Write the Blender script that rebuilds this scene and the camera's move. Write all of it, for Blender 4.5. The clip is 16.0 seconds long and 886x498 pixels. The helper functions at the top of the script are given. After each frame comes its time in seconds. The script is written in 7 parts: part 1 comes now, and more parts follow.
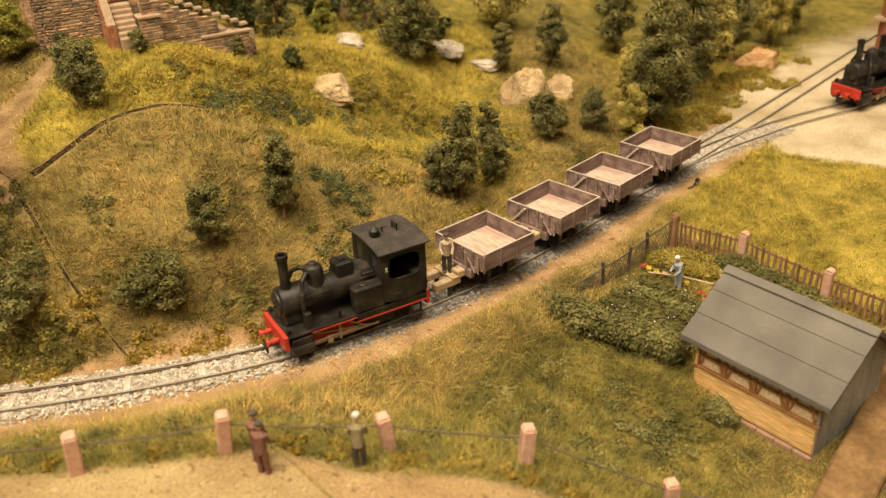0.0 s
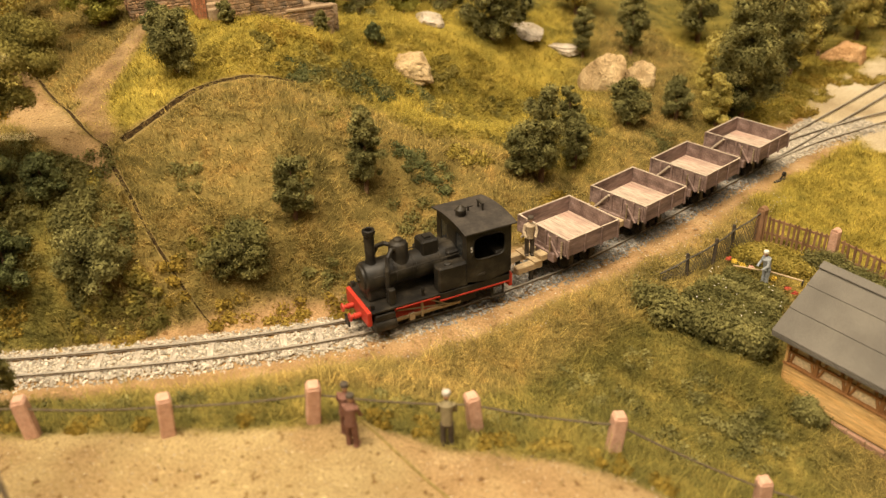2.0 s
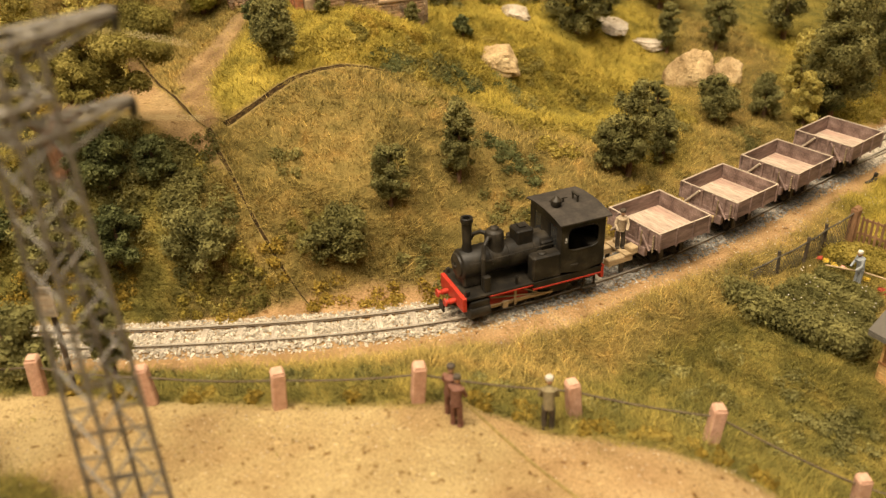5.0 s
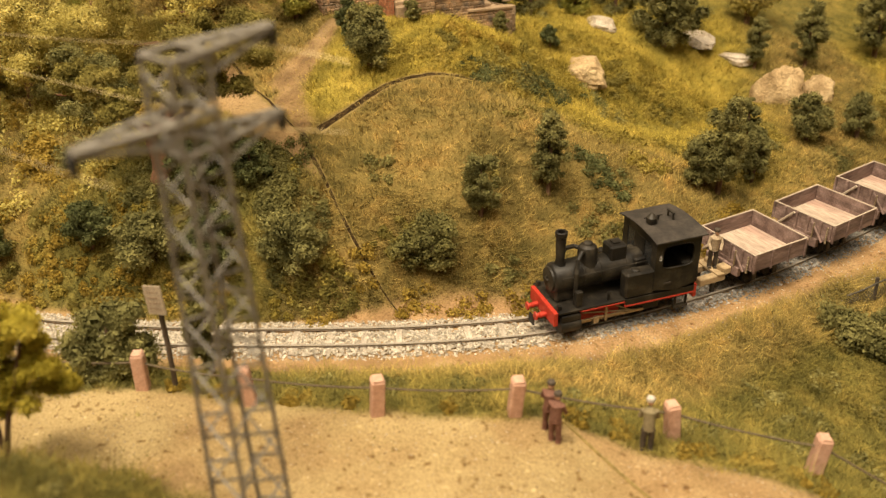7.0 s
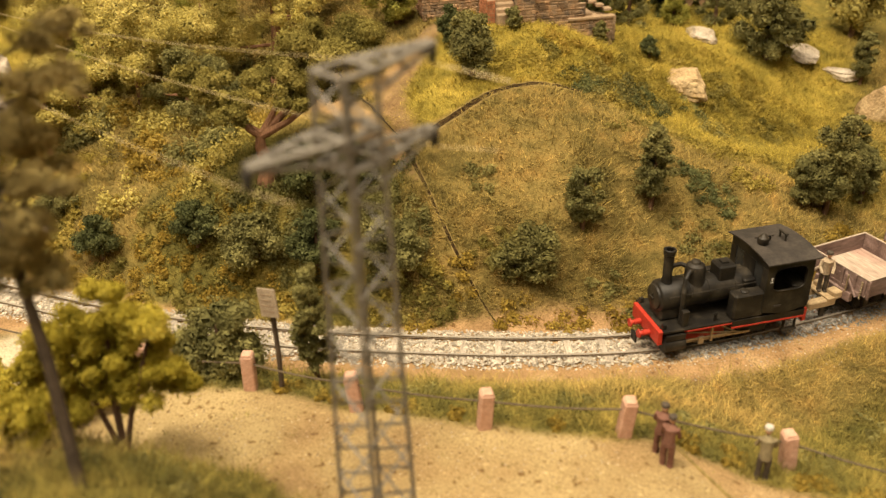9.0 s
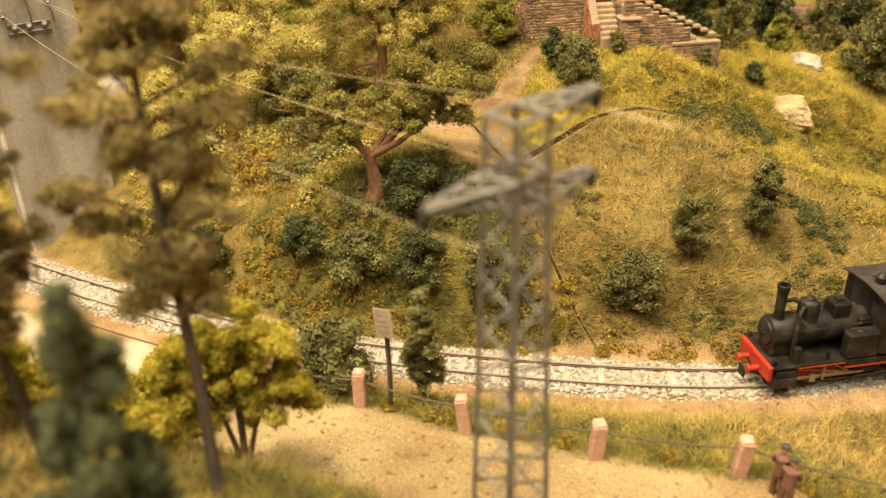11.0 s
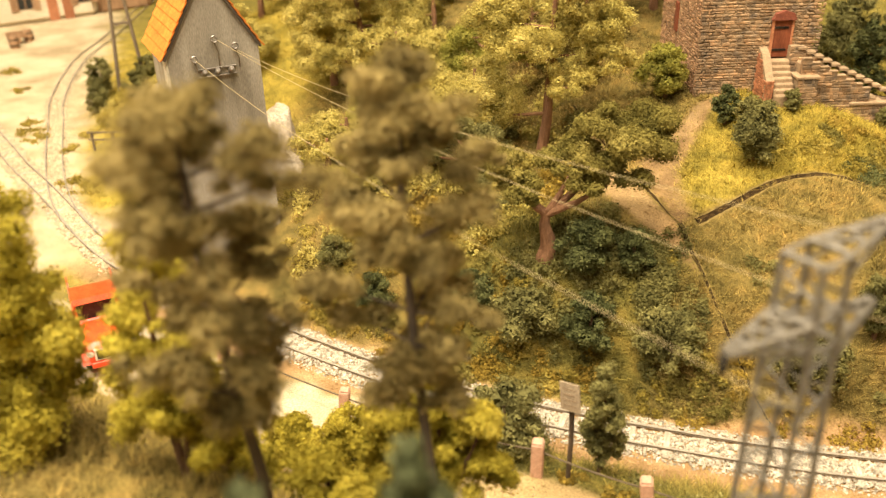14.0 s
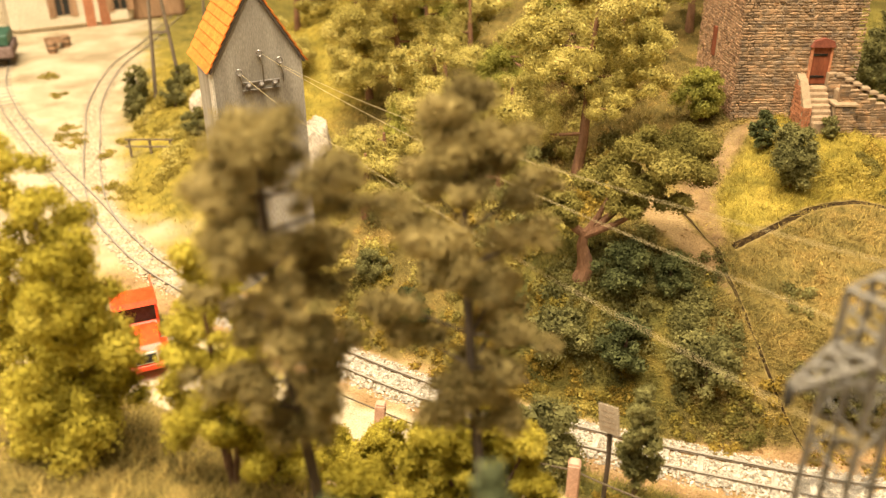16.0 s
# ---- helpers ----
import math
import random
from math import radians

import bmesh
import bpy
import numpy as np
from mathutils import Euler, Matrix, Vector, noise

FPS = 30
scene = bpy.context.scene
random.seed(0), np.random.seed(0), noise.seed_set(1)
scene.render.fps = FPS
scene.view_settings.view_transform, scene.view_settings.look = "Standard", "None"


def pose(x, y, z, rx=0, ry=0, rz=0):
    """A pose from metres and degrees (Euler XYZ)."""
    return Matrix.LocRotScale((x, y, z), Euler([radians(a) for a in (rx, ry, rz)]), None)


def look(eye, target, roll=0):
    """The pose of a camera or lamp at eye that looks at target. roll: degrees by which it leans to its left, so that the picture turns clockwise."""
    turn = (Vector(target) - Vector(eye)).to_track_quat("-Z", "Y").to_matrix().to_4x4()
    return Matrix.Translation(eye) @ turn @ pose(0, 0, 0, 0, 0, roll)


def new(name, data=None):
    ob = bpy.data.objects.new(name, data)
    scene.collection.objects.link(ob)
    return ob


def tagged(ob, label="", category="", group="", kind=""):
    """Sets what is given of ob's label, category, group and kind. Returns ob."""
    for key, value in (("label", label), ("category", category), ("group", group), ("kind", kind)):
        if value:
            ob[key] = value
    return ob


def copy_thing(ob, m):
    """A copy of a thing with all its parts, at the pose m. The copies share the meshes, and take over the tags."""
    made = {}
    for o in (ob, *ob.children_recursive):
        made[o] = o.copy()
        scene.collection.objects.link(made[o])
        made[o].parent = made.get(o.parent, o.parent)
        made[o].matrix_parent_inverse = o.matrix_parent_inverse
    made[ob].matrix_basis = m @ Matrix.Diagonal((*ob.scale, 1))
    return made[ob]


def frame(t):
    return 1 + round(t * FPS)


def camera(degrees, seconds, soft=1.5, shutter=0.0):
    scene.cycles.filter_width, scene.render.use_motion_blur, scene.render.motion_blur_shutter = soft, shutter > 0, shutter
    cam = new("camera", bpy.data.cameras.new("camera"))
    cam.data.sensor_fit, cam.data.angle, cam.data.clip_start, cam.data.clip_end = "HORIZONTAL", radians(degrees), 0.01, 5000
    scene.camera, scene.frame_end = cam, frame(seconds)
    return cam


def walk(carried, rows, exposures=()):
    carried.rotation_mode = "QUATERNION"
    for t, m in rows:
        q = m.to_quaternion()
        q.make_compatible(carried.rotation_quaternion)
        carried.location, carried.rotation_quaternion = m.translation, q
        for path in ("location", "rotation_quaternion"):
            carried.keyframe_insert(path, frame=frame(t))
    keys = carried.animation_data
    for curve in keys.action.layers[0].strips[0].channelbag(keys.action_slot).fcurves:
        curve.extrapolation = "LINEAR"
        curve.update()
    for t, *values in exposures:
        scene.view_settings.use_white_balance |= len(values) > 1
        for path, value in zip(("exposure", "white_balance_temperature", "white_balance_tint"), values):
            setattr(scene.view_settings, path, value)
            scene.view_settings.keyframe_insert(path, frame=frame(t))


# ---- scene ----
import itertools

# a model railway, 1:87, at its true size; z = 0 is the top of the rails
cam = camera(54.4, 16.0, soft=1.3)
cam.data.dof.use_dof = True
cam.data.dof.focus_distance = 0.40
cam.data.dof.aperture_fstop = 14.0
PATH = [
    (0.0, 0.02482, -0.02637, 0.20010, 61.411, 2.204, 0.421),
    (0.5, 0.02281, -0.02569, 0.19865, 61.441, 1.968, 0.900),
    (1.0, 0.01961, -0.02564, 0.19786, 61.268, 1.694, 1.588),
    (1.5, 0.01367, -0.02461, 0.19695, 60.984, 1.345, 2.647),
    (2.0, 0.00897, -0.02517, 0.19658, 60.670, 1.351, 4.411),
    (2.5, 0.00829, -0.02717, 0.19763, 60.497, 1.865, 5.405),
    (3.0, 0.00463, -0.02956, 0.19747, 60.368, 1.804, 6.300),
    (3.5, 0.00221, -0.02968, 0.19755, 60.275, 1.811, 7.005),
    (4.0, -0.00141, -0.03106, 0.19760, 60.196, 1.661, 7.479),
    (6.5, -0.01804, -0.03638, 0.20220, 60.557, 1.359, 10.968),
    (7.0, -0.02393, -0.03614, 0.20239, 60.607, 1.203, 12.377),
    (7.5, -0.02763, -0.03697, 0.20289, 60.555, 1.378, 13.509),
    (8.0, -0.03172, -0.03665, 0.20397, 60.709, 1.421, 14.752),
    (8.5, -0.03624, -0.03634, 0.20387, 60.721, 1.214, 15.717),
    (9.0, -0.04086, -0.03743, 0.20513, 60.822, 1.258, 17.041),
    (11.5, -0.06302, -0.04294, 0.21242, 61.759, 1.343, 23.011),
    (12.0, -0.07015, -0.04279, 0.21365, 61.904, 1.288, 24.283),
    (12.5, -0.07731, -0.04520, 0.21662, 62.072, 1.191, 25.714),
    (13.0, -0.08255, -0.04646, 0.22156, 62.369, 1.359, 27.144),
    (13.5, -0.08817, -0.04636, 0.22589, 62.611, 1.402, 28.106),
    (14.0, -0.09000, -0.04770, 0.22886, 62.720, 1.527, 29.051),
    (14.5, -0.08941, -0.04909, 0.23027, 63.088, 1.463, 29.691),
    (15.0, -0.09136, -0.05137, 0.23173, 63.292, 1.255, 30.045),
    (15.5, -0.09337, -0.05249, 0.23229, 63.403, 0.922, 30.323),
    (16.0, -0.09684, -0.05443, 0.23311, 63.511, 0.552, 30.800),
]
walk(cam, [(t, pose(x, y, z, rx, ry, rz)) for t, x, y, z, rx, ry, rz in PATH], exposures=((0.0, -0.08, 6500, 10), (4.0, -0.07, 6500, 10), (8.0, -0.13, 6500, 10), (9.0, -0.09, 6500, 10), (11.5, 0.28, 6500, 7), (13.0, 0.38, 6500, 8), (16.0, 0.37, 6500, 8.5)))


# ---- light: warm ceiling spots of the exhibition room, and its pale room light ----
world = bpy.data.worlds.new("room_light")
scene.world = world
world.use_nodes = True
world.node_tree.nodes["Background"].inputs[0].default_value = (1.0, 0.83, 0.62, 1)
world.node_tree.nodes["Background"].inputs[1].default_value = 0.32


def ceiling_spot(x, y, watts, size):
    data = bpy.data.lights.new("ceiling_spot", "AREA")
    data.shape, data.size, data.energy, data.color = "DISK", size, watts, (1.0, 0.83, 0.60)
    ob = new("ceiling_spot", data)
    ob.matrix_world = look((x, y, 1.5), (-0.15, 0.35, 0.0))
    return ob


ceiling_spot(-0.75, -0.50, 16, 0.2)
ceiling_spot(-0.30, -0.08, 16, 0.2)
ceiling_spot(0.15, -0.25, 10, 0.2)
hall = bpy.data.lights.new("hall_light", "AREA")
hall.shape, hall.size, hall.energy, hall.color = "SQUARE", 2.6, 105, (1.0, 0.84, 0.62)
new("hall_light", hall).matrix_world = look((-0.3, -0.5, 2.15), (-0.3, -0.49, 0.0))


# ---- small tools ----
class Shape:
    """Collects points and faces of one mesh."""

    def __init__(self):
        self.v, self.f, self.mi, self.m = [], [], [], 0

    def add(self, v, f, m=None):
        n = len(self.v)
        self.v += [tuple(m @ Vector(p)) if m is not None else tuple(p) for p in v]
        self.f += [tuple(i + n for i in face) for face in f]
        self.mi += [self.m] * len(f)
        return self

    def box(self, x0, x1, y0, y1, z0, z1, m=None, bevel=0.12):
        """A box with bevelled edges; bevel is a share of its thinnest side."""
        b = bevel * min(x1 - x0, y1 - y0, z1 - z0)
        lo, hi = (x0, y0, z0), (x1, y1, z1)
        v, ids = [], {}
        for c in [(i, j, k) for i in (0, 1) for j in (0, 1) for k in (0, 1)]:
            for a in range(3):
                p = [hi[n] if c[n] else lo[n] for n in range(3)]
                for n in range(3):
                    if n != a:
                        p[n] += -b if c[n] else b
                ids[c, a] = len(v)
                v.append(p)
        f = []
        for a in range(3):
            o, q = [n for n in range(3) if n != a]
            for s in (0, 1):
                ring = []
                for d, e in ((0, 0), (1, 0), (1, 1), (0, 1)):
                    c = [0, 0, 0]
                    c[a], c[o], c[q] = s, d, e
                    ring.append(ids[tuple(c), a])
                f.append(ring if (s == 1) == (a != 1) else ring[::-1])
            for d in (0, 1):
                for e in (0, 1):
                    c0, c1 = [0, 0, 0], [0, 0, 0]
                    c1[a] = 1
                    for c in (c0, c1):
                        c[o], c[q] = d, e
                    c0, c1 = tuple(c0), tuple(c1)
                    ring = [ids[c0, o], ids[c1, o], ids[c1, q], ids[c0, q]]
                    f.append(ring if (d == e) == (a != 1) else ring[::-1])
        for c in [(i, j, k) for i in (0, 1) for j in (0, 1) for k in (0, 1)]:
            ring = [ids[c, 0], ids[c, 1], ids[c, 2]]
            f.append(ring if sum(c) % 2 else ring[::-1])
        return self.add(v, f, m)

    def tube(self, points, radii, n=8, caps=True):
        """A round bar along points; radii is a number or one for each point."""
        P = [Vector(p) for p in points]
        R = radii if hasattr(radii, "__len__") else [radii] * len(P)
        v, f = [], []
        for i, p in enumerate(P):
            d = (P[min(i + 1, len(P) - 1)] - P[max(i - 1, 0)]).normalized()
            a = d.cross(Vector((0.31, 0.17, 0.93) if abs(d.z) < 0.9 else (1, 0.1, 0))).normalized()
            b = d.cross(a)
            for k in range(n):
                w = 2 * math.pi * k / n
                v.append(p + R[i] * (math.cos(w) * a + math.sin(w) * b))
        for i in range(len(P) - 1):
            for k in range(n):
                f.append((i * n + k, i * n + (k + 1) % n, (i + 1) * n + (k + 1) % n, (i + 1) * n + k))
        if caps:
            f.append(tuple(range(n))[::-1])
            f.append(tuple((len(P) - 1) * n + k for k in range(n)))
        return self.add(v, f)

    def lathe(self, profile, n=16, m=None):
        """Turns (radius, height) pairs round z."""
        v, f = [], []
        for r, z in profile:
            for k in range(n):
                w = 2 * math.pi * k / n
                v.append((r * math.cos(w), r * math.sin(w), z))
        for i in range(len(profile) - 1):
            for k in range(n):
                f.append((i * n + k, i * n + (k + 1) % n, (i + 1) * n + (k + 1) % n, (i + 1) * n + k))
        f.append(tuple(range(n))[::-1])
        f.append(tuple((len(profile) - 1) * n + k for k in range(n)))
        return self.add(v, f, m)

    def prism(self, outline, y0, y1, m=None):
        """An outline in x and z, drawn out along y."""
        n = len(outline)
        v = [(x, y0, z) for x, z in outline] + [(x, y1, z) for x, z in outline]
        f = [tuple(range(n)), tuple(range(n, 2 * n))[::-1]]
        f += [((i + 1) % n, i, i + n, (i + 1) % n + n) for i in range(n)]
        return self.add(v, f, m)

    def blob(self, x, y, z, rx, ry, rz, rng, rough=0.15, n=8, rings=5):
        v = [(x, y, z - rz)]
        for i in range(1, rings):
            h = math.pi * i / rings
            for k in range(n):
                w = 2 * math.pi * k / n + i * 0.4
                q = 1 + rng.uniform(-rough, rough)
                v.append((x + rx * q * math.sin(h) * math.cos(w), y + ry * q * math.sin(h) * math.sin(w), z - rz * q * math.cos(h)))
        v.append((x, y, z + rz))
        f = [(0, 1 + (k + 1) % n, 1 + k) for k in range(n)]
        for i in range(rings - 2):
            for k in range(n):
                a = 1 + i * n
                f.append((a + k, a + (k + 1) % n, a + n + (k + 1) % n, a + n + k))
        a = 1 + (rings - 2) * n
        f += [(a + k, a + (k + 1) % n, a + n) for k in range(n)]
        return self.add(v, f)

    def mesh(self, name, mats, smooth=False):
        me = bpy.data.meshes.new(name)
        me.from_pydata([tuple(p) for p in self.v], [], self.f)
        mats = mats if isinstance(mats, (list, tuple)) else [mats]
        for m in mats:
            me.materials.append(m)
        if len(mats) > 1:
            me.polygons.foreach_set("material_index", self.mi)
        if smooth:
            me.polygons.foreach_set("use_smooth", [True] * len(me.polygons))
            me.set_sharp_from_angle(angle=radians(38))
        me.update()
        return me


def fast_mesh(name, v, f, mat):
    """A mesh from an array of points and an array of faces that all have the same number of corners."""
    me = bpy.data.meshes.new(name)
    n, k = f.shape
    me.vertices.add(len(v))
    me.vertices.foreach_set("co", np.asarray(v, np.float32).ravel())
    me.loops.add(n * k)
    me.loops.foreach_set("vertex_index", np.asarray(f, np.int32).ravel())
    me.polygons.add(n)
    me.polygons.foreach_set("loop_start", np.arange(0, n * k, k, dtype=np.int32))
    me.update(calc_edges=True)
    me.materials.append(mat)
    return me


def thing(name, x, y, z, turn=0, label="", category="", group="", kind="", tilt=0):
    ob = new(name)
    ob.empty_display_size = 0.005
    ob.matrix_basis = pose(x, y, z, tilt, 0, turn)
    return tagged(ob, label, category, group, kind)


def part(name, shape, mats, parent, label="", smooth=False):
    me = shape.mesh(name, mats, smooth) if isinstance(shape, Shape) else shape
    ob = new(name, me)
    ob.parent = parent
    if label:
        tagged(ob, label)
    return ob


def whole(name, shape, mats, label, category, group="", kind="", smooth=False):
    me = shape.mesh(name, mats, smooth) if isinstance(shape, Shape) else shape
    return tagged(new(name, me), label, category, group, kind)


# ---- materials ----
def material(name, cols, scale=300, rough=0.85, bump=0.3, fine=None, metal=0.0, vary=0.0, island=0.0, depth=0.0004, stretch=None, spec=0.3, leafy=0.0):
    """Noise between two or three colours at one scale, a finer grain over it, and relief."""
    m = bpy.data.materials.new(name)
    m.use_nodes = True
    t = m.node_tree
    N, K = t.nodes, t.links.new
    bsdf = N["Principled BSDF"]
    bsdf.inputs["Roughness"].default_value = rough
    bsdf.inputs["Metallic"].default_value = metal
    bsdf.inputs["Specular IOR Level"].default_value = spec
    co = N.new("ShaderNodeTexCoord").outputs["Object"]
    if stretch:
        mp = N.new("ShaderNodeMapping")
        mp.inputs["Scale"].default_value = stretch
        K(co, mp.inputs[0])
        co = mp.outputs[0]
    n1 = N.new("ShaderNodeTexNoise")
    n1.inputs["Scale"].default_value, n1.inputs["Detail"].default_value = scale, 4
    K(co, n1.inputs["Vector"])
    n2 = N.new("ShaderNodeTexNoise")
    n2.inputs["Scale"].default_value, n2.inputs["Detail"].default_value = fine or scale * 5, 3
    K(co, n2.inputs["Vector"])
    ramp = N.new("ShaderNodeValToRGB")
    e = ramp.color_ramp.elements
    e[0].position, e[1].position = 0.32, 0.68
    e[0].color, e[1].color = (*cols[0], 1), (*cols[-1], 1)
    if len(cols) == 3:
        e.new(0.5).color = (*cols[1], 1)
    K(n1.outputs["Fac"], ramp.inputs[0])
    hsv = N.new("ShaderNodeHueSaturation")
    K(ramp.outputs[0], hsv.inputs["Color"])
    grain = N.new("ShaderNodeMapRange")
    grain.inputs[1].default_value, grain.inputs[2].default_value = 0.25, 0.75
    grain.inputs[3].default_value, grain.inputs[4].default_value = 0.72, 1.28
    K(n2.outputs["Fac"], grain.inputs[0])
    value = grain.outputs[0]
    for amount, kind, out in ((vary, "ShaderNodeObjectInfo", "Random"), (island, "ShaderNodeNewGeometry", "Random Per Island")):
        if amount:
            r = N.new("ShaderNodeMapRange")
            r.inputs[3].default_value, r.inputs[4].default_value = 1 - amount, 1 + amount
            K(N.new(kind).outputs[out], r.inputs[0])
            mul = N.new("ShaderNodeMath")
            mul.operation = "MULTIPLY"
            K(value, mul.inputs[0])
            K(r.outputs[0], mul.inputs[1])
            value = mul.outputs[0]
    K(value, hsv.inputs["Value"])
    K(hsv.outputs[0], bsdf.inputs["Base Color"])
    if leafy:
        thin = N.new("ShaderNodeBsdfTranslucent")
        K(hsv.outputs[0], thin.inputs["Color"])
        both = N.new("ShaderNodeMixShader")
        both.inputs[0].default_value = leafy
        K(bsdf.outputs[0], both.inputs[1])
        K(thin.outputs[0], both.inputs[2])
        K(both.outputs[0], N["Material Output"].inputs["Surface"])
    if bump:
        b = N.new("ShaderNodeBump")
        b.inputs["Strength"].default_value, b.inputs["Distance"].default_value = bump, depth
        K(n2.outputs["Fac"], b.inputs["Height"])
        K(b.outputs[0], bsdf.inputs["Normal"])
    return m


ballast_mat = material("grey_ballast", [(0.21, 0.180, 0.135), (0.33, 0.288, 0.22), (0.46, 0.41, 0.33)], 500, island=0.42, bump=0.3)
rail_mat = material("rusty_rail_side", [(0.10, 0.075, 0.05), (0.17, 0.13, 0.09)], 900, rough=0.6, metal=0.2, bump=0.05)
rail_top = material("polished_rail_head", [(0.62, 0.56, 0.46), (0.76, 0.70, 0.60)], 900, rough=0.26, metal=0.6, bump=0.03)
sleeper_mat = material("weathered_sleeper", [(0.27, 0.225, 0.17), (0.42, 0.37, 0.30)], 700, stretch=(1, 0.2, 1), vary=0.2)
black_iron = material("black_loco_paint", [(0.008, 0.007, 0.006), (0.016, 0.0135, 0.010), (0.042, 0.035, 0.025)], 140, fine=1100, rough=0.48, bump=0.15, spec=0.28)
roof_iron = material("dusty_black_roof", [(0.028, 0.024, 0.02), (0.055, 0.046, 0.037)], 160, rough=0.7, bump=0.15)
red_paint = material("red_paint", [(0.34, 0.026, 0.014), (0.44, 0.042, 0.022)], 300, rough=0.5, bump=0.05)
rod_mat = material("brass_rods", [(0.26, 0.20, 0.12), (0.38, 0.31, 0.21)], 600, rough=0.4, metal=0.5, bump=0.1)
wagon_side = material("grey_brown_planks", [(0.13, 0.085, 0.07), (0.20, 0.135, 0.115), (0.27, 0.19, 0.165)], 220, stretch=(0.25, 1, 1), vary=0.18, bump=0.35)
wagon_floor = material("worn_pink_planks", [(0.44, 0.37, 0.285), (0.40, 0.310, 0.24), (0.31, 0.19, 0.15)], 85, fine=900, stretch=(1, 0.22, 1), vary=0.08, bump=0.3)
rim_mat = material("pale_bare_rim", [(0.36, 0.29, 0.22), (0.48, 0.40, 0.31)], 400, bump=0.2)
raw_wood = material("raw_wood_block", [(0.33, 0.24, 0.13), (0.45, 0.34, 0.20)], 500, stretch=(0.3, 1, 1), bump=0.3)
post_mat = material("pinkish_concrete_post", [(0.44, 0.25, 0.17), (0.56, 0.35, 0.25)], 500, bump=0.25)
cable_mat = material("dark_grey_cable", [(0.085, 0.062, 0.036), (0.13, 0.098, 0.06)], 700, rough=0.6)
pylon_mat = material("grey_painted_lattice", [(0.12, 0.108, 0.088), (0.18, 0.163, 0.135)], 500, rough=0.5, bump=0.1)
wire_mat = material("brass_wire", [(0.52, 0.42, 0.22), (0.66, 0.54, 0.30)], 800, rough=0.45, metal=0.4, bump=0)
bark = material("brown_bark", [(0.09, 0.05, 0.03), (0.16, 0.09, 0.055), (0.22, 0.13, 0.08)], 500, stretch=(1, 1, 0.25), bump=0.6)
red_bark = material("reddish_pine_bark", [(0.16, 0.080, 0.042), (0.27, 0.142, 0.078)], 500, stretch=(1, 1, 0.3), bump=0.6)
grey_bark = material("grey_brown_trunk", [(0.06, 0.045, 0.032), (0.11, 0.08, 0.055)], 500, stretch=(1, 1, 0.3), bump=0.5)


def foliage(name, cols, scale=60):
    return material(name, cols, scale, rough=0.9, bump=0, fine=900, island=0.24, spec=0.1, leafy=0.42)


leaf_dark = foliage("dark_green_flock", [(0.15, 0.142, 0.052), (0.245, 0.226, 0.082), (0.37, 0.335, 0.125)])
leaf_blue = foliage("blue_green_flock", [(0.078, 0.088, 0.034), (0.138, 0.148, 0.056), (0.22, 0.225, 0.085)])
leaf_olive = foliage("olive_flock", [(0.39, 0.328, 0.088), (0.54, 0.455, 0.132), (0.68, 0.58, 0.20)])
leaf_yellow = foliage("yellow_green_flock", [(0.33, 0.272, 0.034), (0.48, 0.402, 0.056), (0.65, 0.545, 0.10)])
leaf_bright = foliage("fresh_green_flock", [(0.23, 0.22, 0.045), (0.36, 0.335, 0.07), (0.50, 0.46, 0.11)])
leaf_pine = foliage("grey_olive_needles", [(0.20, 0.155, 0.060), (0.33, 0.258, 0.100), (0.47, 0.37, 0.150)])
leaf_fir = foliage("blue_fir_needles", [(0.07, 0.085, 0.038), (0.115, 0.13, 0.062), (0.18, 0.185, 0.09)])
leaf_oak = foliage("olive_dark_flock", [(0.15, 0.130, 0.034), (0.25, 0.212, 0.056), (0.38, 0.32, 0.095)], 45)
leaf_mat = foliage("grey_green_flock", [(0.135, 0.128, 0.046), (0.21, 0.192, 0.066), (0.30, 0.27, 0.095)])
leaf_straw = foliage("straw_green_flock", [(0.26, 0.205, 0.04), (0.37, 0.295, 0.065), (0.48, 0.385, 0.10)])
leaf_ochre = foliage("ochre_flock", [(0.24, 0.165, 0.028), (0.34, 0.24, 0.046), (0.45, 0.33, 0.075)])

# ---- the lie of the land ----
TRACK = [(.42, .735), (.3376, .6437), (.2128, .5048), (.142, .428), (.0556, .3371), (.0051, .2945), (-.045, .263), (-.092, .2456), (-.146, .2328), (-.2, .2235),
         (-.26, .2185), (-.32, .2210), (-.4, .2290), (-.4717, .2430), (-.5221, .2605), (-.5675, .2805), (-.6100, .2985), (-.6600, .3185), (-.714, .3430), (-.775, .3705), (-.836, .4000), (-.93, .455), (-1.05, .55)]
BRANCH_EAST = [(.142, .428), (.178, .460), (.210, .482), (.2353, .4990), (.27, .5175), (.32, .5445), (.42, .591), (.55, .645)]
BRANCH_WEST = [(-.5221, .2605), (-.5720, .2850), (-.6230, .3200), (-.6741, .3610), (-.7210, .4005), (-.7640, .4360), (-.8159, .4890), (-.8711, .5543), (-.9000, .6010), (-.9190, .6330), (-.9918, .7431), (-1.0525, .8322)]


def curve_through(P, n=16):
    """Catmull-Rom points through P."""
    P = [np.array(p, float) for p in P]
    P = [2 * P[0] - P[1]] + P + [2 * P[-1] - P[-2]]
    out = []
    for i in range(1, len(P) - 2):
        a, b, c, d = P[i - 1:i + 3]
        for k in range(n):
            t = k / n
            out.append(.5 * ((2 * b) + (c - a) * t + (2 * a - 5 * b + 4 * c - d) * t * t + (3 * b - 3 * c + d - a) * t ** 3))
    return np.array(out + [P[-2]])


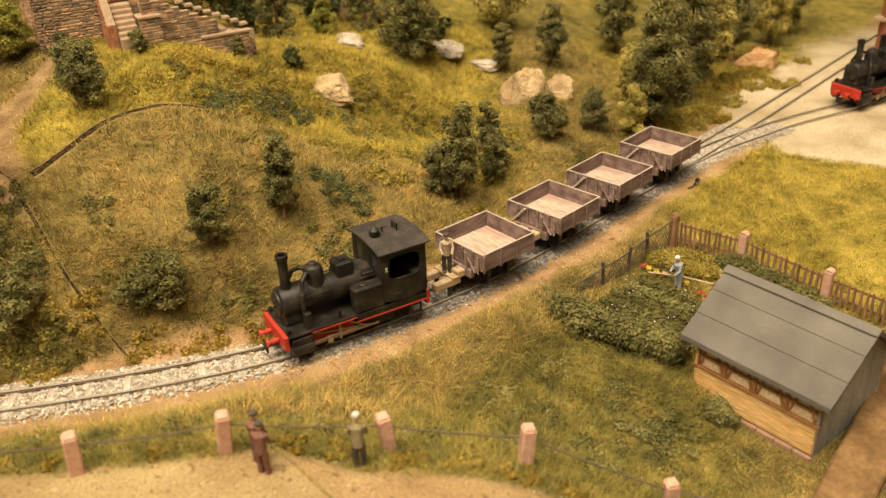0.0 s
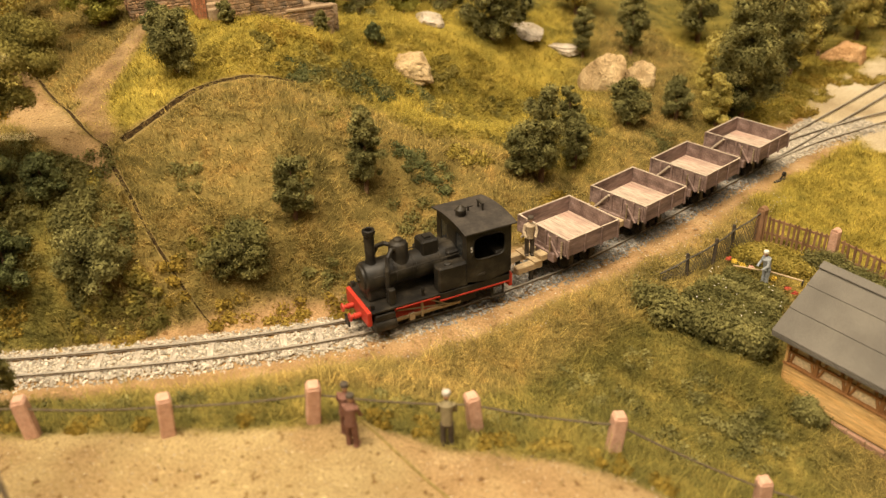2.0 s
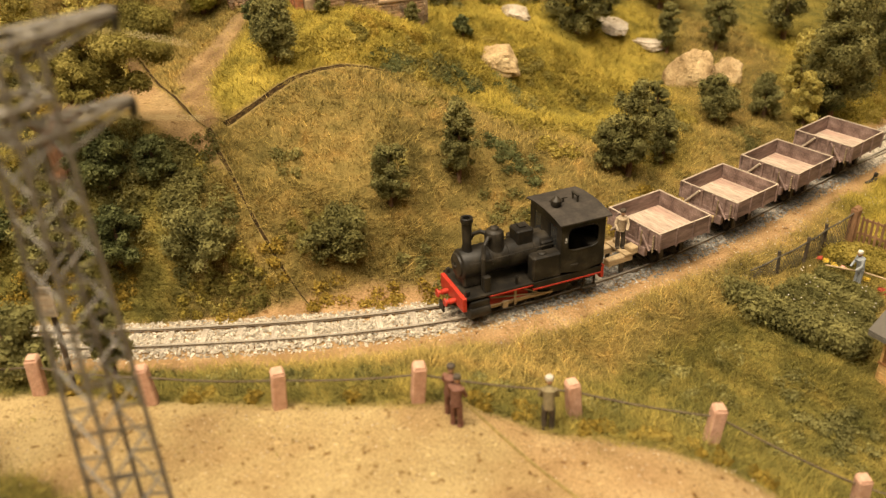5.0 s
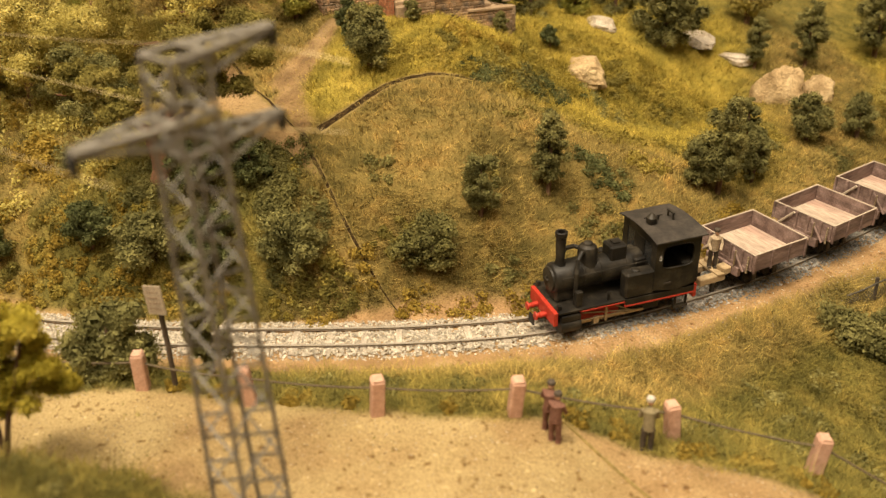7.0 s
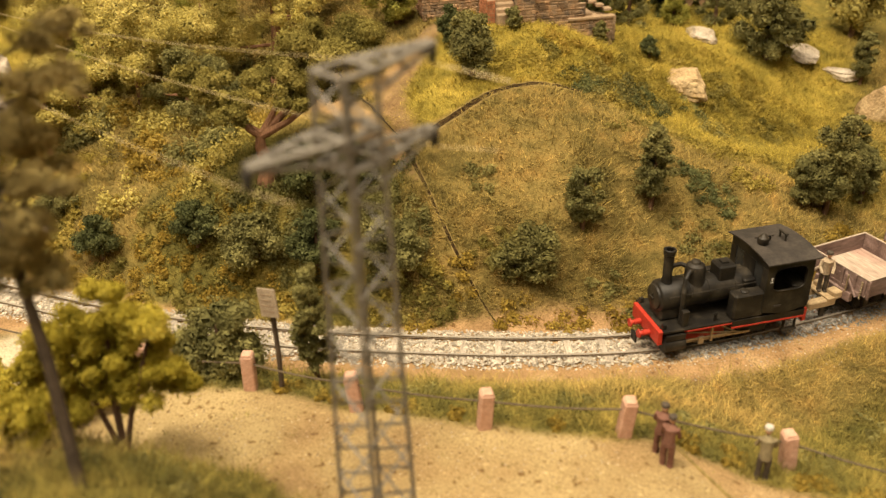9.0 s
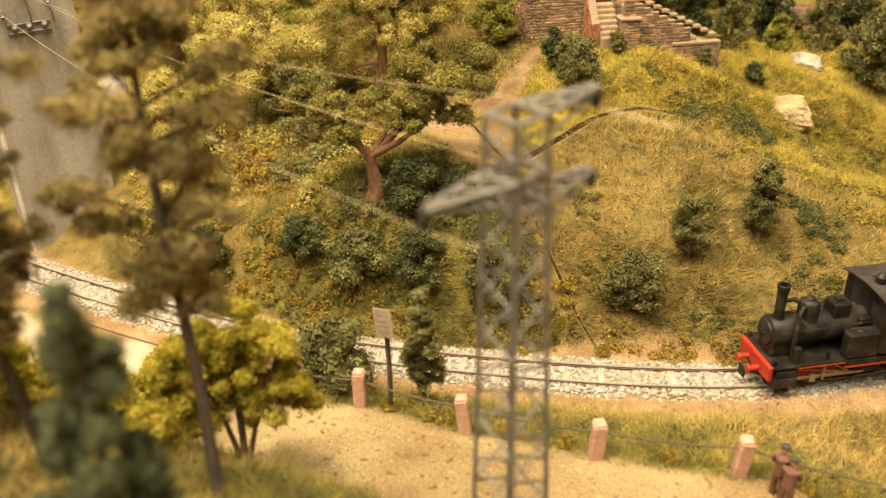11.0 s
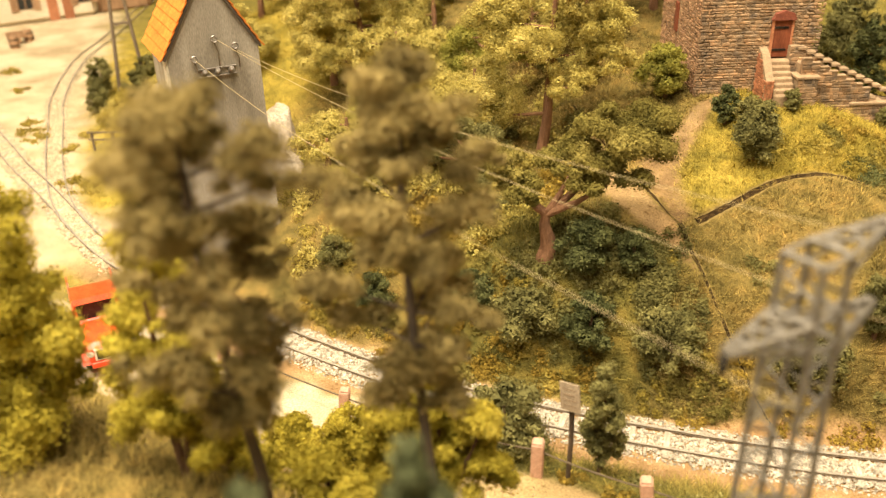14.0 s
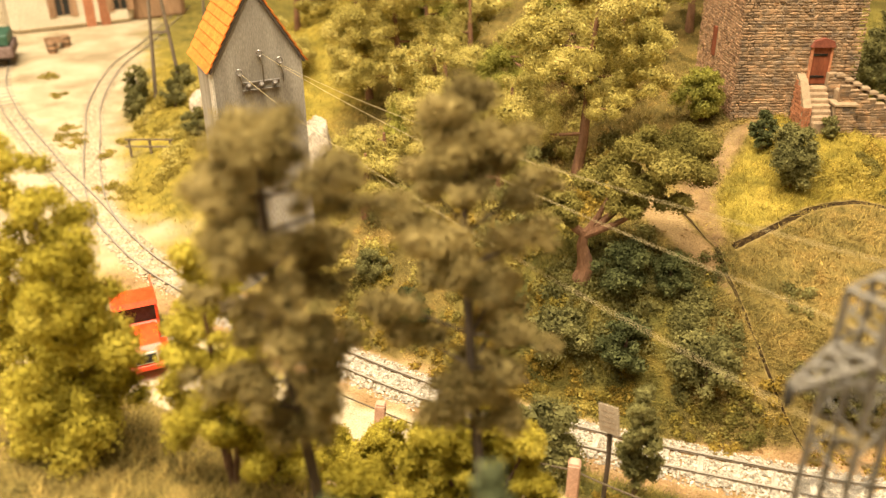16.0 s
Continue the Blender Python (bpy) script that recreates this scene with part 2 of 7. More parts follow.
LINE = curve_through(TRACK)
EAST = curve_through(BRANCH_EAST)
WEST = curve_through(BRANCH_WEST)


def away(x, y, line):
    """How far points lie from a line."""
    x, y = np.atleast_1d(x), np.atleast_1d(y)
    if x.size < 40:
        a, ab = line[:-1], np.diff(line, axis=0)
        px, py = x.reshape(-1, 1) - a[:, 0], y.reshape(-1, 1) - a[:, 1]
        q = np.clip((px * ab[:, 0] + py * ab[:, 1]) / np.maximum((ab ** 2).sum(1), 1e-12), 0, 1)
        return np.hypot(px - q * ab[:, 0], py - q * ab[:, 1]).min(1).reshape(x.shape)
    out = np.full(x.shape, 9.0)
    for a, b in zip(line[:-1:2], np.vstack([line[2::2], line[-1:]])):
        ab = b - a
        q = np.clip(((x - a[0]) * ab[0] + (y - a[1]) * ab[1]) / max(ab @ ab, 1e-12), 0, 1)
        out = np.minimum(out, np.hypot(x - a[0] - q * ab[0], y - a[1] - q * ab[1]))
    return out


def ease(v, lo, hi):
    q = np.clip((v - lo) / (hi - lo), 0, 1)
    return q * q * (3 - 2 * q)


# round hills: middle x, y, reach, height
HILLS = [(-0.06, 0.13, 0.08, 0.0139), (-0.17, 0.13, 0.08, 0.0106), (0.03, 0.15, 0.06, 0.0132), (-0.13, 0.36, 0.07, 0.0371), (-0.17, 0.33, 0.05, 0.0131), (-0.1, 0.42, 0.08, 0.0138), (-0.02, 0.39, 0.07, -0.0015), (-0.2, 0.44, 0.09, 0.0449), (-0.06, 0.5, 0.1, 0.0300), (-0.22, 0.28, 0.05, 0.0361), (-0.31, 0.33, 0.09, 0.0402), (-0.42, 0.36, 0.09, 0.0197), (-0.3, 0.58, 0.15, 0.0870), (0, 0.6, 0.12, 0.0208), (-0.55, 0.55, 0.14, 0.0577), (-0.3, 0.8, 0.2, 0.0767), (0, 0.85, 0.18, 0.0614), (0.09, 0.22, 0.07, -0.0108), (0.17, 0.24, 0.09, -0.0166), (-0.1, -0.02, 0.14, 0.0364), (-0.6, 0.75, 0.15, 0.0867), (-0.05, 0.35, 0.05, 0.0177), (0.08, 0.48, 0.07, 0.0052),
         (-0.126, 0.13, 0.036, -0.001), (-0.088, 0.13, 0.036, -0.0022), (-0.202, 0.168, 0.036, 0.005), (-0.126, 0.168, 0.036, 0.0011),
         (-0.088, 0.168, 0.036, 0.0028), (-0.05, 0.168, 0.036, 0.001), (-0.012, 0.168, 0.036, -0.0038), (0.026, 0.168, 0.036, 0.0054),
         (0.064, 0.168, 0.036, 0.001), (-0.05, 0.206, 0.036, 0.0072), (-0.012, 0.206, 0.036, 0.0008), (0.026, 0.206, 0.036, -0.0008),
         (0.064, 0.206, 0.036, -0.001), (0.102, 0.206, 0.036, -0.0086), (-0.012, 0.244, 0.036, -0.0076), (0.026, 0.244, 0.036, -0.0037),
         (0.064, 0.244, 0.036, -0.0015), (0.102, 0.244, 0.036, 0.0093), (-0.164, 0.282, 0.036, 0.008), (-0.126, 0.282, 0.036, 0.0054),
         (0.026, 0.282, 0.036, 0.0064), (-0.202, 0.32, 0.036, 0.0078), (-0.164, 0.32, 0.036, -0.0097), (-0.126, 0.32, 0.036, 0.0046),
         (-0.088, 0.32, 0.036, 0.0113), (-0.05, 0.32, 0.036, -0.0103), (-0.012, 0.32, 0.036, -0.0036), (-0.202, 0.358, 0.036, -0.0026),
         (-0.164, 0.358, 0.036, 0.0026), (-0.088, 0.358, 0.036, 0.0012), (-0.05, 0.358, 0.036, 0.0036), (-0.012, 0.358, 0.036, 0.0052),
         (-0.202, 0.396, 0.036, 0.0018), (-0.164, 0.396, 0.036, -0.0028), (-0.126, 0.396, 0.036, -0.0044), (-0.088, 0.396, 0.036, -0.0029),
         (-0.05, 0.396, 0.036, -0.0023), (-0.012, 0.396, 0.036, 0.0077), (0.064, 0.396, 0.036, 0.0038), (-0.126, 0.434, 0.036, 0.0091),
         (-0.088, 0.434, 0.036, 0.0014), (-0.05, 0.434, 0.036, -0.0027), (-0.012, 0.434, 0.036, -0.0009), (0.064, 0.434, 0.036, 0.0034),
         (-0.05, 0.472, 0.036, -0.0025), (-0.012, 0.472, 0.036, -0.0215), (-0.012, 0.51, 0.036, -0.0012), (0.026, 0.51, 0.036, -0.0182),
         (-0.012, 0.548, 0.036, 0.0057), (0.026, 0.548, 0.036, -0.0049)
]
# the path, the crack in the hill's edge and the dry ditch, as lines on the ground
DITCH = curve_through([(-.1672, .3262), (-.1645, .3290), (-.1574, .3360), (-.1485, .3437), (-.1384, .3572), (-.1288, .3684), (-.1212, .3774), (-.1117, .3852), (-.0964, .3955)])
JOINT = curve_through([(-.268, .4244), (-.2465, .3995), (-.2150, .3655), (-.1868, .3310), (-.1728, .3208), (-.1645, .3085), (-.1522, .2938), (-.1410, .2805), (-.1314, .2732), (-.1213, .2660), (-.1103, .2570), (-.0934, .2430),
                       (-.0837, .2295), (-.0600, .2060), (-.0370, .1830), (-.0283, .1740), (-.0202, .1645), (-.0077, .1488), (.0150, .1240)])
CRACK = JOINT[:150]
FOOTPATH = curve_through([(-.1760, .3240), (-.1850, .3360), (-.1935, .3520), (-.1975, .3740), (-.1935, .3960), (-.1900, .4180), (-.186, .440)])


def bumpiness(x, y, scale, seed):
    """Cheap smooth noise out of turned sines."""
    out = np.zeros_like(x)
    rng = np.random.RandomState(seed)
    for k in range(7):
        w, p, s = rng.uniform(0, 6.28), rng.uniform(0, 6.28), scale * rng.uniform(0.6, 1.8)
        out += np.sin((x * math.cos(w) + y * math.sin(w)) * s + p + 1.3 * np.sin((x * math.sin(w) - y * math.cos(w)) * s * 0.7 + p))
    return out / 7


def height(x, y):
    x, y = np.atleast_1d(np.asarray(x, float)), np.atleast_1d(np.asarray(y, float))
    d = away(x, y, LINE)
    z = np.zeros_like(x)
    for cx, cy, r, h in HILLS:
        z += h * np.exp(-((x - cx) ** 2 + (y - cy) ** 2) / r ** 2)
    z *= ease(d, 0.013, 0.048)
    flat = np.maximum(1 - ease(away(x, y, WEST), 0.014, 0.06), 1 - ease(away(x, y, EAST), 0.014, 0.05))
    z *= 1 - flat
    z += (0.0016 * bumpiness(x, y, 90, 3) + 0.0009 * bumpiness(x, y, 230, 4)) * ease(d, 0.02, 0.06) * ease(y, 0.19, 0.26)
    bank = np.interp(y, (.03, .05, .07, .085, .105, .125, .142), (.078, .0755, .0695, .0605, .0445, .0275, .010)) - 0.06 * ease(x, -.150, -.095) - 0.08 * ease(-x, .36, .46)
    z = np.where(y < .16, np.maximum(z, bank), z)
    return z - 0.0022


def ground_z(x, y):
    return float(height(x, y)[0])


def grid_lines(lo, hi, a, b, fine, coarse):
    mid = np.arange(a, b, fine)
    return np.r_[np.linspace(lo, a, coarse)[:-1], mid, np.linspace(b, hi, coarse)]


GX = grid_lines(-1.7, 1.1, -0.62, 0.36, 0.0034, 44)
GY = grid_lines(-0.30, 1.4, 0.10, 0.66, 0.0034, 32)
MX, MY = [g.ravel() for g in np.meshgrid(GX, GY)]
MZ = height(MX, MY)


def zones(x, y):
    """How sandy, how trodden and how grassy the ground is."""
    d = away(x, y, LINE)
    wob = 0.012 * bumpiness(x, y, 60, 5) + 0.006 * bumpiness(x, y, 190, 6)
    front = np.interp(x, (-.21, -.17, -.144, -.116, -.095, -.075, -.051, -.037, -.008, .018, .042, .09), (.166, .1755, .1735, .1735, .171, .1735, .178, .181, .174, .169, .164, .155))
    road = ease(front - y + 0.35 * wob, -0.003, 0.004) * ease(0.075 - x + wob, 0, 0.03)
    verge = ease(0.127 - y + 0.6 * wob, 0, 0.010) * ease(-0.105 - x, 0, 0.04)
    road *= 1 - verge
    foot = ease(-0.10 - x, 0, 0.05) * ease(y - np.interp(x, LINE[::-1, 0], LINE[::-1, 1]), 0, 0.004)
    beside = 1 - ease(d + 0.5 * wob + 0.009 * foot, 0.019, 0.029)
    east = ease(x - 0.19 + 0.5 * wob - 0.30 * np.maximum(0, 0.5 - y), 0, 0.02) * ease(y - 0.445 + 0.55 * (x - 0.22) + 0.3 * wob, 0, 0.008) * ease(0.70 + 0.35 * (x - 0.3) - y + 1.5 * wob, 0, 0.05)
    north = ease(y - np.interp(x, LINE[::-1, 0], LINE[::-1, 1]), 0, 0.004)
    east *= 1 - north * ease(d + 0.8 * wob, 0.026, 0.042) * (1 - ease(x, 0.32, 0.40))
    west = ease(-0.47 - x + 1.5 * wob, 0, 0.06) * ease(0.30 + 1.0 * np.maximum(0, -0.56 - x) - y + 1.5 * wob, 0, 0.03)
    west = np.maximum(west, ease(-0.24 - x + wob, 0, 0.03) * ease(0.20 - y + wob, 0, 0.01) * ease(y - 0.125 - wob, 0, 0.012))
    yard = np.maximum(east, west)
    path = 0.85 * (1 - ease(away(x, y, FOOTPATH) + 0.9 * wob, 0.0042, 0.0098)) * ease(x + y - 0.1475, -0.003, 0.001)
    rim = np.clip(0.60 * path * (0.8 + 0.9 * bumpiness(x, y, 260, 21)), 0, 1)
    side = np.interp(y, JOINT[::-1, 1], JOINT[::-1, 0])
    slab = ease(side - 0.001 - x, 0, 0.002) * ease(x + 0.262, 0, 0.006) * ease(y - 0.318 + 0.55 * (x + 0.2) + wob, 0, 0.008) * ease(0.400 - y, 0, 0.006)
    brown = 0.55 * ease(x - side, -0.0004, 0.0006) * road * ease(0.2 - y, 0, 0.01)
    return np.maximum(road, slab), np.clip(np.maximum(np.maximum(beside * (1 - yard), path), np.maximum(brown, 0.55 * slab)), 0, 1), yard, rim


def ground_material(name, blades=False):
    m = bpy.data.materials.new(name)
    m.use_nodes = True
    t = m.node_tree
    N, K = t.nodes, t.links.new
    bsdf = N["Principled BSDF"]
    bsdf.inputs["Roughness"].default_value = 0.95
    bsdf.inputs["Specular IOR Level"].default_value = 0.1
    co = N.new("ShaderNodeTexCoord").outputs["Object"]

    def noise_out(scale, detail=4):
        n = N.new("ShaderNodeTexNoise")
        n.inputs["Scale"].default_value, n.inputs["Detail"].default_value = scale, detail
        K(co, n.inputs["Vector"])
        return n.outputs["Fac"]

    def ramp(fac, *stops):
        r = N.new("ShaderNodeValToRGB")
        e = r.color_ramp.elements
        e[0].position, e[0].color = stops[0][0], (*stops[0][1], 1)
        e[1].position, e[1].color = stops[-1][0], (*stops[-1][1], 1)
        for p, c in stops[1:-1]:
            e.new(p).color = (*c, 1)
        K(fac, r.inputs[0])
        return r.outputs[0]

    def mix(fac, a, b, kind="MIX"):
        x = N.new("ShaderNodeMix")
        x.data_type, x.blend_type = "RGBA", kind
        if isinstance(fac, float):
            x.inputs[0].default_value = fac
        else:
            K(fac, x.inputs[0])
        K(a, x.inputs[6])
        K(b, x.inputs[7])
        return x.outputs[2]

    def weight(name):
        a = N.new("ShaderNodeAttribute")
        a.attribute_name = name
        return a.outputs["Fac"]

    patchy = N.new("ShaderNodeMath")
    patchy.operation = "MULTIPLY_ADD"
    K(noise_out(120, 5), patchy.inputs[0])
    patchy.inputs[1].default_value = 0.62
    rough = N.new("ShaderNodeMath")
    rough.operation = "MULTIPLY_ADD"
    K(noise_out(30), rough.inputs[0])
    rough.inputs[1].default_value, rough.inputs[2].default_value = 0.62, -0.12
    K(rough.outputs[0], patchy.inputs[2])
    blend = patchy.outputs[0]
    # Same turf colours: darkened on the ground between blades, lightened on the blades.
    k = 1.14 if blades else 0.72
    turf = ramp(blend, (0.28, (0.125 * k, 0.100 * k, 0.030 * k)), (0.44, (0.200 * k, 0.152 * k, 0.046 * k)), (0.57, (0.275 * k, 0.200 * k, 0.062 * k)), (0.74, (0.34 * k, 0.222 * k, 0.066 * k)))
    lush = ramp(blend, (0.30, (0.165, 0.134, 0.026)), (0.5, (0.285, 0.222, 0.040)), (0.70, (0.38, 0.285, 0.055)))
    # Darker green grass, with the bank's shading mixed into the colour.
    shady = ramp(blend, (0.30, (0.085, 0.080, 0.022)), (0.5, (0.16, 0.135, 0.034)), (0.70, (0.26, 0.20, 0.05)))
    col = mix(weight("lush"), turf, lush)
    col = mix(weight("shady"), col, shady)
    grain = noise_out(1400, 3)
    if blades:
        geo = N.new("ShaderNodeNewGeometry")
        speck = ramp(geo.outputs["Random Per Island"], (0.0, (0.62, 0.62, 0.62)), (0.55, (1.0, 1.0, 1.0)), (0.85, (1.35, 1.33, 1.25)), (1.0, (1.95, 1.90, 1.75)))
        K(mix(1.0, col, speck, "MULTIPLY"), bsdf.inputs["Base Color"])
        return m
    sand = ramp(noise_out(22, 6), (0.36, (0.215, 0.138, 0.066)), (0.46, (0.285, 0.196, 0.090)), (0.53, (0.312, 0.226, 0.105)), (0.64, (0.375, 0.282, 0.136)))
    trod = ramp(noise_out(60), (0.3, (0.22, 0.135, 0.062)), (0.5, (0.32, 0.20, 0.095)), (0.7, (0.39, 0.27, 0.14)))
    pale = ramp(noise_out(22, 6), (0.34, (0.32, 0.250, 0.150)), (0.46, (0.42, 0.340, 0.215)), (0.56, (0.48, 0.398, 0.262)), (0.68, (0.54, 0.455, 0.315)))
    soil = ramp(noise_out(300), (0.35, (0.045, 0.028, 0.015)), (0.65, (0.11, 0.07, 0.035)))
    litter = ramp(noise_out(330, 2), (0.30, (0.50, 0.42, 0.34)), (0.37, (1, 1, 1)), (0.66, (1, 1, 1)), (0.72, (1.35, 1.38, 1.42)))
    sand = mix(1.0, sand, litter, "MULTIPLY")
    col = mix(weight("sand"), col, sand)
    trod = mix(1.0, trod, litter, "MULTIPLY")
    col = mix(weight("trodden"), col, trod)
    col = mix(weight("yard"), col, pale)
    col = mix(weight("bare"), col, soil)
    speck = ramp(grain, (0.30, (0.62, 0.60, 0.56)), (0.5, (1, 1, 1)), (0.7, (1.25, 1.25, 1.25)))
    col = mix(1.0, col, speck, "MULTIPLY")
    K(col, bsdf.inputs["Base Color"])
    b = N.new("ShaderNodeBump")
    b.inputs["Strength"].default_value, b.inputs["Distance"].default_value = 0.7, 0.0006
    K(grain, b.inputs["Height"])
    K(b.outputs[0], bsdf.inputs["Normal"])
    return m


def growth(x, y):
    """Where the grass is lush and yellow green, and where it is dark green with shade put into its colour."""
    wob = 0.012 * bumpiness(x, y, 60, 15)
    lush = np.maximum(ease(x - 0.115 + wob, 0, 0.03) * ease(y - 0.30 + 0.5 * (x - 0.13) + wob, 0, 0.03), ease(y - 0.385 + wob, 0, 0.03) * ease(x + 0.2, 0, 0.03) * ease(0.08 - x + wob, 0, 0.05))
    lush = np.maximum(lush, ease(y - np.interp(x, DITCH[:, 0], DITCH[:, 1]) + 0.5 * wob, 0, 0.006) * ease(x + 0.19, 0, 0.01) * ease(-0.09 - x, 0, 0.01))
    lush = np.maximum(lush, ease(-0.45 - x + wob, 0, 0.05))
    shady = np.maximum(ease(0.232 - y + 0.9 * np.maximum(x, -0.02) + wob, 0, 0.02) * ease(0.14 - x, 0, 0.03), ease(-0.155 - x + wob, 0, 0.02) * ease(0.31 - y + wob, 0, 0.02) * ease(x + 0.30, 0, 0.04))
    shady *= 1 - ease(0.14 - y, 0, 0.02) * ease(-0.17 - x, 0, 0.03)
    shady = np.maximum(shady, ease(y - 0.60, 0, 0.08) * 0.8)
    return lush, shady


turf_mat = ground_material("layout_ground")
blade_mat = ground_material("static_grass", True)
nx, ny = len(GX), len(GY)
idx = np.arange(nx * ny).reshape(ny, nx)
quads = np.stack([idx[:-1, :-1].ravel(), idx[:-1, 1:].ravel(), idx[1:, 1:].ravel(), idx[1:, :-1].ravel()], 1)
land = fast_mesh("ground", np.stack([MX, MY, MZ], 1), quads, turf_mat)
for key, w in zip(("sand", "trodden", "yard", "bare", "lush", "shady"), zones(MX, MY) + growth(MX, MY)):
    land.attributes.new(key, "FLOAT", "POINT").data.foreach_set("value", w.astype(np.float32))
land.polygons.foreach_set("use_smooth", [True] * len(land.polygons))
tagged(new("ground", land), "modelled landscape of grassy hills, sandy road and pale yard", "ground", kind="structure")

# ---- dry ditch and open seam in the hill ----
# Dark soil colour that also paints in the shadow along the open seam.
soil_shade = material("dark_soil_with_shade", [(0.018, 0.011, 0.005), (0.04, 0.025, 0.011), (0.08, 0.05, 0.02)], 500, bump=0.8, spec=0.05)


lip_soil = material("dry_earth_lip", [(0.17, 0.12, 0.04), (0.24, 0.175, 0.058), (0.30, 0.22, 0.075)], 300, bump=0.8)


def trench(name, line, wide, narrow, label, floor=None):
    """A thin groove of dark soil, its shade put into the colour, between two low earth lips, thinning out towards its
    end.
    """
    S = np.r_[0, np.cumsum(np.hypot(*np.diff(line, axis=0).T))]
    q = np.arange(0, S[-1], 0.0008)
    P = np.stack([np.interp(q, S, line[:, 0]), np.interp(q, S, line[:, 1])], 1)
    n = len(P)
    ob = thing(name, 0, 0, 0, label=label, category="ditch", kind="structure")
    for key, rows, mat in (("bed", ((-0.66, 0.0004), (0.0, 0.0003), (0.66, 0.0004)), floor or soil_shade),
                           ("lip", ((-1.0, -0.0006), (-0.8, 0.0003), (-0.6, 0.0005)), lip_soil), ("lip", ((0.6, 0.0005), (0.85, 0.0006), (1.2, -0.0006)), lip_soil)):
        v, f = [], []
        for i in range(n):
            d = P[min(i + 1, n - 1)] - P[max(i - 1, 0)]
            d = d / np.hypot(*d)
            t = i / (n - 1)
            w = (wide + (narrow - wide) * t) * (1 + 0.07 * math.sin(q[i] * 700) + 0.05 * math.sin(q[i] * 1700 + 1)) * min(1, (1 - t) * 6 + 0.05)
            for o, up in rows:
                p = P[i] + np.array((-d[1], d[0])) * o * w
                v.append((p[0], p[1], ground_z(p[0], p[1]) + up))
        k = len(rows)
        for i in range(n - 1):
            for c in range(k - 1):
                f.append((k * i + c, k * i + k + c, k * i + k + 1 + c, k * i + 1 + c))
        part(key, Shape().add(v, f), mat, ob, smooth=True)
    return ob


trench("dry_ditch", DITCH, 0.0030, 0.0022, "narrow dry ditch of dark soil round the mound")
trench("module_joint", JOINT[:66], 0.0008, 0.0014, "thin dark joint along the sandy slab")
trench("module_joint", JOINT[62:112], 0.0021, 0.0008, "dark joint between two layout boards on top of the bank")
trench("module_joint", JOINT[110:162], 0.0011, 0.0004, "dark joint between two layout boards down the bank")
trench("road_joint", JOINT[222:], 0.0005, 0.0004, "thin dark joint across the sandy road", lip_soil)

# ---- the room round the layout ----
room_wall = material("cream_wall", [(0.60, 0.54, 0.44), (0.66, 0.60, 0.50)], 3, bump=0.1)
room_floor = material("brown_hall_floor", [(0.16, 0.11, 0.07), (0.22, 0.16, 0.10)], 4)
fascia = material("dark_fascia_board", [(0.12, 0.075, 0.04), (0.18, 0.11, 0.06)], 20, stretch=(0.1, 1, 1))
s = Shape().box(-4.1, 3.1, -3.1, 4.1, -1.0, -0.9)
whole("floor", s, room_floor, "brown floor of the hall", "floor", kind="structure")
s = Shape().box(-4.1, 3.1, -3.1, 4.1, 2.2, 2.3)
whole("ceiling", s, room_wall, "cream ceiling of the hall", "ceiling", kind="structure")
for n, b in (("wall_north", (-4.1, 3.1, 4.0, 4.1)), ("wall_south", (-4.1, 3.1, -3.1, -3.0)), ("wall_west", (-4.1, -4.0, -3.0, 4.0)), ("wall_east", (3.0, 3.1, -3.0, 4.0))):
    s = Shape().box(*b, -0.9, 2.2)
    whole(n, s, room_wall, "plain cream wall of the hall", "wall", kind="structure")
table = thing("layout_table", -0.3, 0.55, -0.1, label="dark wooden table that carries the layout", category="table")
part("frame", Shape().box(-1.42, 1.42, -0.87, 0.87, -0.06, 0.06), fascia, table)
for x in (-1.3, 1.3):
    for y in (-0.75, 0.75):
        part("leg", Shape().box(x - 0.04, x + 0.04, y - 0.04, y + 0.04, -0.8, -0.06), fascia, table)


# ---- tracks ----
def along(line):
    """Arc length at each point of a line."""
    return np.r_[0, np.cumsum(np.hypot(*np.diff(line, axis=0).T))]


def spot(line, s):
    """The place and heading on a line at arc length s."""
    S = along(line)
    x, y = np.interp(s, S, line[:, 0]), np.interp(s, S, line[:, 1])
    a, b = s - 0.004, s + 0.004
    dx, dy = np.interp(b, S, line[:, 0]) - np.interp(a, S, line[:, 0]), np.interp(b, S, line[:, 1]) - np.interp(a, S, line[:, 1])
    return x, y, math.atan2(dy, dx)


GAUGE = 0.0118
sleeper_mesh = Shape().box(-0.0013, 0.0013, -0.0105, 0.0105, -0.0028, -0.0012).mesh("sleeper", sleeper_mat)


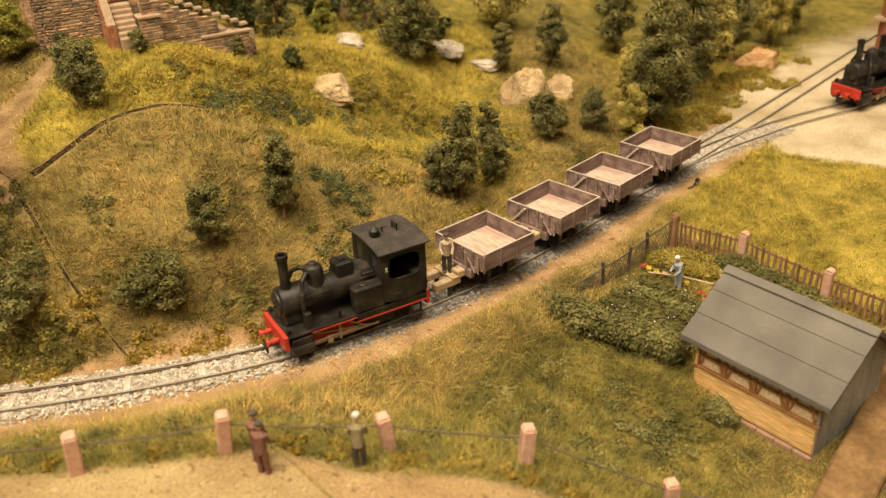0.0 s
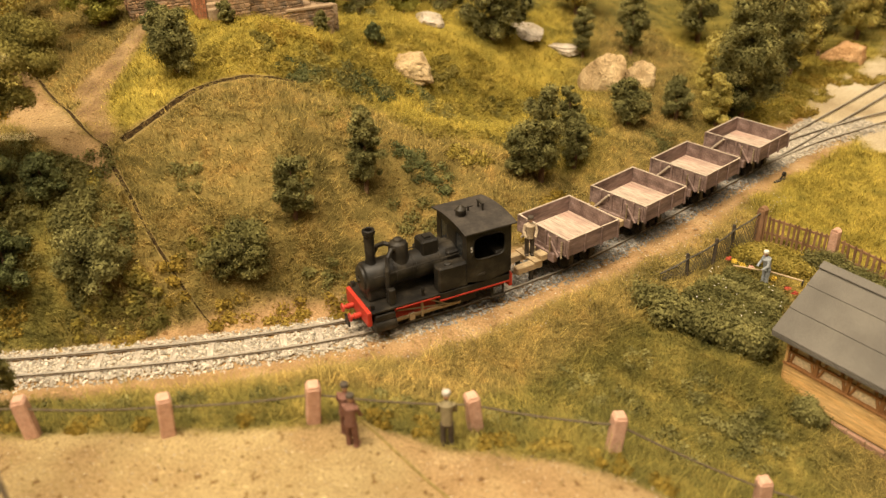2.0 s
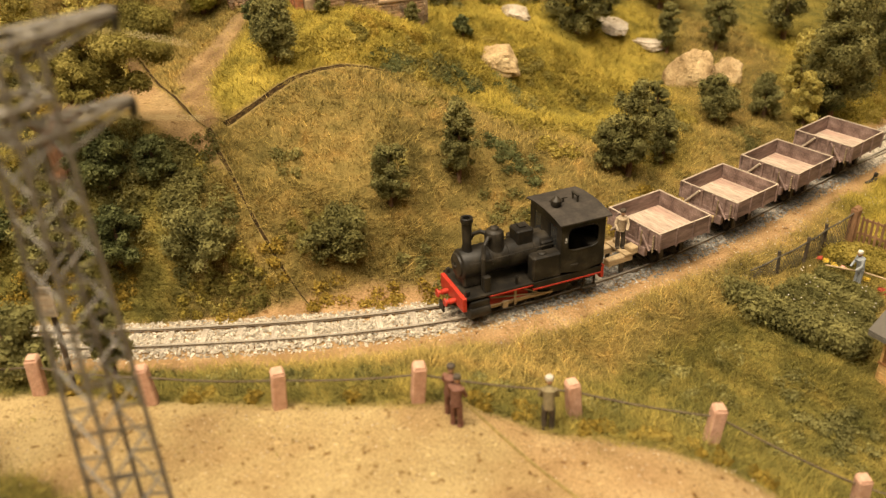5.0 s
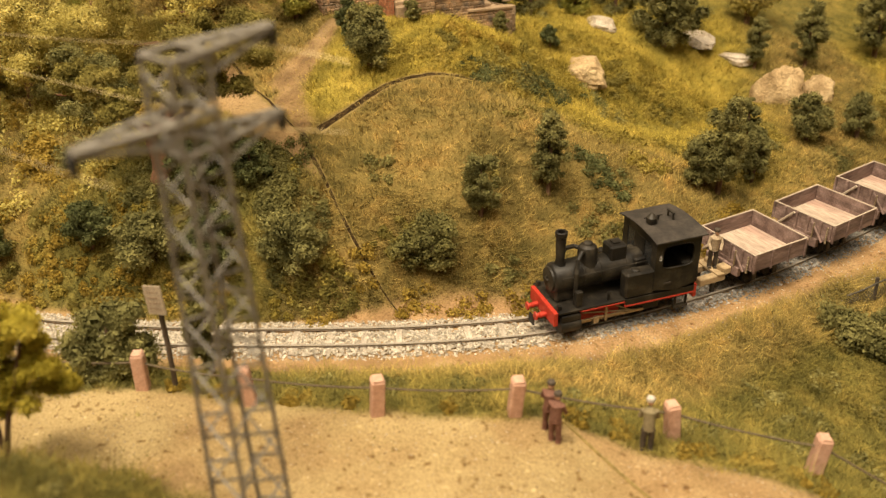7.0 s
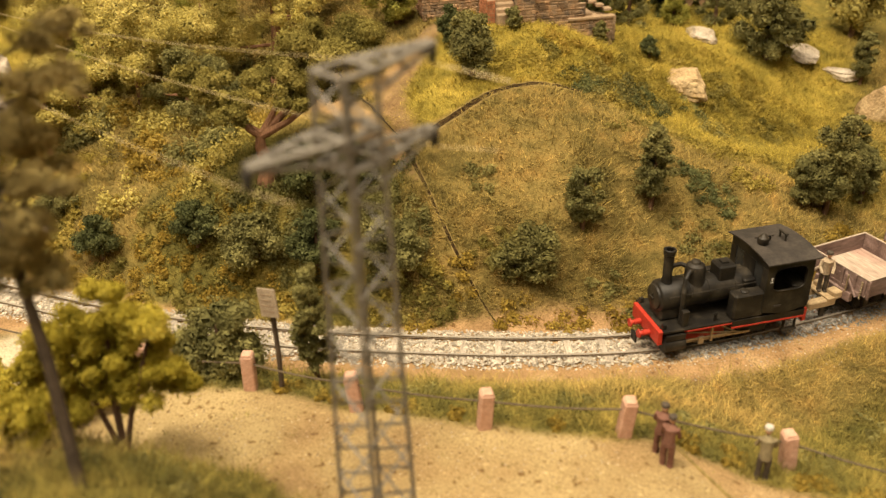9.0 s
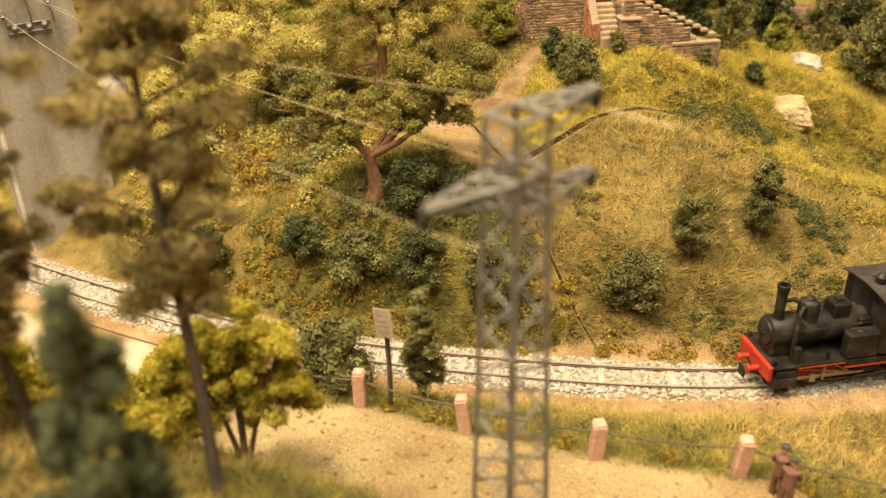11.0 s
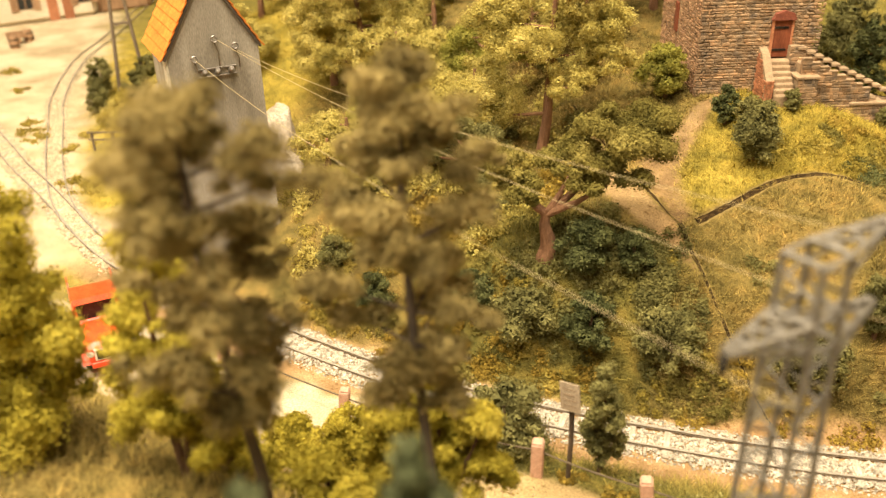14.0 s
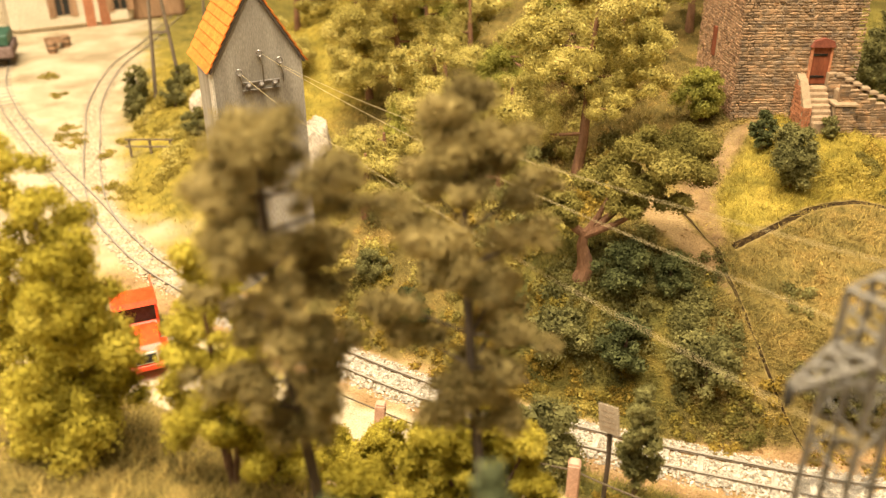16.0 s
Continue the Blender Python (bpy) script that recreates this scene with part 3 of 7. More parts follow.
def track(name, line, s0, s1, label, gap=0.0142, sunk=0.0, first=0.0):
    ob = thing(name, 0, 0, 0, label=label, category="track", kind="structure")
    n = max(8, int((s1 - s0) / 0.006))
    for side in (-1, 1):
        v, f = [], []
        prof = [(-0.00045, -0.0011), (0.00045, -0.0011), (0.00022, -0.0008), (0.00022, -0.0004), (0.00038, -0.0003), (0.00038, 0), (-0.00038, 0), (-0.00038, -0.0003), (-0.00022, -0.0004), (-0.00022, -0.0008)]
        for i in range(n + 1):
            x, y, a = spot(line, s0 + (s1 - s0) * i / n)
            for u, w in prof:
                o = side * GAUGE / 2 + u
                v.append((x - o * math.sin(a), y + o * math.cos(a), w - sunk))
        k = len(prof)
        for i in range(n):
            for j in range(k):
                f.append((i * k + j, i * k + (j + 1) % k, (i + 1) * k + (j + 1) % k, (i + 1) * k + j))
        s = Shape().add(v, f)
        s.mi = [1 if q % k in (4, 5, 6) else 0 for q in range(len(f))]
        part("rail", s, [rail_mat, rail_top], ob)
    if gap:
        for i in range(int((first - s0) / gap) if first else 0, int((s1 - s0) / gap)):
            x, y, a = spot(line, s0 + (i + 0.5) * gap)
            o = new("sleeper", sleeper_mesh)
            o.parent = ob
            o.matrix_basis = pose(x, y, -sunk - 0.0002 * (i % 3), 0, 0, math.degrees(a))
    return ob


TOTAL = along(LINE)[-1]
track("main_track", LINE, 0.0, TOTAL, "narrow gauge track with weathered steel rails on ballast", first=0.33)
track("east_siding", EAST, 0.004, along(EAST)[-1], "siding track with rails sunk into pale yard ground", gap=0.0)
track("west_siding", WEST, 0.004, along(WEST)[-1], "siding track curving away through the sandy yard", gap=0.0)


def stones(name, line, s0, s1, count, reach, size, seed, mat, label, low=-0.0030):
    """Many small broken stones along a line."""
    rng = np.random.RandomState(seed)
    S = along(line)
    q = rng.uniform(s0, s1, count)
    o = np.clip(rng.normal(0, reach * 0.52, count), -reach, reach)
    x, y = np.interp(q, S, line[:, 0]), np.interp(q, S, line[:, 1])
    dx, dy = np.interp(q + .004, S, line[:, 0]) - np.interp(q - .004, S, line[:, 0]), np.interp(q + .004, S, line[:, 1]) - np.interp(q - .004, S, line[:, 1])
    a = np.arctan2(dy, dx)
    x, y = x - o * np.sin(a), y + o * np.cos(a)
    keep = np.abs(np.abs(o) - GAUGE / 2) > 0.0006
    x, y, o = x[keep], y[keep], o[keep]
    n = len(x)
    z = low + 0.0016 * (1 - ease(np.abs(o), reach * 0.55, reach)) + rng.uniform(-0.0003, 0.0003, n) - 0.0005 * (np.abs(o) < GAUGE / 2)
    base = np.array([(1, 0, 0), (0, 1, 0), (-1, 0, 0), (0, -1, 0), (0, 0, 1), (0, 0, -1)], float)
    v = base[None] * rng.uniform(0.55, 1.35, (n, 6, 1)) * (size * rng.uniform(0.6, 1.25, (n, 1, 1)))
    v += rng.uniform(-0.25, 0.25, (n, 6, 3)) * size
    w = rng.uniform(0, 6.28, n)
    c, s_ = np.cos(w)[:, None], np.sin(w)[:, None]
    v = np.stack([v[:, :, 0] * c - v[:, :, 1] * s_, v[:, :, 0] * s_ + v[:, :, 1] * c, v[:, :, 2] * 0.8], 2)
    v += np.stack([x, y, z], 1)[:, None, :]
    tri = np.array([(0, 1, 4), (1, 2, 4), (2, 3, 4), (3, 0, 4)])
    f = (tri[None] + 6 * np.arange(n)[:, None, None]).reshape(-1, 3)
    return whole(name, fast_mesh(name, v.reshape(-1, 3), f, mat), None, label, "gravel", kind="stuff")


yard_stone = material("sandy_yard_gravel", [(0.30, 0.235, 0.15), (0.40, 0.32, 0.21), (0.50, 0.41, 0.28)], 500, island=0.3)
stones("yard_gravel", LINE, 1.05, 1.50, 12000, 0.0150, 0.0009, 14, yard_stone, "sandy gravel along the yard track")
stones("west_gravel", WEST, 0.0, 0.45, 8000, 0.0130, 0.0009, 15, yard_stone, "sandy gravel along the curving siding")
stones("siding_ballast", EAST, 0.0, 0.11, 6000, 0.0150, 0.00068, 13, ballast_mat, "pale grey broken stone between the turnout rails")
grey_stone = material("blue_grey_ballast", [(0.10, 0.094, 0.082), (0.20, 0.188, 0.165), (0.33, 0.312, 0.28)], 500, island=0.45, bump=0.3)
stones("grey_ballast", LINE, 0.40, 0.655, 16000, 0.0165, 0.00068, 12, grey_stone, "blue grey broken stone ballast beside the turnout")
stones("ballast", LINE, 0.325, 0.42, 6500, 0.0165, 0.00068, 16, ballast_mat, "pale grey broken stone ballast behind the turnout")
stones("ballast", LINE, 0.645, 1.05, 26000, 0.0165, 0.00068, 11, ballast_mat, "pale beige broken stone ballast under the track")


# ---- the train ----
glass_dark = material("dark_cab_window", [(0.02, 0.02, 0.02), (0.03, 0.03, 0.028)], 100, rough=0.15, bump=0)
white_paint = material("white_paint", [(0.72, 0.70, 0.66), (0.8, 0.78, 0.74)], 200, bump=0.05)


def wheel(parent, x, y, r, mat):
    m = pose(x, y, r, 90, 0, 0)
    s = Shape().lathe([(r * 0.25, -0.0009), (r * 0.7, -0.0009), (r * 0.72, -0.0004), (r * 0.84, -0.0004), (r * 0.86, -0.001), (r, -0.001), (r, 0.0008), (r * 1.0, 0.0009), (r * 0.25, 0.0009)], 18, m)
    return part("wheel", s, mat, parent, smooth=True)


def locomotive(name, x, y, turn, label):
    lo = thing(name, x, y, 0, turn, label, "locomotive", "steam locomotives")
    lo.matrix_basis = lo.matrix_basis @ Matrix.Scale(0.945, 4)
    part("running_board", Shape().box(-0.033, 0.032, -0.0132, 0.0132, 0.0132, 0.0142), black_iron, lo)
    part("buffer_beam", Shape().box(0.0318, 0.0338, -0.0120, 0.0120, 0.0072, 0.0138), red_paint, lo, "red buffer beam")
    part("rear_beam", Shape().box(-0.0345, -0.0328, -0.0128, 0.0128, 0.0075, 0.0138), red_paint, lo, "red rear beam")
    for side in (-1, 1):
        part("frame", Shape().box(0.0010, 0.0318, side * 0.0076 - 0.0006, side * 0.0076 + 0.0006, 0.0050, 0.0132), red_paint, lo, "red painted front side frame")
        part("rear_frame", Shape().box(-0.0328, 0.0008, side * 0.0074 - 0.0006, side * 0.0074 + 0.0006, 0.0056, 0.0132), black_iron, lo)
        part("skirt", Shape().box(-0.0326, 0.0010, side * 0.0130 - 0.0005, side * 0.0130 + 0.0005, 0.0112, 0.0142), black_iron, lo)
        part("valance", Shape().box(-0.0328, 0.0012, side * 0.0131 - 0.0005, side * 0.0131 + 0.0005, 0.0104, 0.0112).box(0.0012, 0.0216, side * 0.0131 - 0.0003, side * 0.0131 + 0.0003, 0.0127, 0.0132), red_paint, lo, "red valance strip")
        part("ash_pan", Shape().box(-0.0180, -0.0040, side * 0.0088 - 0.0008, side * 0.0088 + 0.0008, 0.0040, 0.0104), black_iron, lo)
        part("crosshead", Shape().box(0.0125, 0.0150, side * 0.0116 - 0.0006, side * 0.0116 + 0.0006, 0.0044, 0.0078), rod_mat, lo, "brass coloured crosshead")
        part("step", Shape().box(-0.031, -0.024, side * 0.0118 - 0.001, side * 0.0118 + 0.001, 0.0036, 0.0046).box(-0.0305, -0.0299, side * 0.0118 - 0.0006, side * 0.0118 + 0.0006, 0.0046, 0.0132).box(-0.0251, -0.0245, side * 0.0118 - 0.0006, side * 0.0118 + 0.0006, 0.0046, 0.0132), black_iron, lo)
        for wx in (0.0165, 0.0045, -0.0075):
            wheel(lo, wx, side * 0.0058, 0.0052, black_iron)
        m = pose(0.0262, side * 0.0105, 0.0062, 0, 90, 0)
        part("cylinder", Shape().lathe([(0.0028, -0.005), (0.0034, -0.0046), (0.0034, 0.0046), (0.0028, 0.005)], 14, m).box(0.0216, 0.0308, side * 0.0105 - 0.0026, side * 0.0105 + 0.0026, 0.0088, 0.0120), black_iron, lo, smooth=True)
        part("connecting_rod", Shape().box(-0.010, 0.0215, side * 0.0102 - 0.0004, side * 0.0102 + 0.0004, 0.0048, 0.0059).box(0.0005, 0.0215, side * 0.0114 - 0.0003, side * 0.0114 + 0.0003, 0.0066, 0.0073), rod_mat, lo, "brass coloured coupling and connecting rods")
        part("valve_gear", Shape().tube([(0.0205, side * 0.0112, 0.0108), (0.009, side * 0.0112, 0.0088), (-0.006, side * 0.0112, 0.0064)], 0.00035, 6).box(0.0084, 0.0094, side * 0.0114 - 0.0004, side * 0.0114 + 0.0004, 0.0044, 0.0118).tube([(0.006, side * 0.0112, 0.0120), (-0.0045, side * 0.0112, 0.0060)], 0.00035, 6), rod_mat, lo, "brass coloured valve gear")
        b = Shape().lathe([(0.0012, 0), (0.0013, 0.003), (0.0009, 0.0032), (0.0009, 0.0044), (0.0020, 0.0046), (0.0018, 0.0052)], 12, pose(0.0338, side * 0.0042, 0.0092, 0, 90, 0))
        part("buffer", b, red_paint, lo, "red buffer", smooth=True)
        # water tank beside the firebox
        y0, y1 = sorted((side * 0.0076, side * 0.0134))
        tank = part("side_tank", Shape().box(-0.0125, 0.0015, y0, y1, 0.0142, 0.0262, bevel=0.15), black_iron, lo)
        part("filler_lid", Shape().lathe([(0.0019, 0), (0.0020, 0.0004), (0.0016, 0.0007)], 14, pose(-0.004, (y0 + y1) / 2, 0.0262)), black_iron, tank, smooth=True)
        # cab side with its big rounded opening
        y0, y1 = sorted((side * 0.0128, side * 0.0138))
        hole, n = [], 24
        for k in range(n):
            w = 2 * math.pi * k / n
            cx, cz = abs(math.cos(w)) ** 0.5 * math.copysign(1, math.cos(w)), abs(math.sin(w)) ** 0.5 * math.copysign(1, math.sin(w))
            hole.append((-0.0222 + 0.0078 * cx, 0.0312 + 0.0056 * cz))
        rim = []
        for px_, pz in hole:
            q = max(abs(px_ + 0.0222) / 0.0108, abs(pz - 0.0312) / (0.0087 if pz > 0.0312 else 0.0170))
            rim.append((-0.0222 + (px_ + 0.0222) / q, 0.0312 + (pz - 0.0312) / q))
        v = [(a, y0, c) for a, c in hole] + [(a, y0, c) for a, c in rim] + [(a, y1, c) for a, c in hole] + [(a, y1, c) for a, c in rim]
        f = []
        for k in range(n):
            j = (k + 1) % n
            f += [(k, j, n + j, n + k), (2 * n + j, 2 * n + k, 3 * n + k, 3 * n + j), (j, k, 2 * n + k, 2 * n + j), (n + k, n + j, 3 * n + j, 3 * n + k)]
        part("cab_side", Shape().add(v, f), black_iron, lo)
        yo = side * 0.0139
        part("window_rim", Shape().tube([(a, yo, c) for a, c in hole] + [(hole[0][0], yo, hole[0][1])], 0.00028, 5), black_iron, lo)
        part("maker_plate", Shape().box(-0.0200, -0.0165, yo - 0.0001, yo + 0.0001, 0.0180, 0.0190), roof_iron, lo, "small dull maker's plate")
        part("cab_handrail", Shape().tube([(-0.0322, yo, 0.0165), (-0.0326, yo + side * 0.0006, 0.0200), (-0.0322, yo, 0.0240)], 0.00025, 5), black_iron, lo)
        rivets = Shape()
        for k in range(9):
            for zz in (0.0152, 0.0252):
                rivets.lathe([(0.00022, 0), (0.00016, 0.00012), (0.00004, 0.00016)], 6, pose(-0.0118 + k * 0.0016, side * 0.0134, zz, -90 * side, 0, 0))
        part("rivet_row", rivets, black_iron, lo)
        part("handrail", Shape().tube([(-0.0112, side * 0.0074, 0.0276), (0.012, side * 0.0074, 0.0270), (0.028, side * 0.0074, 0.0266)], 0.0003, 6), black_iron, lo)
        part("steam_pipe", Shape().tube([(0.0158, side * 0.002, 0.0342), (0.0182, side * 0.0034, 0.0352), (0.0208, side * 0.0056, 0.0335), (0.0222, side * 0.0078, 0.0285), (0.0226, side * 0.0086, 0.0142)], 0.0010, 8), black_iron, lo)
        part("pump", Shape().box(0.0205, 0.0235, side * 0.0105 - 0.0012, side * 0.0105 + 0.0012, 0.0142, 0.0215).lathe([(0.0007, 0), (0.0007, 0.003), (0.001, 0.0032), (0.0006, 0.0042)], 8, pose(0.008, side * 0.0108, 0.0142)), black_iron, lo)
    for xx in (-0.0118, -0.0326):
        s = Shape()
        s.box(xx - 0.0004, xx + 0.0004, -0.0128, 0.0128, 0.0142, 0.0265)
        s.box(xx - 0.0004, xx + 0.0004, -0.0128, 0.0128, 0.0362, 0.0400)
        for a, b in ((-0.0128, -0.0098), (-0.0042, 0.0042), (0.0098, 0.0128)):
            s.box(xx - 0.0004, xx + 0.0004, a, b, 0.0265, 0.0362)
        part("cab_end", s, black_iron, lo)
        for a, b in ((-0.0098, -0.0042), (0.0042, 0.0098)):
            part("window", Shape().box(xx - 0.00015, xx + 0.00015, a, b, 0.0265, 0.0362), glass_dark, lo, "dark cab window")
    n = 12
    prof = [(-0.0155 + 0.031 * k / n, 0.0400 + 0.0018 * (1 - ((k / n - 0.5) * 2) ** 2)) for k in range(n + 1)]
    prof += [(a, b - 0.0006) for a, b in prof[::-1]]
    roof = part("roof", Shape().prism(prof, 0.0098, 0.0348, pose(0, 0, 0, 0, 0, 90)), roof_iron, lo, "dusty black cab roof")
    part("whistle", Shape().lathe([(0.0016, 0), (0.0024, 0.0012), (0.0023, 0.0032), (0.0013, 0.0042), (0.0005, 0.0052)], 12, pose(-0.0155, 0.0012, 0.0415)), black_iron, roof, smooth=True)
    part("vent_frame", Shape().box(-0.0262, -0.0255, -0.0028, -0.0020, 0.0412, 0.0450).box(-0.0262, -0.0255, 0.0012, 0.0020, 0.0412, 0.0450).box(-0.0264, -0.0253, -0.0030, 0.0022, 0.0444, 0.0451).box(-0.0205, -0.0198, -0.0012, -0.0005, 0.0412, 0.0440), black_iron, roof)
    part("hatch", Shape().box(-0.0240, -0.0150, -0.0042, -0.0036, 0.0414, 0.0423), roof_iron, roof)
    m = pose(0, 0, 0.0236, 0, 90, 0)
    part("boiler", Shape().lathe([(0.0063, -0.0115), (0.0063, -0.004), (0.0065, -0.0039), (0.0065, -0.0029), (0.0063, -0.0028), (0.0063, 0.008), (0.0065, 0.0081), (0.0065, 0.0091), (0.0063, 0.0092), (0.0063, 0.017), (0.0066, 0.0172), (0.0066, 0.018), (0.0063, 0.0182)], 28, m), black_iron, lo, smooth=True)
    box = part("smokebox", Shape().lathe([(0.0067, 0.0182), (0.0067, 0.0296), (0.0062, 0.0303), (0.0054, 0.0306), (0.0052, 0.0314), (0.0030, 0.0318), (0.0008, 0.0319)], 28, m).box(0.0185, 0.0300, -0.0052, 0.0052, 0.0142, 0.020), black_iron, lo, smooth=True)
    part("door_handle", Shape().box(0.0318, 0.0326, -0.0016, 0.0016, 0.0236, 0.0240).box(0.0318, 0.0324, -0.0002, 0.0002, 0.0222, 0.0254), black_iron, box)
    part("chimney", Shape().lathe([(0.0032, 0.0285), (0.0023, 0.0305), (0.00195, 0.0325), (0.0022, 0.0428), (0.0026, 0.0432), (0.0027, 0.0452), (0.0023, 0.0454), (0.0016, 0.0452), (0.0015, 0.039)], 18, pose(0.0262, 0, 0)), black_iron, lo, "tall thin chimney", smooth=True)
    part("steam_dome", Shape().lathe([(0.0050, 0.0275), (0.0043, 0.0298), (0.0042, 0.0345), (0.0037, 0.0360), (0.0022, 0.0368), (0.0018, 0.0378), (0.0010, 0.0382)], 20, pose(0.0135, 0, 0)), black_iron, lo, smooth=True)
    sand = part("sand_box", Shape().box(-0.0035, 0.0045, -0.0040, 0.0040, 0.0278, 0.0352, bevel=0.1), black_iron, lo)
    part("lid", Shape().box(-0.0010, 0.0022, -0.0016, 0.0016, 0.0352, 0.0360), black_iron, sand)
    part("coupling", Shape().box(0.0338, 0.0385, -0.0011, 0.0011, 0.0050, 0.0066).box(0.0380, 0.0388, -0.0022, 0.0022, 0.0030, 0.0075), black_iron, lo)
    for side in (-1, 1):
        part("lamp_bracket", Shape().box(0.0300, 0.0318, side * 0.0105 - 0.0008, side * 0.0105 + 0.0008, 0.0142, 0.0166), black_iron, lo)
    # Added black sheet over the far opening, to make the cab look dark.
    part("cab_blackout", Shape().box(-0.0305, -0.0135, -0.0134, -0.0129, 0.0255, 0.0345), black_iron, lo)
    part("coal_bunker", Shape().box(-0.0324, -0.0262, -0.0120, 0.0120, 0.0142, 0.0262), black_iron, lo)
    part("firebox", Shape().box(-0.0118, -0.006, -0.0066, 0.0066, 0.012, 0.0290), black_iron, lo)
    # Backhead made oversized so that the cab opening looks darker.
    part("backhead", Shape().box(-0.0190, -0.0122, -0.0075, 0.0075, 0.0142, 0.0335), black_iron, lo)
    for side in (-1, 1):
        c = bpy.data.curves.new("number", "FONT")
        c.body, c.size, c.extrude, c.align_x = "5", 0.0030, 0.00006, "CENTER"
        c.materials.append(white_paint)
        o = new("number", c)
        o.parent = lo
        o.matrix_basis = pose(-0.0138, side * 0.0139, 0.0305, 90, 0, 0 if side < 0 else 180)
        tagged(o, "small white figure five")
    return lo


def wagon(name, x, y, turn, label):
    w = thing(name, x, y, 0, turn, label, "wagon", "open goods wagons")
    L, B, z0, z1 = 0.0156, 0.0158, 0.0128, 0.0208
    for k in range(11):
        a = -L + 2 * L * k / 11
        part("floor_plank", Shape().box(a + 0.00005, a + 2 * L / 11 - 0.00005, -B + 0.0008, B - 0.0008, z0, z0 + 0.0008, bevel=0.08), wagon_floor, w)
    for side in (-1, 1):
        for k in range(3):
            h = (z1 - z0) / 3
            y0, y1 = sorted((side * B, side * (B - 0.0007)))
            part("side_plank", Shape().box(-L, L, y0, y1, z0 + k * h, z0 + (k + 1) * h - 0.00008, bevel=0.08), wagon_side, w)
            x0, x1 = sorted((side * L, side * (L - 0.0007)))
            part("end_plank", Shape().box(x0, x1, -B + 0.001, B - 0.001, z0 + k * h, z0 + (k + 1) * h - 0.00008, bevel=0.08), wagon_side, w)
        y0, y1 = sorted((side * (B + 0.0001), side * (B - 0.0006)))
        part("rim", Shape().box(-L - 0.0002, L + 0.0002, y0, y1, z1, z1 + 0.0003), rim_mat, w, "pale worn top rim")
        x0, x1 = sorted((side * (L + 0.0001), side * (L - 0.0006)))
        part("rim", Shape().box(x0, x1, -B, B, z1 + 0.0001, z1 + 0.0004), rim_mat, w, "pale worn top rim")
        for xx in (-L + 0.0006, -0.005, 0.005, L - 0.0006):
            y0, y1 = sorted((side * B, side * (B + 0.0006)))
            part("stanchion", Shape().box(xx - 0.0005, xx + 0.0005, y0, y1, z0 - 0.0006, z1 - 0.0002), wagon_side, w)
        for yy in (-0.0095, -0.003, 0.003, 0.0095):
            x0, x1 = sorted((side * L, side * (L + 0.0008)))
            part("end_post", Shape().box(x0, x1, yy - 0.0006, yy + 0.0006, z0 - 0.0008, z1), wagon_side, w)
        xo = side * (L + 0.0012)
        part("brace", Shape().tube([(xo, 0.0118, z0 - 0.0012), (xo, 0.0050, z1 - 0.0006)], 0.0005, 6), wagon_side, w, "worn wooden diagonal brace")
        part("end_sill", Shape().box(min(side * L, side * (L + 0.0004)), max(side * L, side * (L + 0.0004)), -0.0125, 0.0125, z0 - 0.0010, z0 + 0.0008), wagon_side, w)
        part("brace", Shape().tube([(xo, -0.0118, z0 - 0.0012), (xo, -0.0040, z1 - 0.0004)], 0.0006, 6), rim_mat, w, "pale wooden diagonal brace")
        part("lever", Shape().tube([(xo, 0.0065, z0 - 0.003), (xo + side * 0.0004, 0.0070, z1 - 0.001)], 0.0004, 6), rod_mat, w)
        chain = Shape()
        for k in range(7):
            chain.lathe([(0.0002, -0.0006), (0.00045, -0.0003), (0.00045, 0.0003), (0.0002, 0.0006)], 6, pose(side * (L + 0.001), 0.0135, z1 - 0.0015 - k * 0.0012, 0, 0, 40 * k))
        part("chain", chain, rod_mat, w)
        b0, b1 = sorted((side * 0.0150, side * 0.0172))
        part("headstock", Shape().box(b0, b1, -0.0095, 0.0095, 0.0078, 0.0120), wagon_side, w)
        b0, b1 = sorted((side * 0.0172, side * 0.0215))
        part("buffer_block", Shape().box(b0, b1, -0.0062, -0.0012, 0.0082, 0.0116), raw_wood, w, "raw pale wooden buffer block")
        part("buffer_block", Shape().box(b0, b1, 0.0012, 0.0062, 0.0082, 0.0116), raw_wood, w, "raw pale wooden buffer block")
        part("coupling", Shape().tube([(side * 0.0172, 0, 0.0078), (side * 0.0226, 0, 0.0072)], 0.0005, 6), black_iron, w)
        part("sole_bar", Shape().box(-0.0152, 0.0152, side * 0.0068 - 0.0008, side * 0.0068 + 0.0008, 0.0088, 0.0126), black_iron, w)
        for xx in (-0.0062, 0.0062):
            wheel(w, xx, side * 0.0058, 0.0042, black_iron)
            part("axle_box", Shape().box(xx - 0.0013, xx + 0.0013, side * 0.0085 - 0.0010, side * 0.0085 + 0.0010, 0.0028, 0.0090), black_iron, w)
    for xx in (-0.0062, 0.0062):
        part("axle", Shape().tube([(xx, -0.0058, 0.0042), (xx, 0.0058, 0.0042)], 0.0007, 8), black_iron, w)
    return w


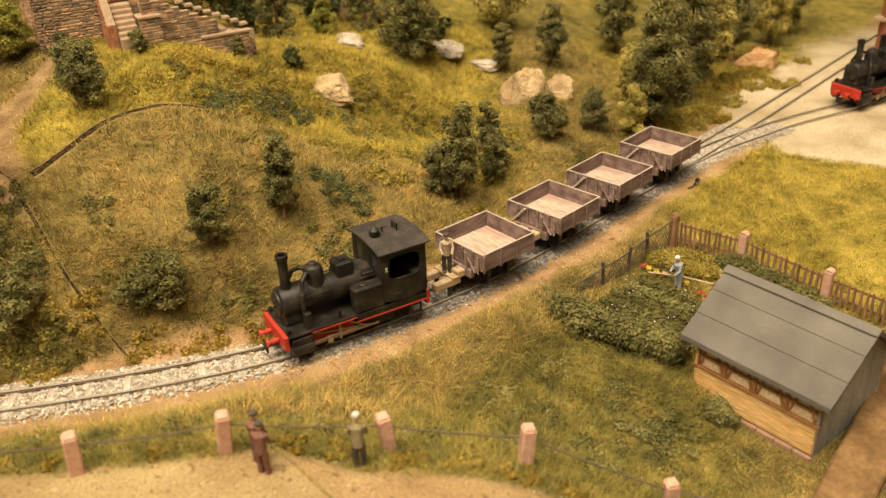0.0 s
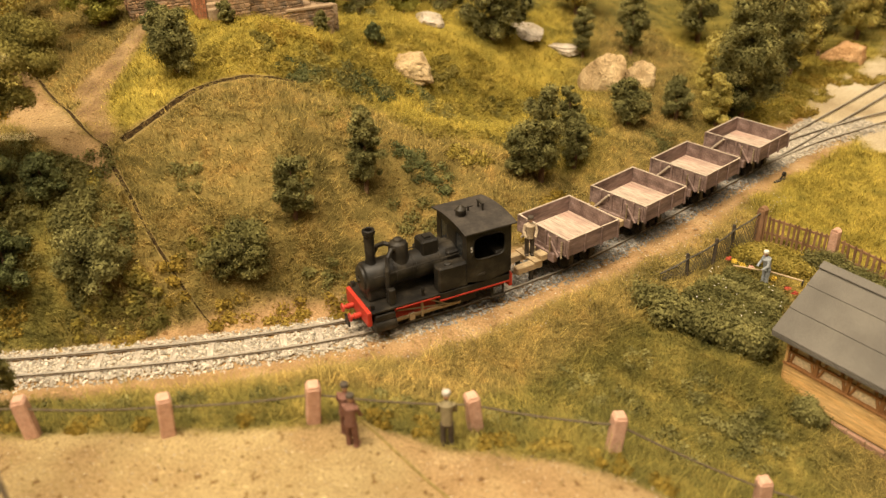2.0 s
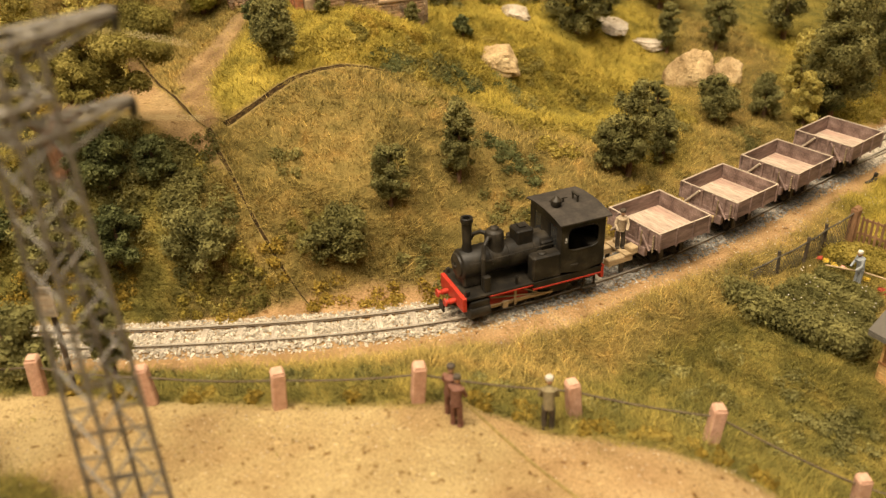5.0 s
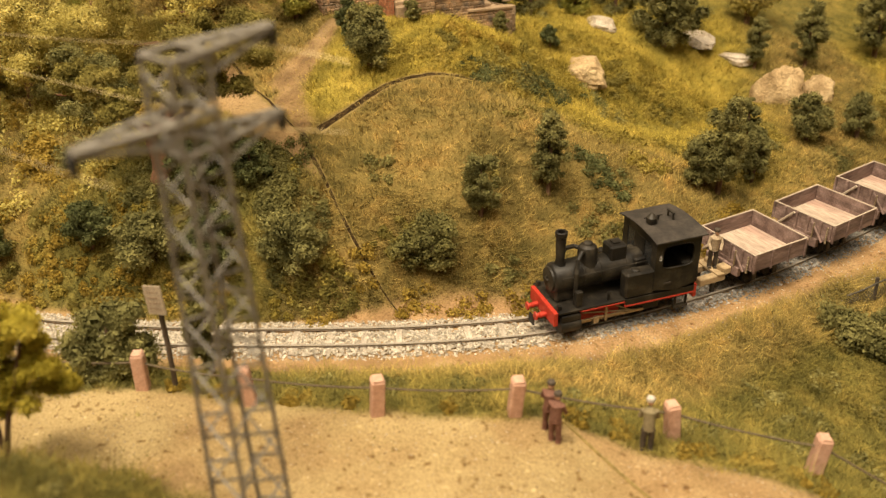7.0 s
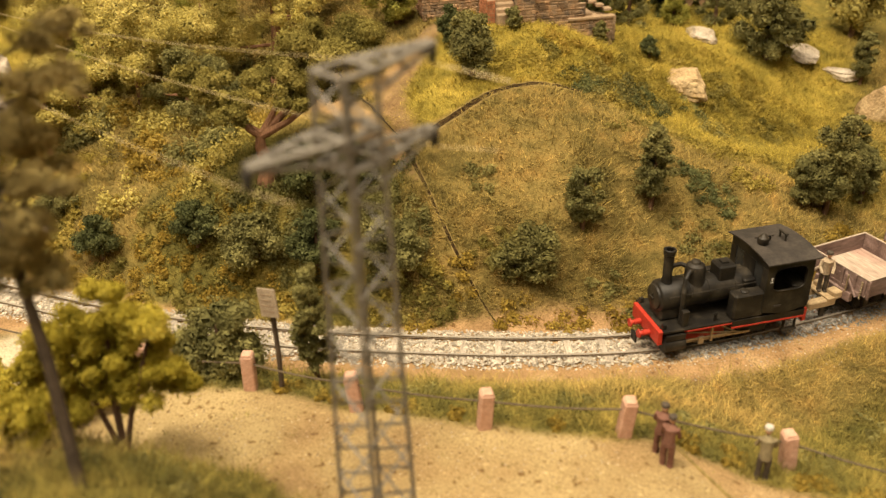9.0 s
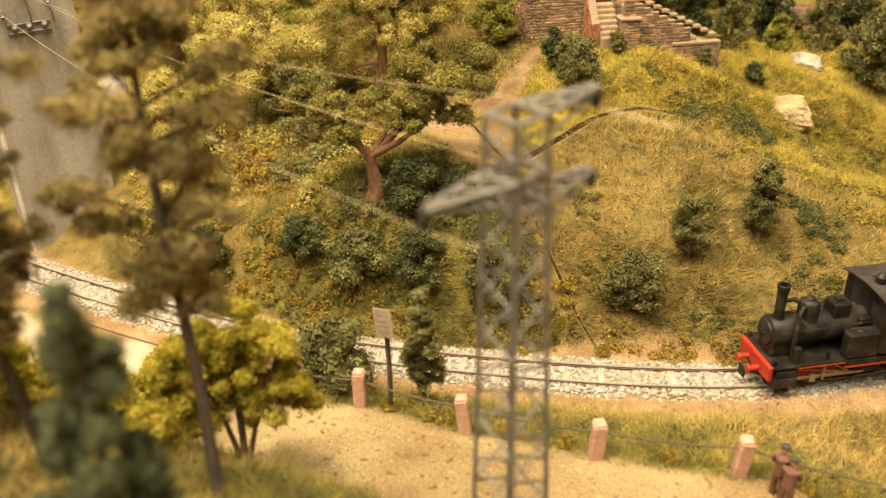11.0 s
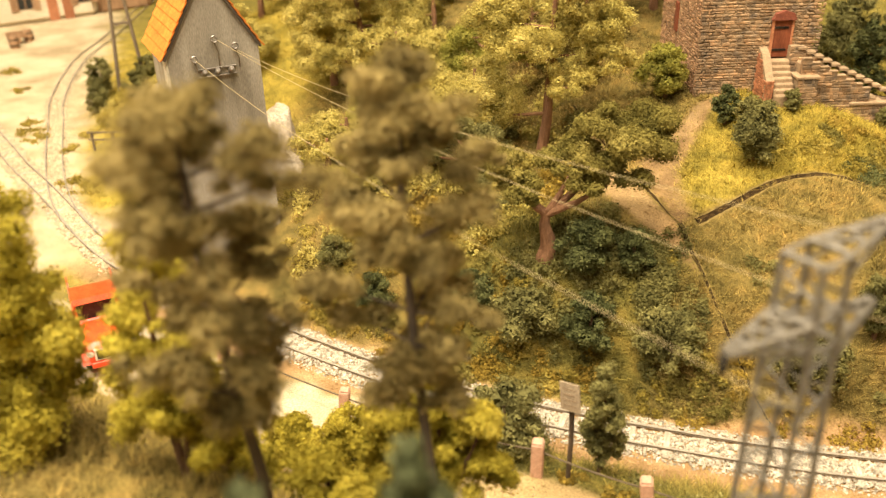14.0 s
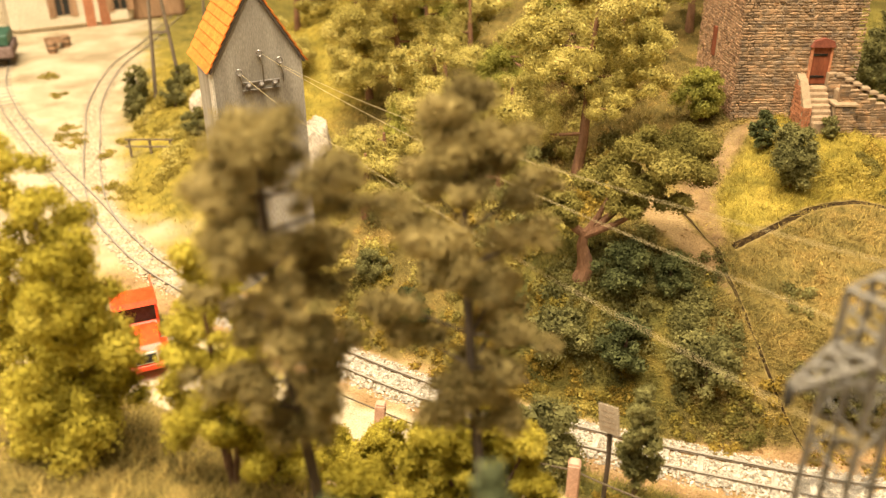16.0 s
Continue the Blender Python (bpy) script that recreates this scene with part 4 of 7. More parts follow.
HEAD = 0.673
x, y, a = spot(LINE, HEAD - 0.0317)
locomotive("steam_locomotive", x, y, math.degrees(a), "black narrow gauge tank locomotive with red frames on the track")
first = None
for k, back in enumerate((0.1040, 0.1518, 0.1988, 0.2480)):
    x, y, a = spot(LINE, HEAD - back)
    if first is None:
        first = wagon("open_wagon", x, y, math.degrees(a), "empty open wagon of grey brown planks, reddish worn floor")
        car = first
    else:
        copy_thing(first, pose(x, y, 0, 0, 0, math.degrees(a)))
x, y, a = spot(LINE, HEAD - 0.0815)
step = thing("brake_platform", x, y, 0, math.degrees(a), "small wooden brake platform coupled before the first wagon", "platform")
part("deck", Shape().box(-0.0034, 0.0018, -0.0070, 0.0070, 0.0085, 0.0095), raw_wood, step)
for yy in (-0.0048, 0.0048):
    part("beam", Shape().box(-0.0030, 0.0105, yy - 0.0018, yy + 0.0018, 0.0054, 0.0088), raw_wood, step)
    part("bracket", Shape().box(0.001, 0.003, yy - 0.0006, yy + 0.0006, 0.0002, 0.0052), black_iron, step)
x, y, a = spot(EAST, 0.198)
locomotive("steam_locomotive", x, y, math.degrees(a) + 180, "second black tank locomotive with red buffer beam beside the shed")


# ---- figures: plain painted dolls ----
skin = material("doll_skin", [(0.50, 0.30, 0.20), (0.56, 0.36, 0.25)], 300, bump=0.1)


def figure(x, y, z, turn, coat, legs, hat, label, tall=0.0195, bend=0.0, name="model_figure"):
    rng = random.Random(int(abs(x) * 1e5))
    s, q = Shape(), tall / 0.0195
    lean = Vector((bend, 0, 0))
    s.m = 1
    for side in (-1, 1):
        s.tube([(0.0002, side * 0.0012, 0.0), (0.0002, side * 0.0012, 0.0045), (0.0, side * 0.0010, 0.0092)], [0.00095, 0.00095, 0.0012], 8)
        s.box(-0.0008, 0.0020, side * 0.0012 - 0.0007, side * 0.0012 + 0.0007, 0, 0.0008)
    s.m = 0
    s.tube([(0, 0, 0.0085), Vector((0, 0, 0.0115)) + lean * 0.4, Vector((0, 0, 0.0148)) + lean, Vector((0, 0, 0.0160)) + lean * 1.2], [0.0019, 0.0018, 0.0022, 0.0009], 10)
    for side in (-1, 1):
        s.tube([Vector((0, side * 0.0020, 0.0150)) + lean, Vector((0.0006, side * 0.0028, 0.0122)) + lean, Vector((0.0024, side * 0.0020, 0.0100)) + lean * 1.5], [0.0008, 0.0007, 0.0006], 6)
    s.m = 2
    h = Vector((0.0003, 0, 0.0177)) + lean * 1.5
    s.blob(h.x, h.y, h.z, 0.0012, 0.0011, 0.0015, rng, 0.05)
    s.m = 3
    s.lathe([(0.0013, 0.0004), (0.0014, 0.0009), (0.0012, 0.0015), (0.0004, 0.0018)], 10, Matrix.Translation(h))
    ob = whole(name, s, [coat, legs, skin, hat], label, "figurine", "model figures", smooth=True)
    ob.matrix_basis = pose(x, y, z, 0, 0, turn) @ Matrix.Diagonal((q, q, q, 1))
    return ob


cloth_brown = material("brown_painted_coat", [(0.13, 0.06, 0.04), (0.20, 0.10, 0.07)], 300)
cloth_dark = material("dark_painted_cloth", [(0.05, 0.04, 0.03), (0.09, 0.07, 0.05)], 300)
cloth_olive = material("olive_painted_coat", [(0.16, 0.13, 0.07), (0.22, 0.18, 0.10)], 300)
cloth_grey = material("grey_painted_hair", [(0.40, 0.37, 0.32), (0.5, 0.46, 0.4)], 300)
cloth_white = material("white_painted_shirt", [(0.62, 0.56, 0.46), (0.72, 0.66, 0.56)], 300)
cloth_blue = material("grey_blue_painted_dress", [(0.24, 0.26, 0.27), (0.32, 0.34, 0.35)], 300)
cloth_tan = material("tan_painted_shirt", [(0.34, 0.26, 0.17), (0.44, 0.35, 0.24)], 300)
x, y, a = spot(LINE, HEAD - 0.0785)
figure(x + 0.0035 * math.cos(a) * -1, y - 0.0035 * math.sin(a), 0.0095, math.degrees(a) + 60, cloth_tan, cloth_dark, cloth_dark, "small painted brakeman doll standing on the platform", bend=0.0006)
figure(-.0402, .1752, ground_z(-.0402, .1752), 70, cloth_brown, cloth_brown, cloth_dark, "painted doll in a brown suit and cap", bend=0.0003)
figure(-.0377, .1702, ground_z(-.0377, .1702), 75, cloth_brown, cloth_brown, cloth_dark, "painted doll in a red brown jacket beside its neighbour", bend=0.0006, tall=0.0190)
figure(-.0095, .1764, ground_z(-.0095, .1764), 95, cloth_olive, cloth_dark, cloth_grey, "painted doll of an old man leaning forward by the rope", bend=0.0013)


# ---- rope fence along the road ----
fence = thing("rope_fence", 0, 0, 0, label="low pinkish concrete posts joined by a sagging dark rope", category="fence")
POSTS = [(-.345, .190), (-.271, .1806), (-.2270, .1760), (-.1810, .1735), (-.1400, .1720), (-.0950, .1705), (-.0517, .1795), (-.0012, .1865), (.0420, .1836), (.0890, .1790), (.130, .169)]
tops = []
for k, (x, y) in enumerate(POSTS):
    z = ground_z(x, y)
    q = random.Random(k)
    m = pose(x, y, z, q.uniform(-5, 5), q.uniform(-7, 7), 20 + q.uniform(-12, 12))
    s = Shape().box(-0.0022, 0.0022, -0.0022, 0.0022, -0.003, 0.0142, m, bevel=0.1)
    s.prism([(-0.0020, 0.0142), (0.0020, 0.0142), (0.0015, 0.0148), (-0.0015, 0.0148)], -0.0019, 0.0019, m)
    part("post", s, post_mat, fence)
    tops.append(m @ Vector((0, 0, 0.0108)))
for a, b in zip(tops[:-1], tops[1:]):
    pts = [a.lerp(b, t / 10) - Vector((0, 0, 0.0010 * (1 - (t / 5 - 1) ** 2))) for t in range(11)]
    part("rope", Shape().tube(pts, 0.00035, 6), cable_mat, fence, "dark sagging rope")

# ---- signboard by the track ----
sign_mat = material("weathered_sign_board", [(0.24, 0.185, 0.125), (0.33, 0.265, 0.185)], 300)
picket_brown = material("faded_brown_lettering", [(0.20, 0.14, 0.09), (0.26, 0.19, 0.12)], 300, bump=0)
sx, sy = -.1705, .1766
sign = thing("signboard", sx, sy, ground_z(sx, sy), -18, "weathered grey notice board on a leaning dark post", "sign")
part("post", Shape().tube([(0, 0, -0.003), (0.0008, 0, 0.018), (0.0004, 0, 0.036)], 0.0009, 8), grey_bark, sign)
m = pose(0.0004, -0.0012, 0.0375, -8, -14, 0)
board = part("board", Shape().box(-0.0042, 0.0042, -0.0004, 0.0004, -0.0050, 0.0050, m), sign_mat, sign)
for k, w in enumerate((0.0030, 0.0024, 0.0032, 0.0026)):
    part("text_line", Shape().box(-w, w, -0.0005, -0.00035, 0.0026 - k * 0.0019, 0.0030 - k * 0.0019, m), picket_brown, board, "unreadable dark line of writing")

# ---- lattice pylon and its wires ----
PX, PY = -.0987, .0913
pz = ground_z(PX, PY)
ARM = math.degrees(math.atan2(.039, .0185))
pylon = thing("lattice_pylon", PX, PY, pz, ARM, "grey lattice steel power pylon with two cross arms", "pylon")
TALL = 0.1615 - pz


def half(z):
    return 0.0064 - (0.0064 - 0.0038) * z / TALL


corners = [(-1, -1), (1, -1), (1, 1), (-1, 1)]
for cx, cy in corners:
    part("leg", Shape().tube([(cx * half(-0.004), cy * half(-0.004), -0.004), (cx * half(TALL), cy * half(TALL), TALL)], 0.00062, 4), pylon_mat, pylon)
z, k = 0.002, 0
while z < TALL - 0.004:
    dz = half(z) * 1.15
    for c in range(4):
        (ax, ay), (bx, by) = corners[c], corners[(c + 1) % 4]
        if k % 2:
            ax, ay, bx, by = bx, by, ax, ay
        part("lattice_bar", Shape().tube([(ax * half(z), ay * half(z), z), (bx * half(z + dz), by * half(z + dz), z + dz)], 0.00034, 4), pylon_mat, pylon)
    z += dz
    k += 1
for z in (TALL, TALL - 0.0105, TALL - 0.0165):
    h = half(z)
    for c in range(4):
        (ax, ay), (bx, by) = corners[c], corners[(c + 1) % 4]
        part("collar", Shape().tube([(ax * h, ay * h, z), (bx * h, by * h, z)], 0.0006, 4), pylon_mat, pylon)


def cross_arm(name, reach, z, drop):
    """A tapering lattice arm along x out to reach."""
    s, h = Shape(), half(z)
    d = 1 if reach > 0 else -1
    for yy in (-1, 1):
        s.tube([(d * h, yy * h, z), (reach, yy * 0.0006, z)], 0.0006, 4)
        s.tube([(d * h, yy * h, z - drop), (reach, yy * 0.0006, z - 0.0006)], 0.0005, 4)
    for i in range(6):
        a, b = i / 6, (i + 1) / 6
        xa, xb = d * h + (reach - d * h) * a, d * h + (reach - d * h) * b
        ya, yb = h * (1 - a) + 0.0006 * a, h * (1 - b) + 0.0006 * b
        g = 1 if i % 2 else -1
        s.tube([(xa, g * ya, z), (xb, -g * yb, z)], 0.0004, 4)
        s.tube([(xa, g * ya, z), (xb, g * yb, z - drop * (1 - b))], 0.0004, 4)
    part(name, s, pylon_mat, pylon)
    part("insulator", Shape().lathe([(0.0005, 0.0), (0.0011, -0.0008), (0.0007, -0.0014), (0.0011, -0.0020), (0.0006, -0.0026), (0.0009, -0.0034), (0.0003, -0.0040)], 10, pose(reach, 0, z)), black_iron, pylon)


cross_arm("cross_arm", 0.0216, TALL, 0.004)
cross_arm("cross_arm", 0.0216, TALL - 0.0165, 0.004)
cross_arm("cross_arm", -0.0216, TALL - 0.0105, 0.004)
PM = pylon.matrix_basis
ends = [PM @ Vector(p) for p in ((0.0216, 0, TALL - 0.004), (0.0216, 0, TALL - 0.0205), (-0.0216, 0, TALL - 0.0145))]
far = [(-.3921, .2761, .1226), (-.3985, .2700, .1285), (-.4035, .2586, .1203)]
wires = thing("power_wires", 0, 0, 0, label="thin brass overhead wires hung from the pylon to the transformer house", category="wire")
for p, q, r in zip(ends, far, ((-.0735, .1066, .1565), (-.0775, .1150, .1395), (-.0959, .0638, .1500))):
    q, r = Vector(q), Vector(r)
    part("wire", Shape().tube([p.lerp(q, t / 14) - Vector((0, 0, 0.006 * (1 - (t / 7 - 1) ** 2))) for t in range(15)], 0.00010, 5), wire_mat, wires)
    part("cut_end", Shape().tube([p, p.lerp(r, 0.5), r], 0.00012, 6), wire_mat, wires, "short cut-off end of brass wire")

# ---- transformer house ----
# Upright streaks in the colour stand for stains and the insulators' long shadows.
plaster = material("grey_rough_plaster", [(0.21, 0.188, 0.152), (0.32, 0.29, 0.242), (0.41, 0.376, 0.318)], 70, fine=2200, stretch=(1, 1, 0.22), bump=0.3)
orange_tile = material("orange_roof_tile", [(0.56, 0.150, 0.022), (0.66, 0.205, 0.034)], 200, vary=0.08, bump=0.2)
wall_end = material("pale_corner_plaster", [(0.50, 0.46, 0.38), (0.60, 0.56, 0.47)], 200)
A, B = Vector((-.4107, .2477, 0)), Vector((-.3856, .2858, 0))
W = (B - A).length
turn = math.degrees(math.atan2(B.y - A.y, B.x - A.x))
base = 0.004
house = thing("transformer_house", A.x, A.y, base, turn, "grey plastered transformer house with an orange tiled roof", "building")
D, E, P = 0.042, 0.1235 - base, 0.161 - base
part("wall", Shape().prism([(0, -0.01), (W, -0.01), (W, E), (W / 2, P), (0, E)], 0, D), plaster, house)
part("corner_strip", Shape().box(-0.0012, 0.0002, 0.0002, 0.0075, -0.01, E - 0.001), wall_end, house, "pale corner strip")
for side in (-1, 1):
    eave = 0.0012 if side < 0 else 0.0006
    x0 = W / 2 + side * (W / 2 + eave)
    z0 = E - eave * (P - E) / (W / 2)
    run, rise = x0 - W / 2, z0 - P
    ln = math.hypot(run, rise)
    n = Vector((-rise * side / ln * side, 0, run / ln)) if side > 0 else Vector((rise / ln, 0, -run / ln))
    up = Vector((abs(rise) * side / ln, 0, abs(run) / ln))
    roof = part("roof", Shape().add([Vector((W / 2, -0.0015, P)), Vector((x0, -0.0015, z0)), Vector((x0, D + 0.005, z0)), Vector((W / 2, D + 0.005, P))] + [Vector(p) + up * 0.0012 for p in ((W / 2, -0.0015, P), (x0, -0.0015, z0), (x0, D + 0.005, z0), (W / 2, D + 0.005, P))], [(0, 1, 2, 3), (7, 6, 5, 4), (0, 4, 5, 1), (1, 5, 6, 2), (2, 6, 7, 3), (3, 7, 4, 0)]), cloth_dark, house, "dark roof boarding")
    rows, cols = 9, 10
    for i in range(rows):
        for j in range(cols):
            a, b = i / rows, (i + 1.12) / rows
            y0, y1 = -0.0018 + (D + 0.0073) * j / cols, -0.0018 + (D + 0.0073) * (j + 0.97) / cols
            p = [Vector((W / 2 + run * t, yy, P + rise * t)) + up * h for t, h in ((a, 0.0013), (min(b, 1.02), 0.0019)) for yy in (y0, y1)]
            q = [v + up * 0.0006 for v in p]
            part("tile", Shape().add(p + q, [(0, 1, 3, 2), (4, 6, 7, 5), (0, 2, 6, 4), (1, 5, 7, 3), (0, 4, 5, 1), (2, 3, 7, 6)]), orange_tile, roof)
steel = material("dull_fittings", [(0.20, 0.18, 0.16), (0.32, 0.29, 0.26)], 400, rough=0.4, metal=0.5)
part("bracket", Shape().box(0.0135, 0.0330, -0.0012, 0.0, 0.1068, 0.1074).box(0.0135, 0.0330, -0.0012, 0.0, 0.1108, 0.1114), steel, house)
for x, z in ((0.0125, 0.121 - base), (0.0235, 0.1295 - base), (0.0335, 0.125 - base)):
    part("ring_bracket", Shape().tube([(x + 0.0015 * math.cos(w * 0.5236), -0.0022, z + 0.0015 * math.sin(w * 0.5236)) for w in range(13)], 0.0005, 6).tube([(x, 0, z - 0.0015), (x, -0.0022, z - 0.0015)], 0.0005, 6), steel, house)
    part("lead", Shape().tube([(x, -0.0018, z - 0.0018), (x + 0.001, -0.003, z - 0.006), (x + 0.0012, -0.0014, 0.110)], 0.0003, 5), cable_mat, house)
for x in (0.0165, 0.0230, 0.0300):
    part("insulator", Shape().lathe([(0.0008, -0.0012), (0.0013, -0.0008), (0.0010, 0.0), (0.0013, 0.0010), (0.0010, 0.0018), (0.0013, 0.0028), (0.0008, 0.0034)], 10, pose(x, -0.0012, 0.1091, 62, 0, 0)), steel, house, smooth=True)

# ---- stone watch tower with its outside stair ----
stone = material("rubble_stone", [(0.15, 0.115, 0.085), (0.27, 0.180, 0.105), (0.37, 0.220, 0.115)], 160, fine=1500, vary=0.45, bump=0.6)
stone_joined = material("rubble_stone_rest", [(0.15, 0.115, 0.085), (0.27, 0.180, 0.105), (0.37, 0.220, 0.115)], 160, fine=1500, island=0.45, bump=0.6)
stone_red = material("reddish_rubble_stone", [(0.20, 0.115, 0.068), (0.30, 0.175, 0.095), (0.38, 0.235, 0.13)], 160, fine=1500, island=0.35, bump=0.6)
brick_red = material("orange_brick", [(0.30, 0.12, 0.06), (0.42, 0.18, 0.09)], 300, vary=0.25, bump=0.4)
mortar = material("pale_mortar", [(0.27, 0.195, 0.12), (0.35, 0.255, 0.155)], 300, bump=0.5)
coping = material("pale_coping_stone", [(0.27, 0.185, 0.11), (0.36, 0.26, 0.16)], 300, vary=0.12, bump=0.4)
door_red = material("red_brown_door", [(0.15, 0.042, 0.018), (0.23, 0.068, 0.03)], 300, stretch=(1, 1, 0.2))
lintel_red = material("dark_red_lintel", [(0.17, 0.05, 0.03), (0.24, 0.075, 0.045)], 300)
TA = 30.0
tower = thing("stone_tower", -.1990, .4294, 0.074, TA, "square rubble stone tower with a red brown door", "tower")
TW, TD, TH = 0.0670, 0.083, 0.125
core = Shape()
core.box(0.0008, TW - 0.0008, 0.0008, TD - 0.0008, -0.012, TH)
wall = part("wall", core, mortar, tower, "pale mortar behind the stones")
part("cap", Shape().box(-0.002, TW + 0.002, -0.002, TD + 0.002, TH, TH + 0.003), coping, tower)
rng = random.Random(4)
rest = Shape()
made = 0


def clear(u, z, holes):
    return all(not (a < u < b and c < z < d) for a, b, c, d in holes)


def stone_face(place, width, low, high, holes, parent, limit, cell=0.0030, course=0.0018, mats=None):
    """Irregular courses of stones on a wall; place maps (along, out, up) into the parent."""
    global made
    z, count = low, 0
    while z < high:
        h = course * rng.uniform(0.65, 1.35)
        u = -rng.uniform(0, cell * 0.5)
        while u < width:
            w = cell * rng.uniform(0.40, 1.75)
            a, b = max(u, 0) + 0.00015, min(u + w, width) - 0.00015
            if b - a > 0.0008 and clear((a + b) / 2, z + h / 2, holes):
                out = rng.uniform(0.0002, 0.0006)
                j = [rng.uniform(-0.00036, 0.00036) for _ in range(8)]
                v = [(a + j[0], 0, z + j[1]), (b + j[2], 0, z + j[3]), (b + j[4], 0, z + h - 0.0004 + j[5]), (a + j[6], 0, z + h - 0.0004 + j[7])]
                g = 0.0003
                v += [(v[0][0] + g, out, v[0][2] + g), (v[1][0] - g, out, v[1][2] + g), (v[2][0] - g, out, v[2][2] - g), (v[3][0] + g, out, v[3][2] - g)]
                v = [place(*p) for p in v]
                f = [(4, 5, 6, 7), (0, 1, 5, 4), (1, 2, 6, 5), (2, 3, 7, 6), (3, 0, 4, 7)]
                if count < limit:
                    part("stone", Shape().add(v, f), stone if mats is None else mats, parent)
                else:
                    rest.add(v, f)
                count += 1
            u += w
        z += h


DOOR = (0.0395, 0.0505, 0.0262, 0.0485)
stone_face(lambda u, o, z: (u, 0.0008 - o, z), TW, -0.006, 0.075, [DOOR], wall, 300)
stone_face(lambda u, o, z: (u, 0.0008 - o, z), TW, 0.075, TH, [], wall, 0)
part("rest_of_masonry", rest, stone_joined, tower)["kind"] = "stuff"
rest = Shape()
stone_face(lambda u, o, z: (0.0008 - o, TD - u, z), TD, -0.006, TH, [(0.030, 0.039, 0.030, 0.050)], wall, 0, 0.0028, 0.0016)
part("side_masonry", rest, stone_red, tower, "reddish brown stones of the side wall")["kind"] = "stuff"
dr = part("door", Shape().box(0.0402, 0.0498, -0.0006, 0.0006, 0.0265, 0.0465), door_red, tower, "red brown plank door with dark hinges")
for z in (0.030, 0.042):
    part("hinge", Shape().box(0.0402, 0.0480, -0.0010, -0.0005, z, z + 0.0012), black_iron, dr)
part("door_jamb", Shape().box(0.0391, 0.0403, -0.0012, 0.0010, 0.0265, 0.0470).box(0.0497, 0.0509, -0.0012, 0.0010, 0.0265, 0.0470), brick_red, tower)
part("lintel", Shape().prism([(0.0385, 0.0468), (0.0515, 0.0468), (0.0500, 0.0502), (0.0450, 0.0518), (0.0400, 0.0502)], -0.0022, 0.0010), lintel_red, tower, "dark red door lintel")
part("slit_window", Shape().box(-0.0004, 0.0012, TD - 0.0375, TD - 0.0320, 0.031, 0.048), door_red, tower, "narrow red brown shutter")

stair = thing("tower_stair", -.1990 - 0.009 * math.cos(radians(TA)), .4294 - 0.009 * math.sin(radians(TA)), 0.074, TA, "stone stair with brick cheeks and stepped pale coping", "stair")
for k in range(7):
    part("step", Shape().box(0.0500, 0.0640, -0.0050 - 0.0032 * (k + 1), -0.0010 - 0.0032 * k, -0.012, 0.0220 - 0.0031 * k), coping, stair)
cheek = part("cheek_wall", Shape().prism([(-0.0010, -0.012), (-0.0010, 0.030), (-0.0080, 0.027), (-0.0220, 0.012), (-0.0220, -0.012)], -0.0495, -0.0440, pose(0, 0, 0, 0, 0, 90)), mortar, stair)
rng = random.Random(8)
for i in range(13):
    for j in range(6):
        z, yy = -0.008 + i * 0.0029, -0.0212 + j * 0.0034 + (0.0017 if i % 2 else 0)
        if z < 0.0275 - max(0, -0.0080 - yy) * 1.07 - 0.003 and yy < -0.003:
            for x0, x1 in ((0.0434, 0.0442),):
                part("brick", Shape().box(x0, x1, yy, yy + 0.0031, z, z + 0.0025), brick_red, cheek)
for j in range(3):
    for i in range(12):
        z = -0.008 + i * 0.0029
        if z < 0.010:
            part("brick", Shape().box(0.0438 + j * 0.0020, 0.0455 + j * 0.0020, -0.0226, -0.0218, z, z + 0.0025), brick_red, cheek)
pillar = part("pillar", Shape().box(0.0650, 0.0790, -0.0230, -0.0110, -0.014, 0.0130), mortar, stair)
part("coping_slab", Shape().box(0.0640, 0.0800, -0.0240, -0.0100, 0.0130, 0.0146), coping, stair)
made = 0
rest = Shape()
stone_face(lambda u, o, z: (0.0650 + u, -0.0230 - o, z), 0.014, -0.012, 0.0130, [], pillar, 60, 0.0040, 0.0024)
long_wall = part("stair_wall", Shape().prism([(0.0640, -0.030), (0.1480, -0.030), (0.1480, -0.010), (0.1200, -0.0040), (0.0700, 0.0310), (0.0640, 0.0310)], -0.0050, -0.0005), mortar, stair)
stone_face(lambda u, o, z: (0.0640 + u, -0.0050 - o, z), 0.084, -0.030, 0.0300, [(0.0085 + 0.0062 * k, 0.2, 0.0285 - 0.0040 * k, 0.1) for k in range(14)], long_wall, 0, 0.0046, 0.0024)
lower = part("lower_wall", Shape().box(0.0790, 0.1400, -0.0190, -0.0150, -0.036, -0.0075), mortar, stair)
stone_face(lambda u, o, z: (0.0790 + u, -0.0190 - o, z), 0.061, -0.034, -0.0075, [], lower, 120, 0.0046, 0.0025)
part("coping_slab", Shape().box(0.1050, 0.1410, -0.0200, -0.0140, -0.0075, -0.0058), coping, stair)
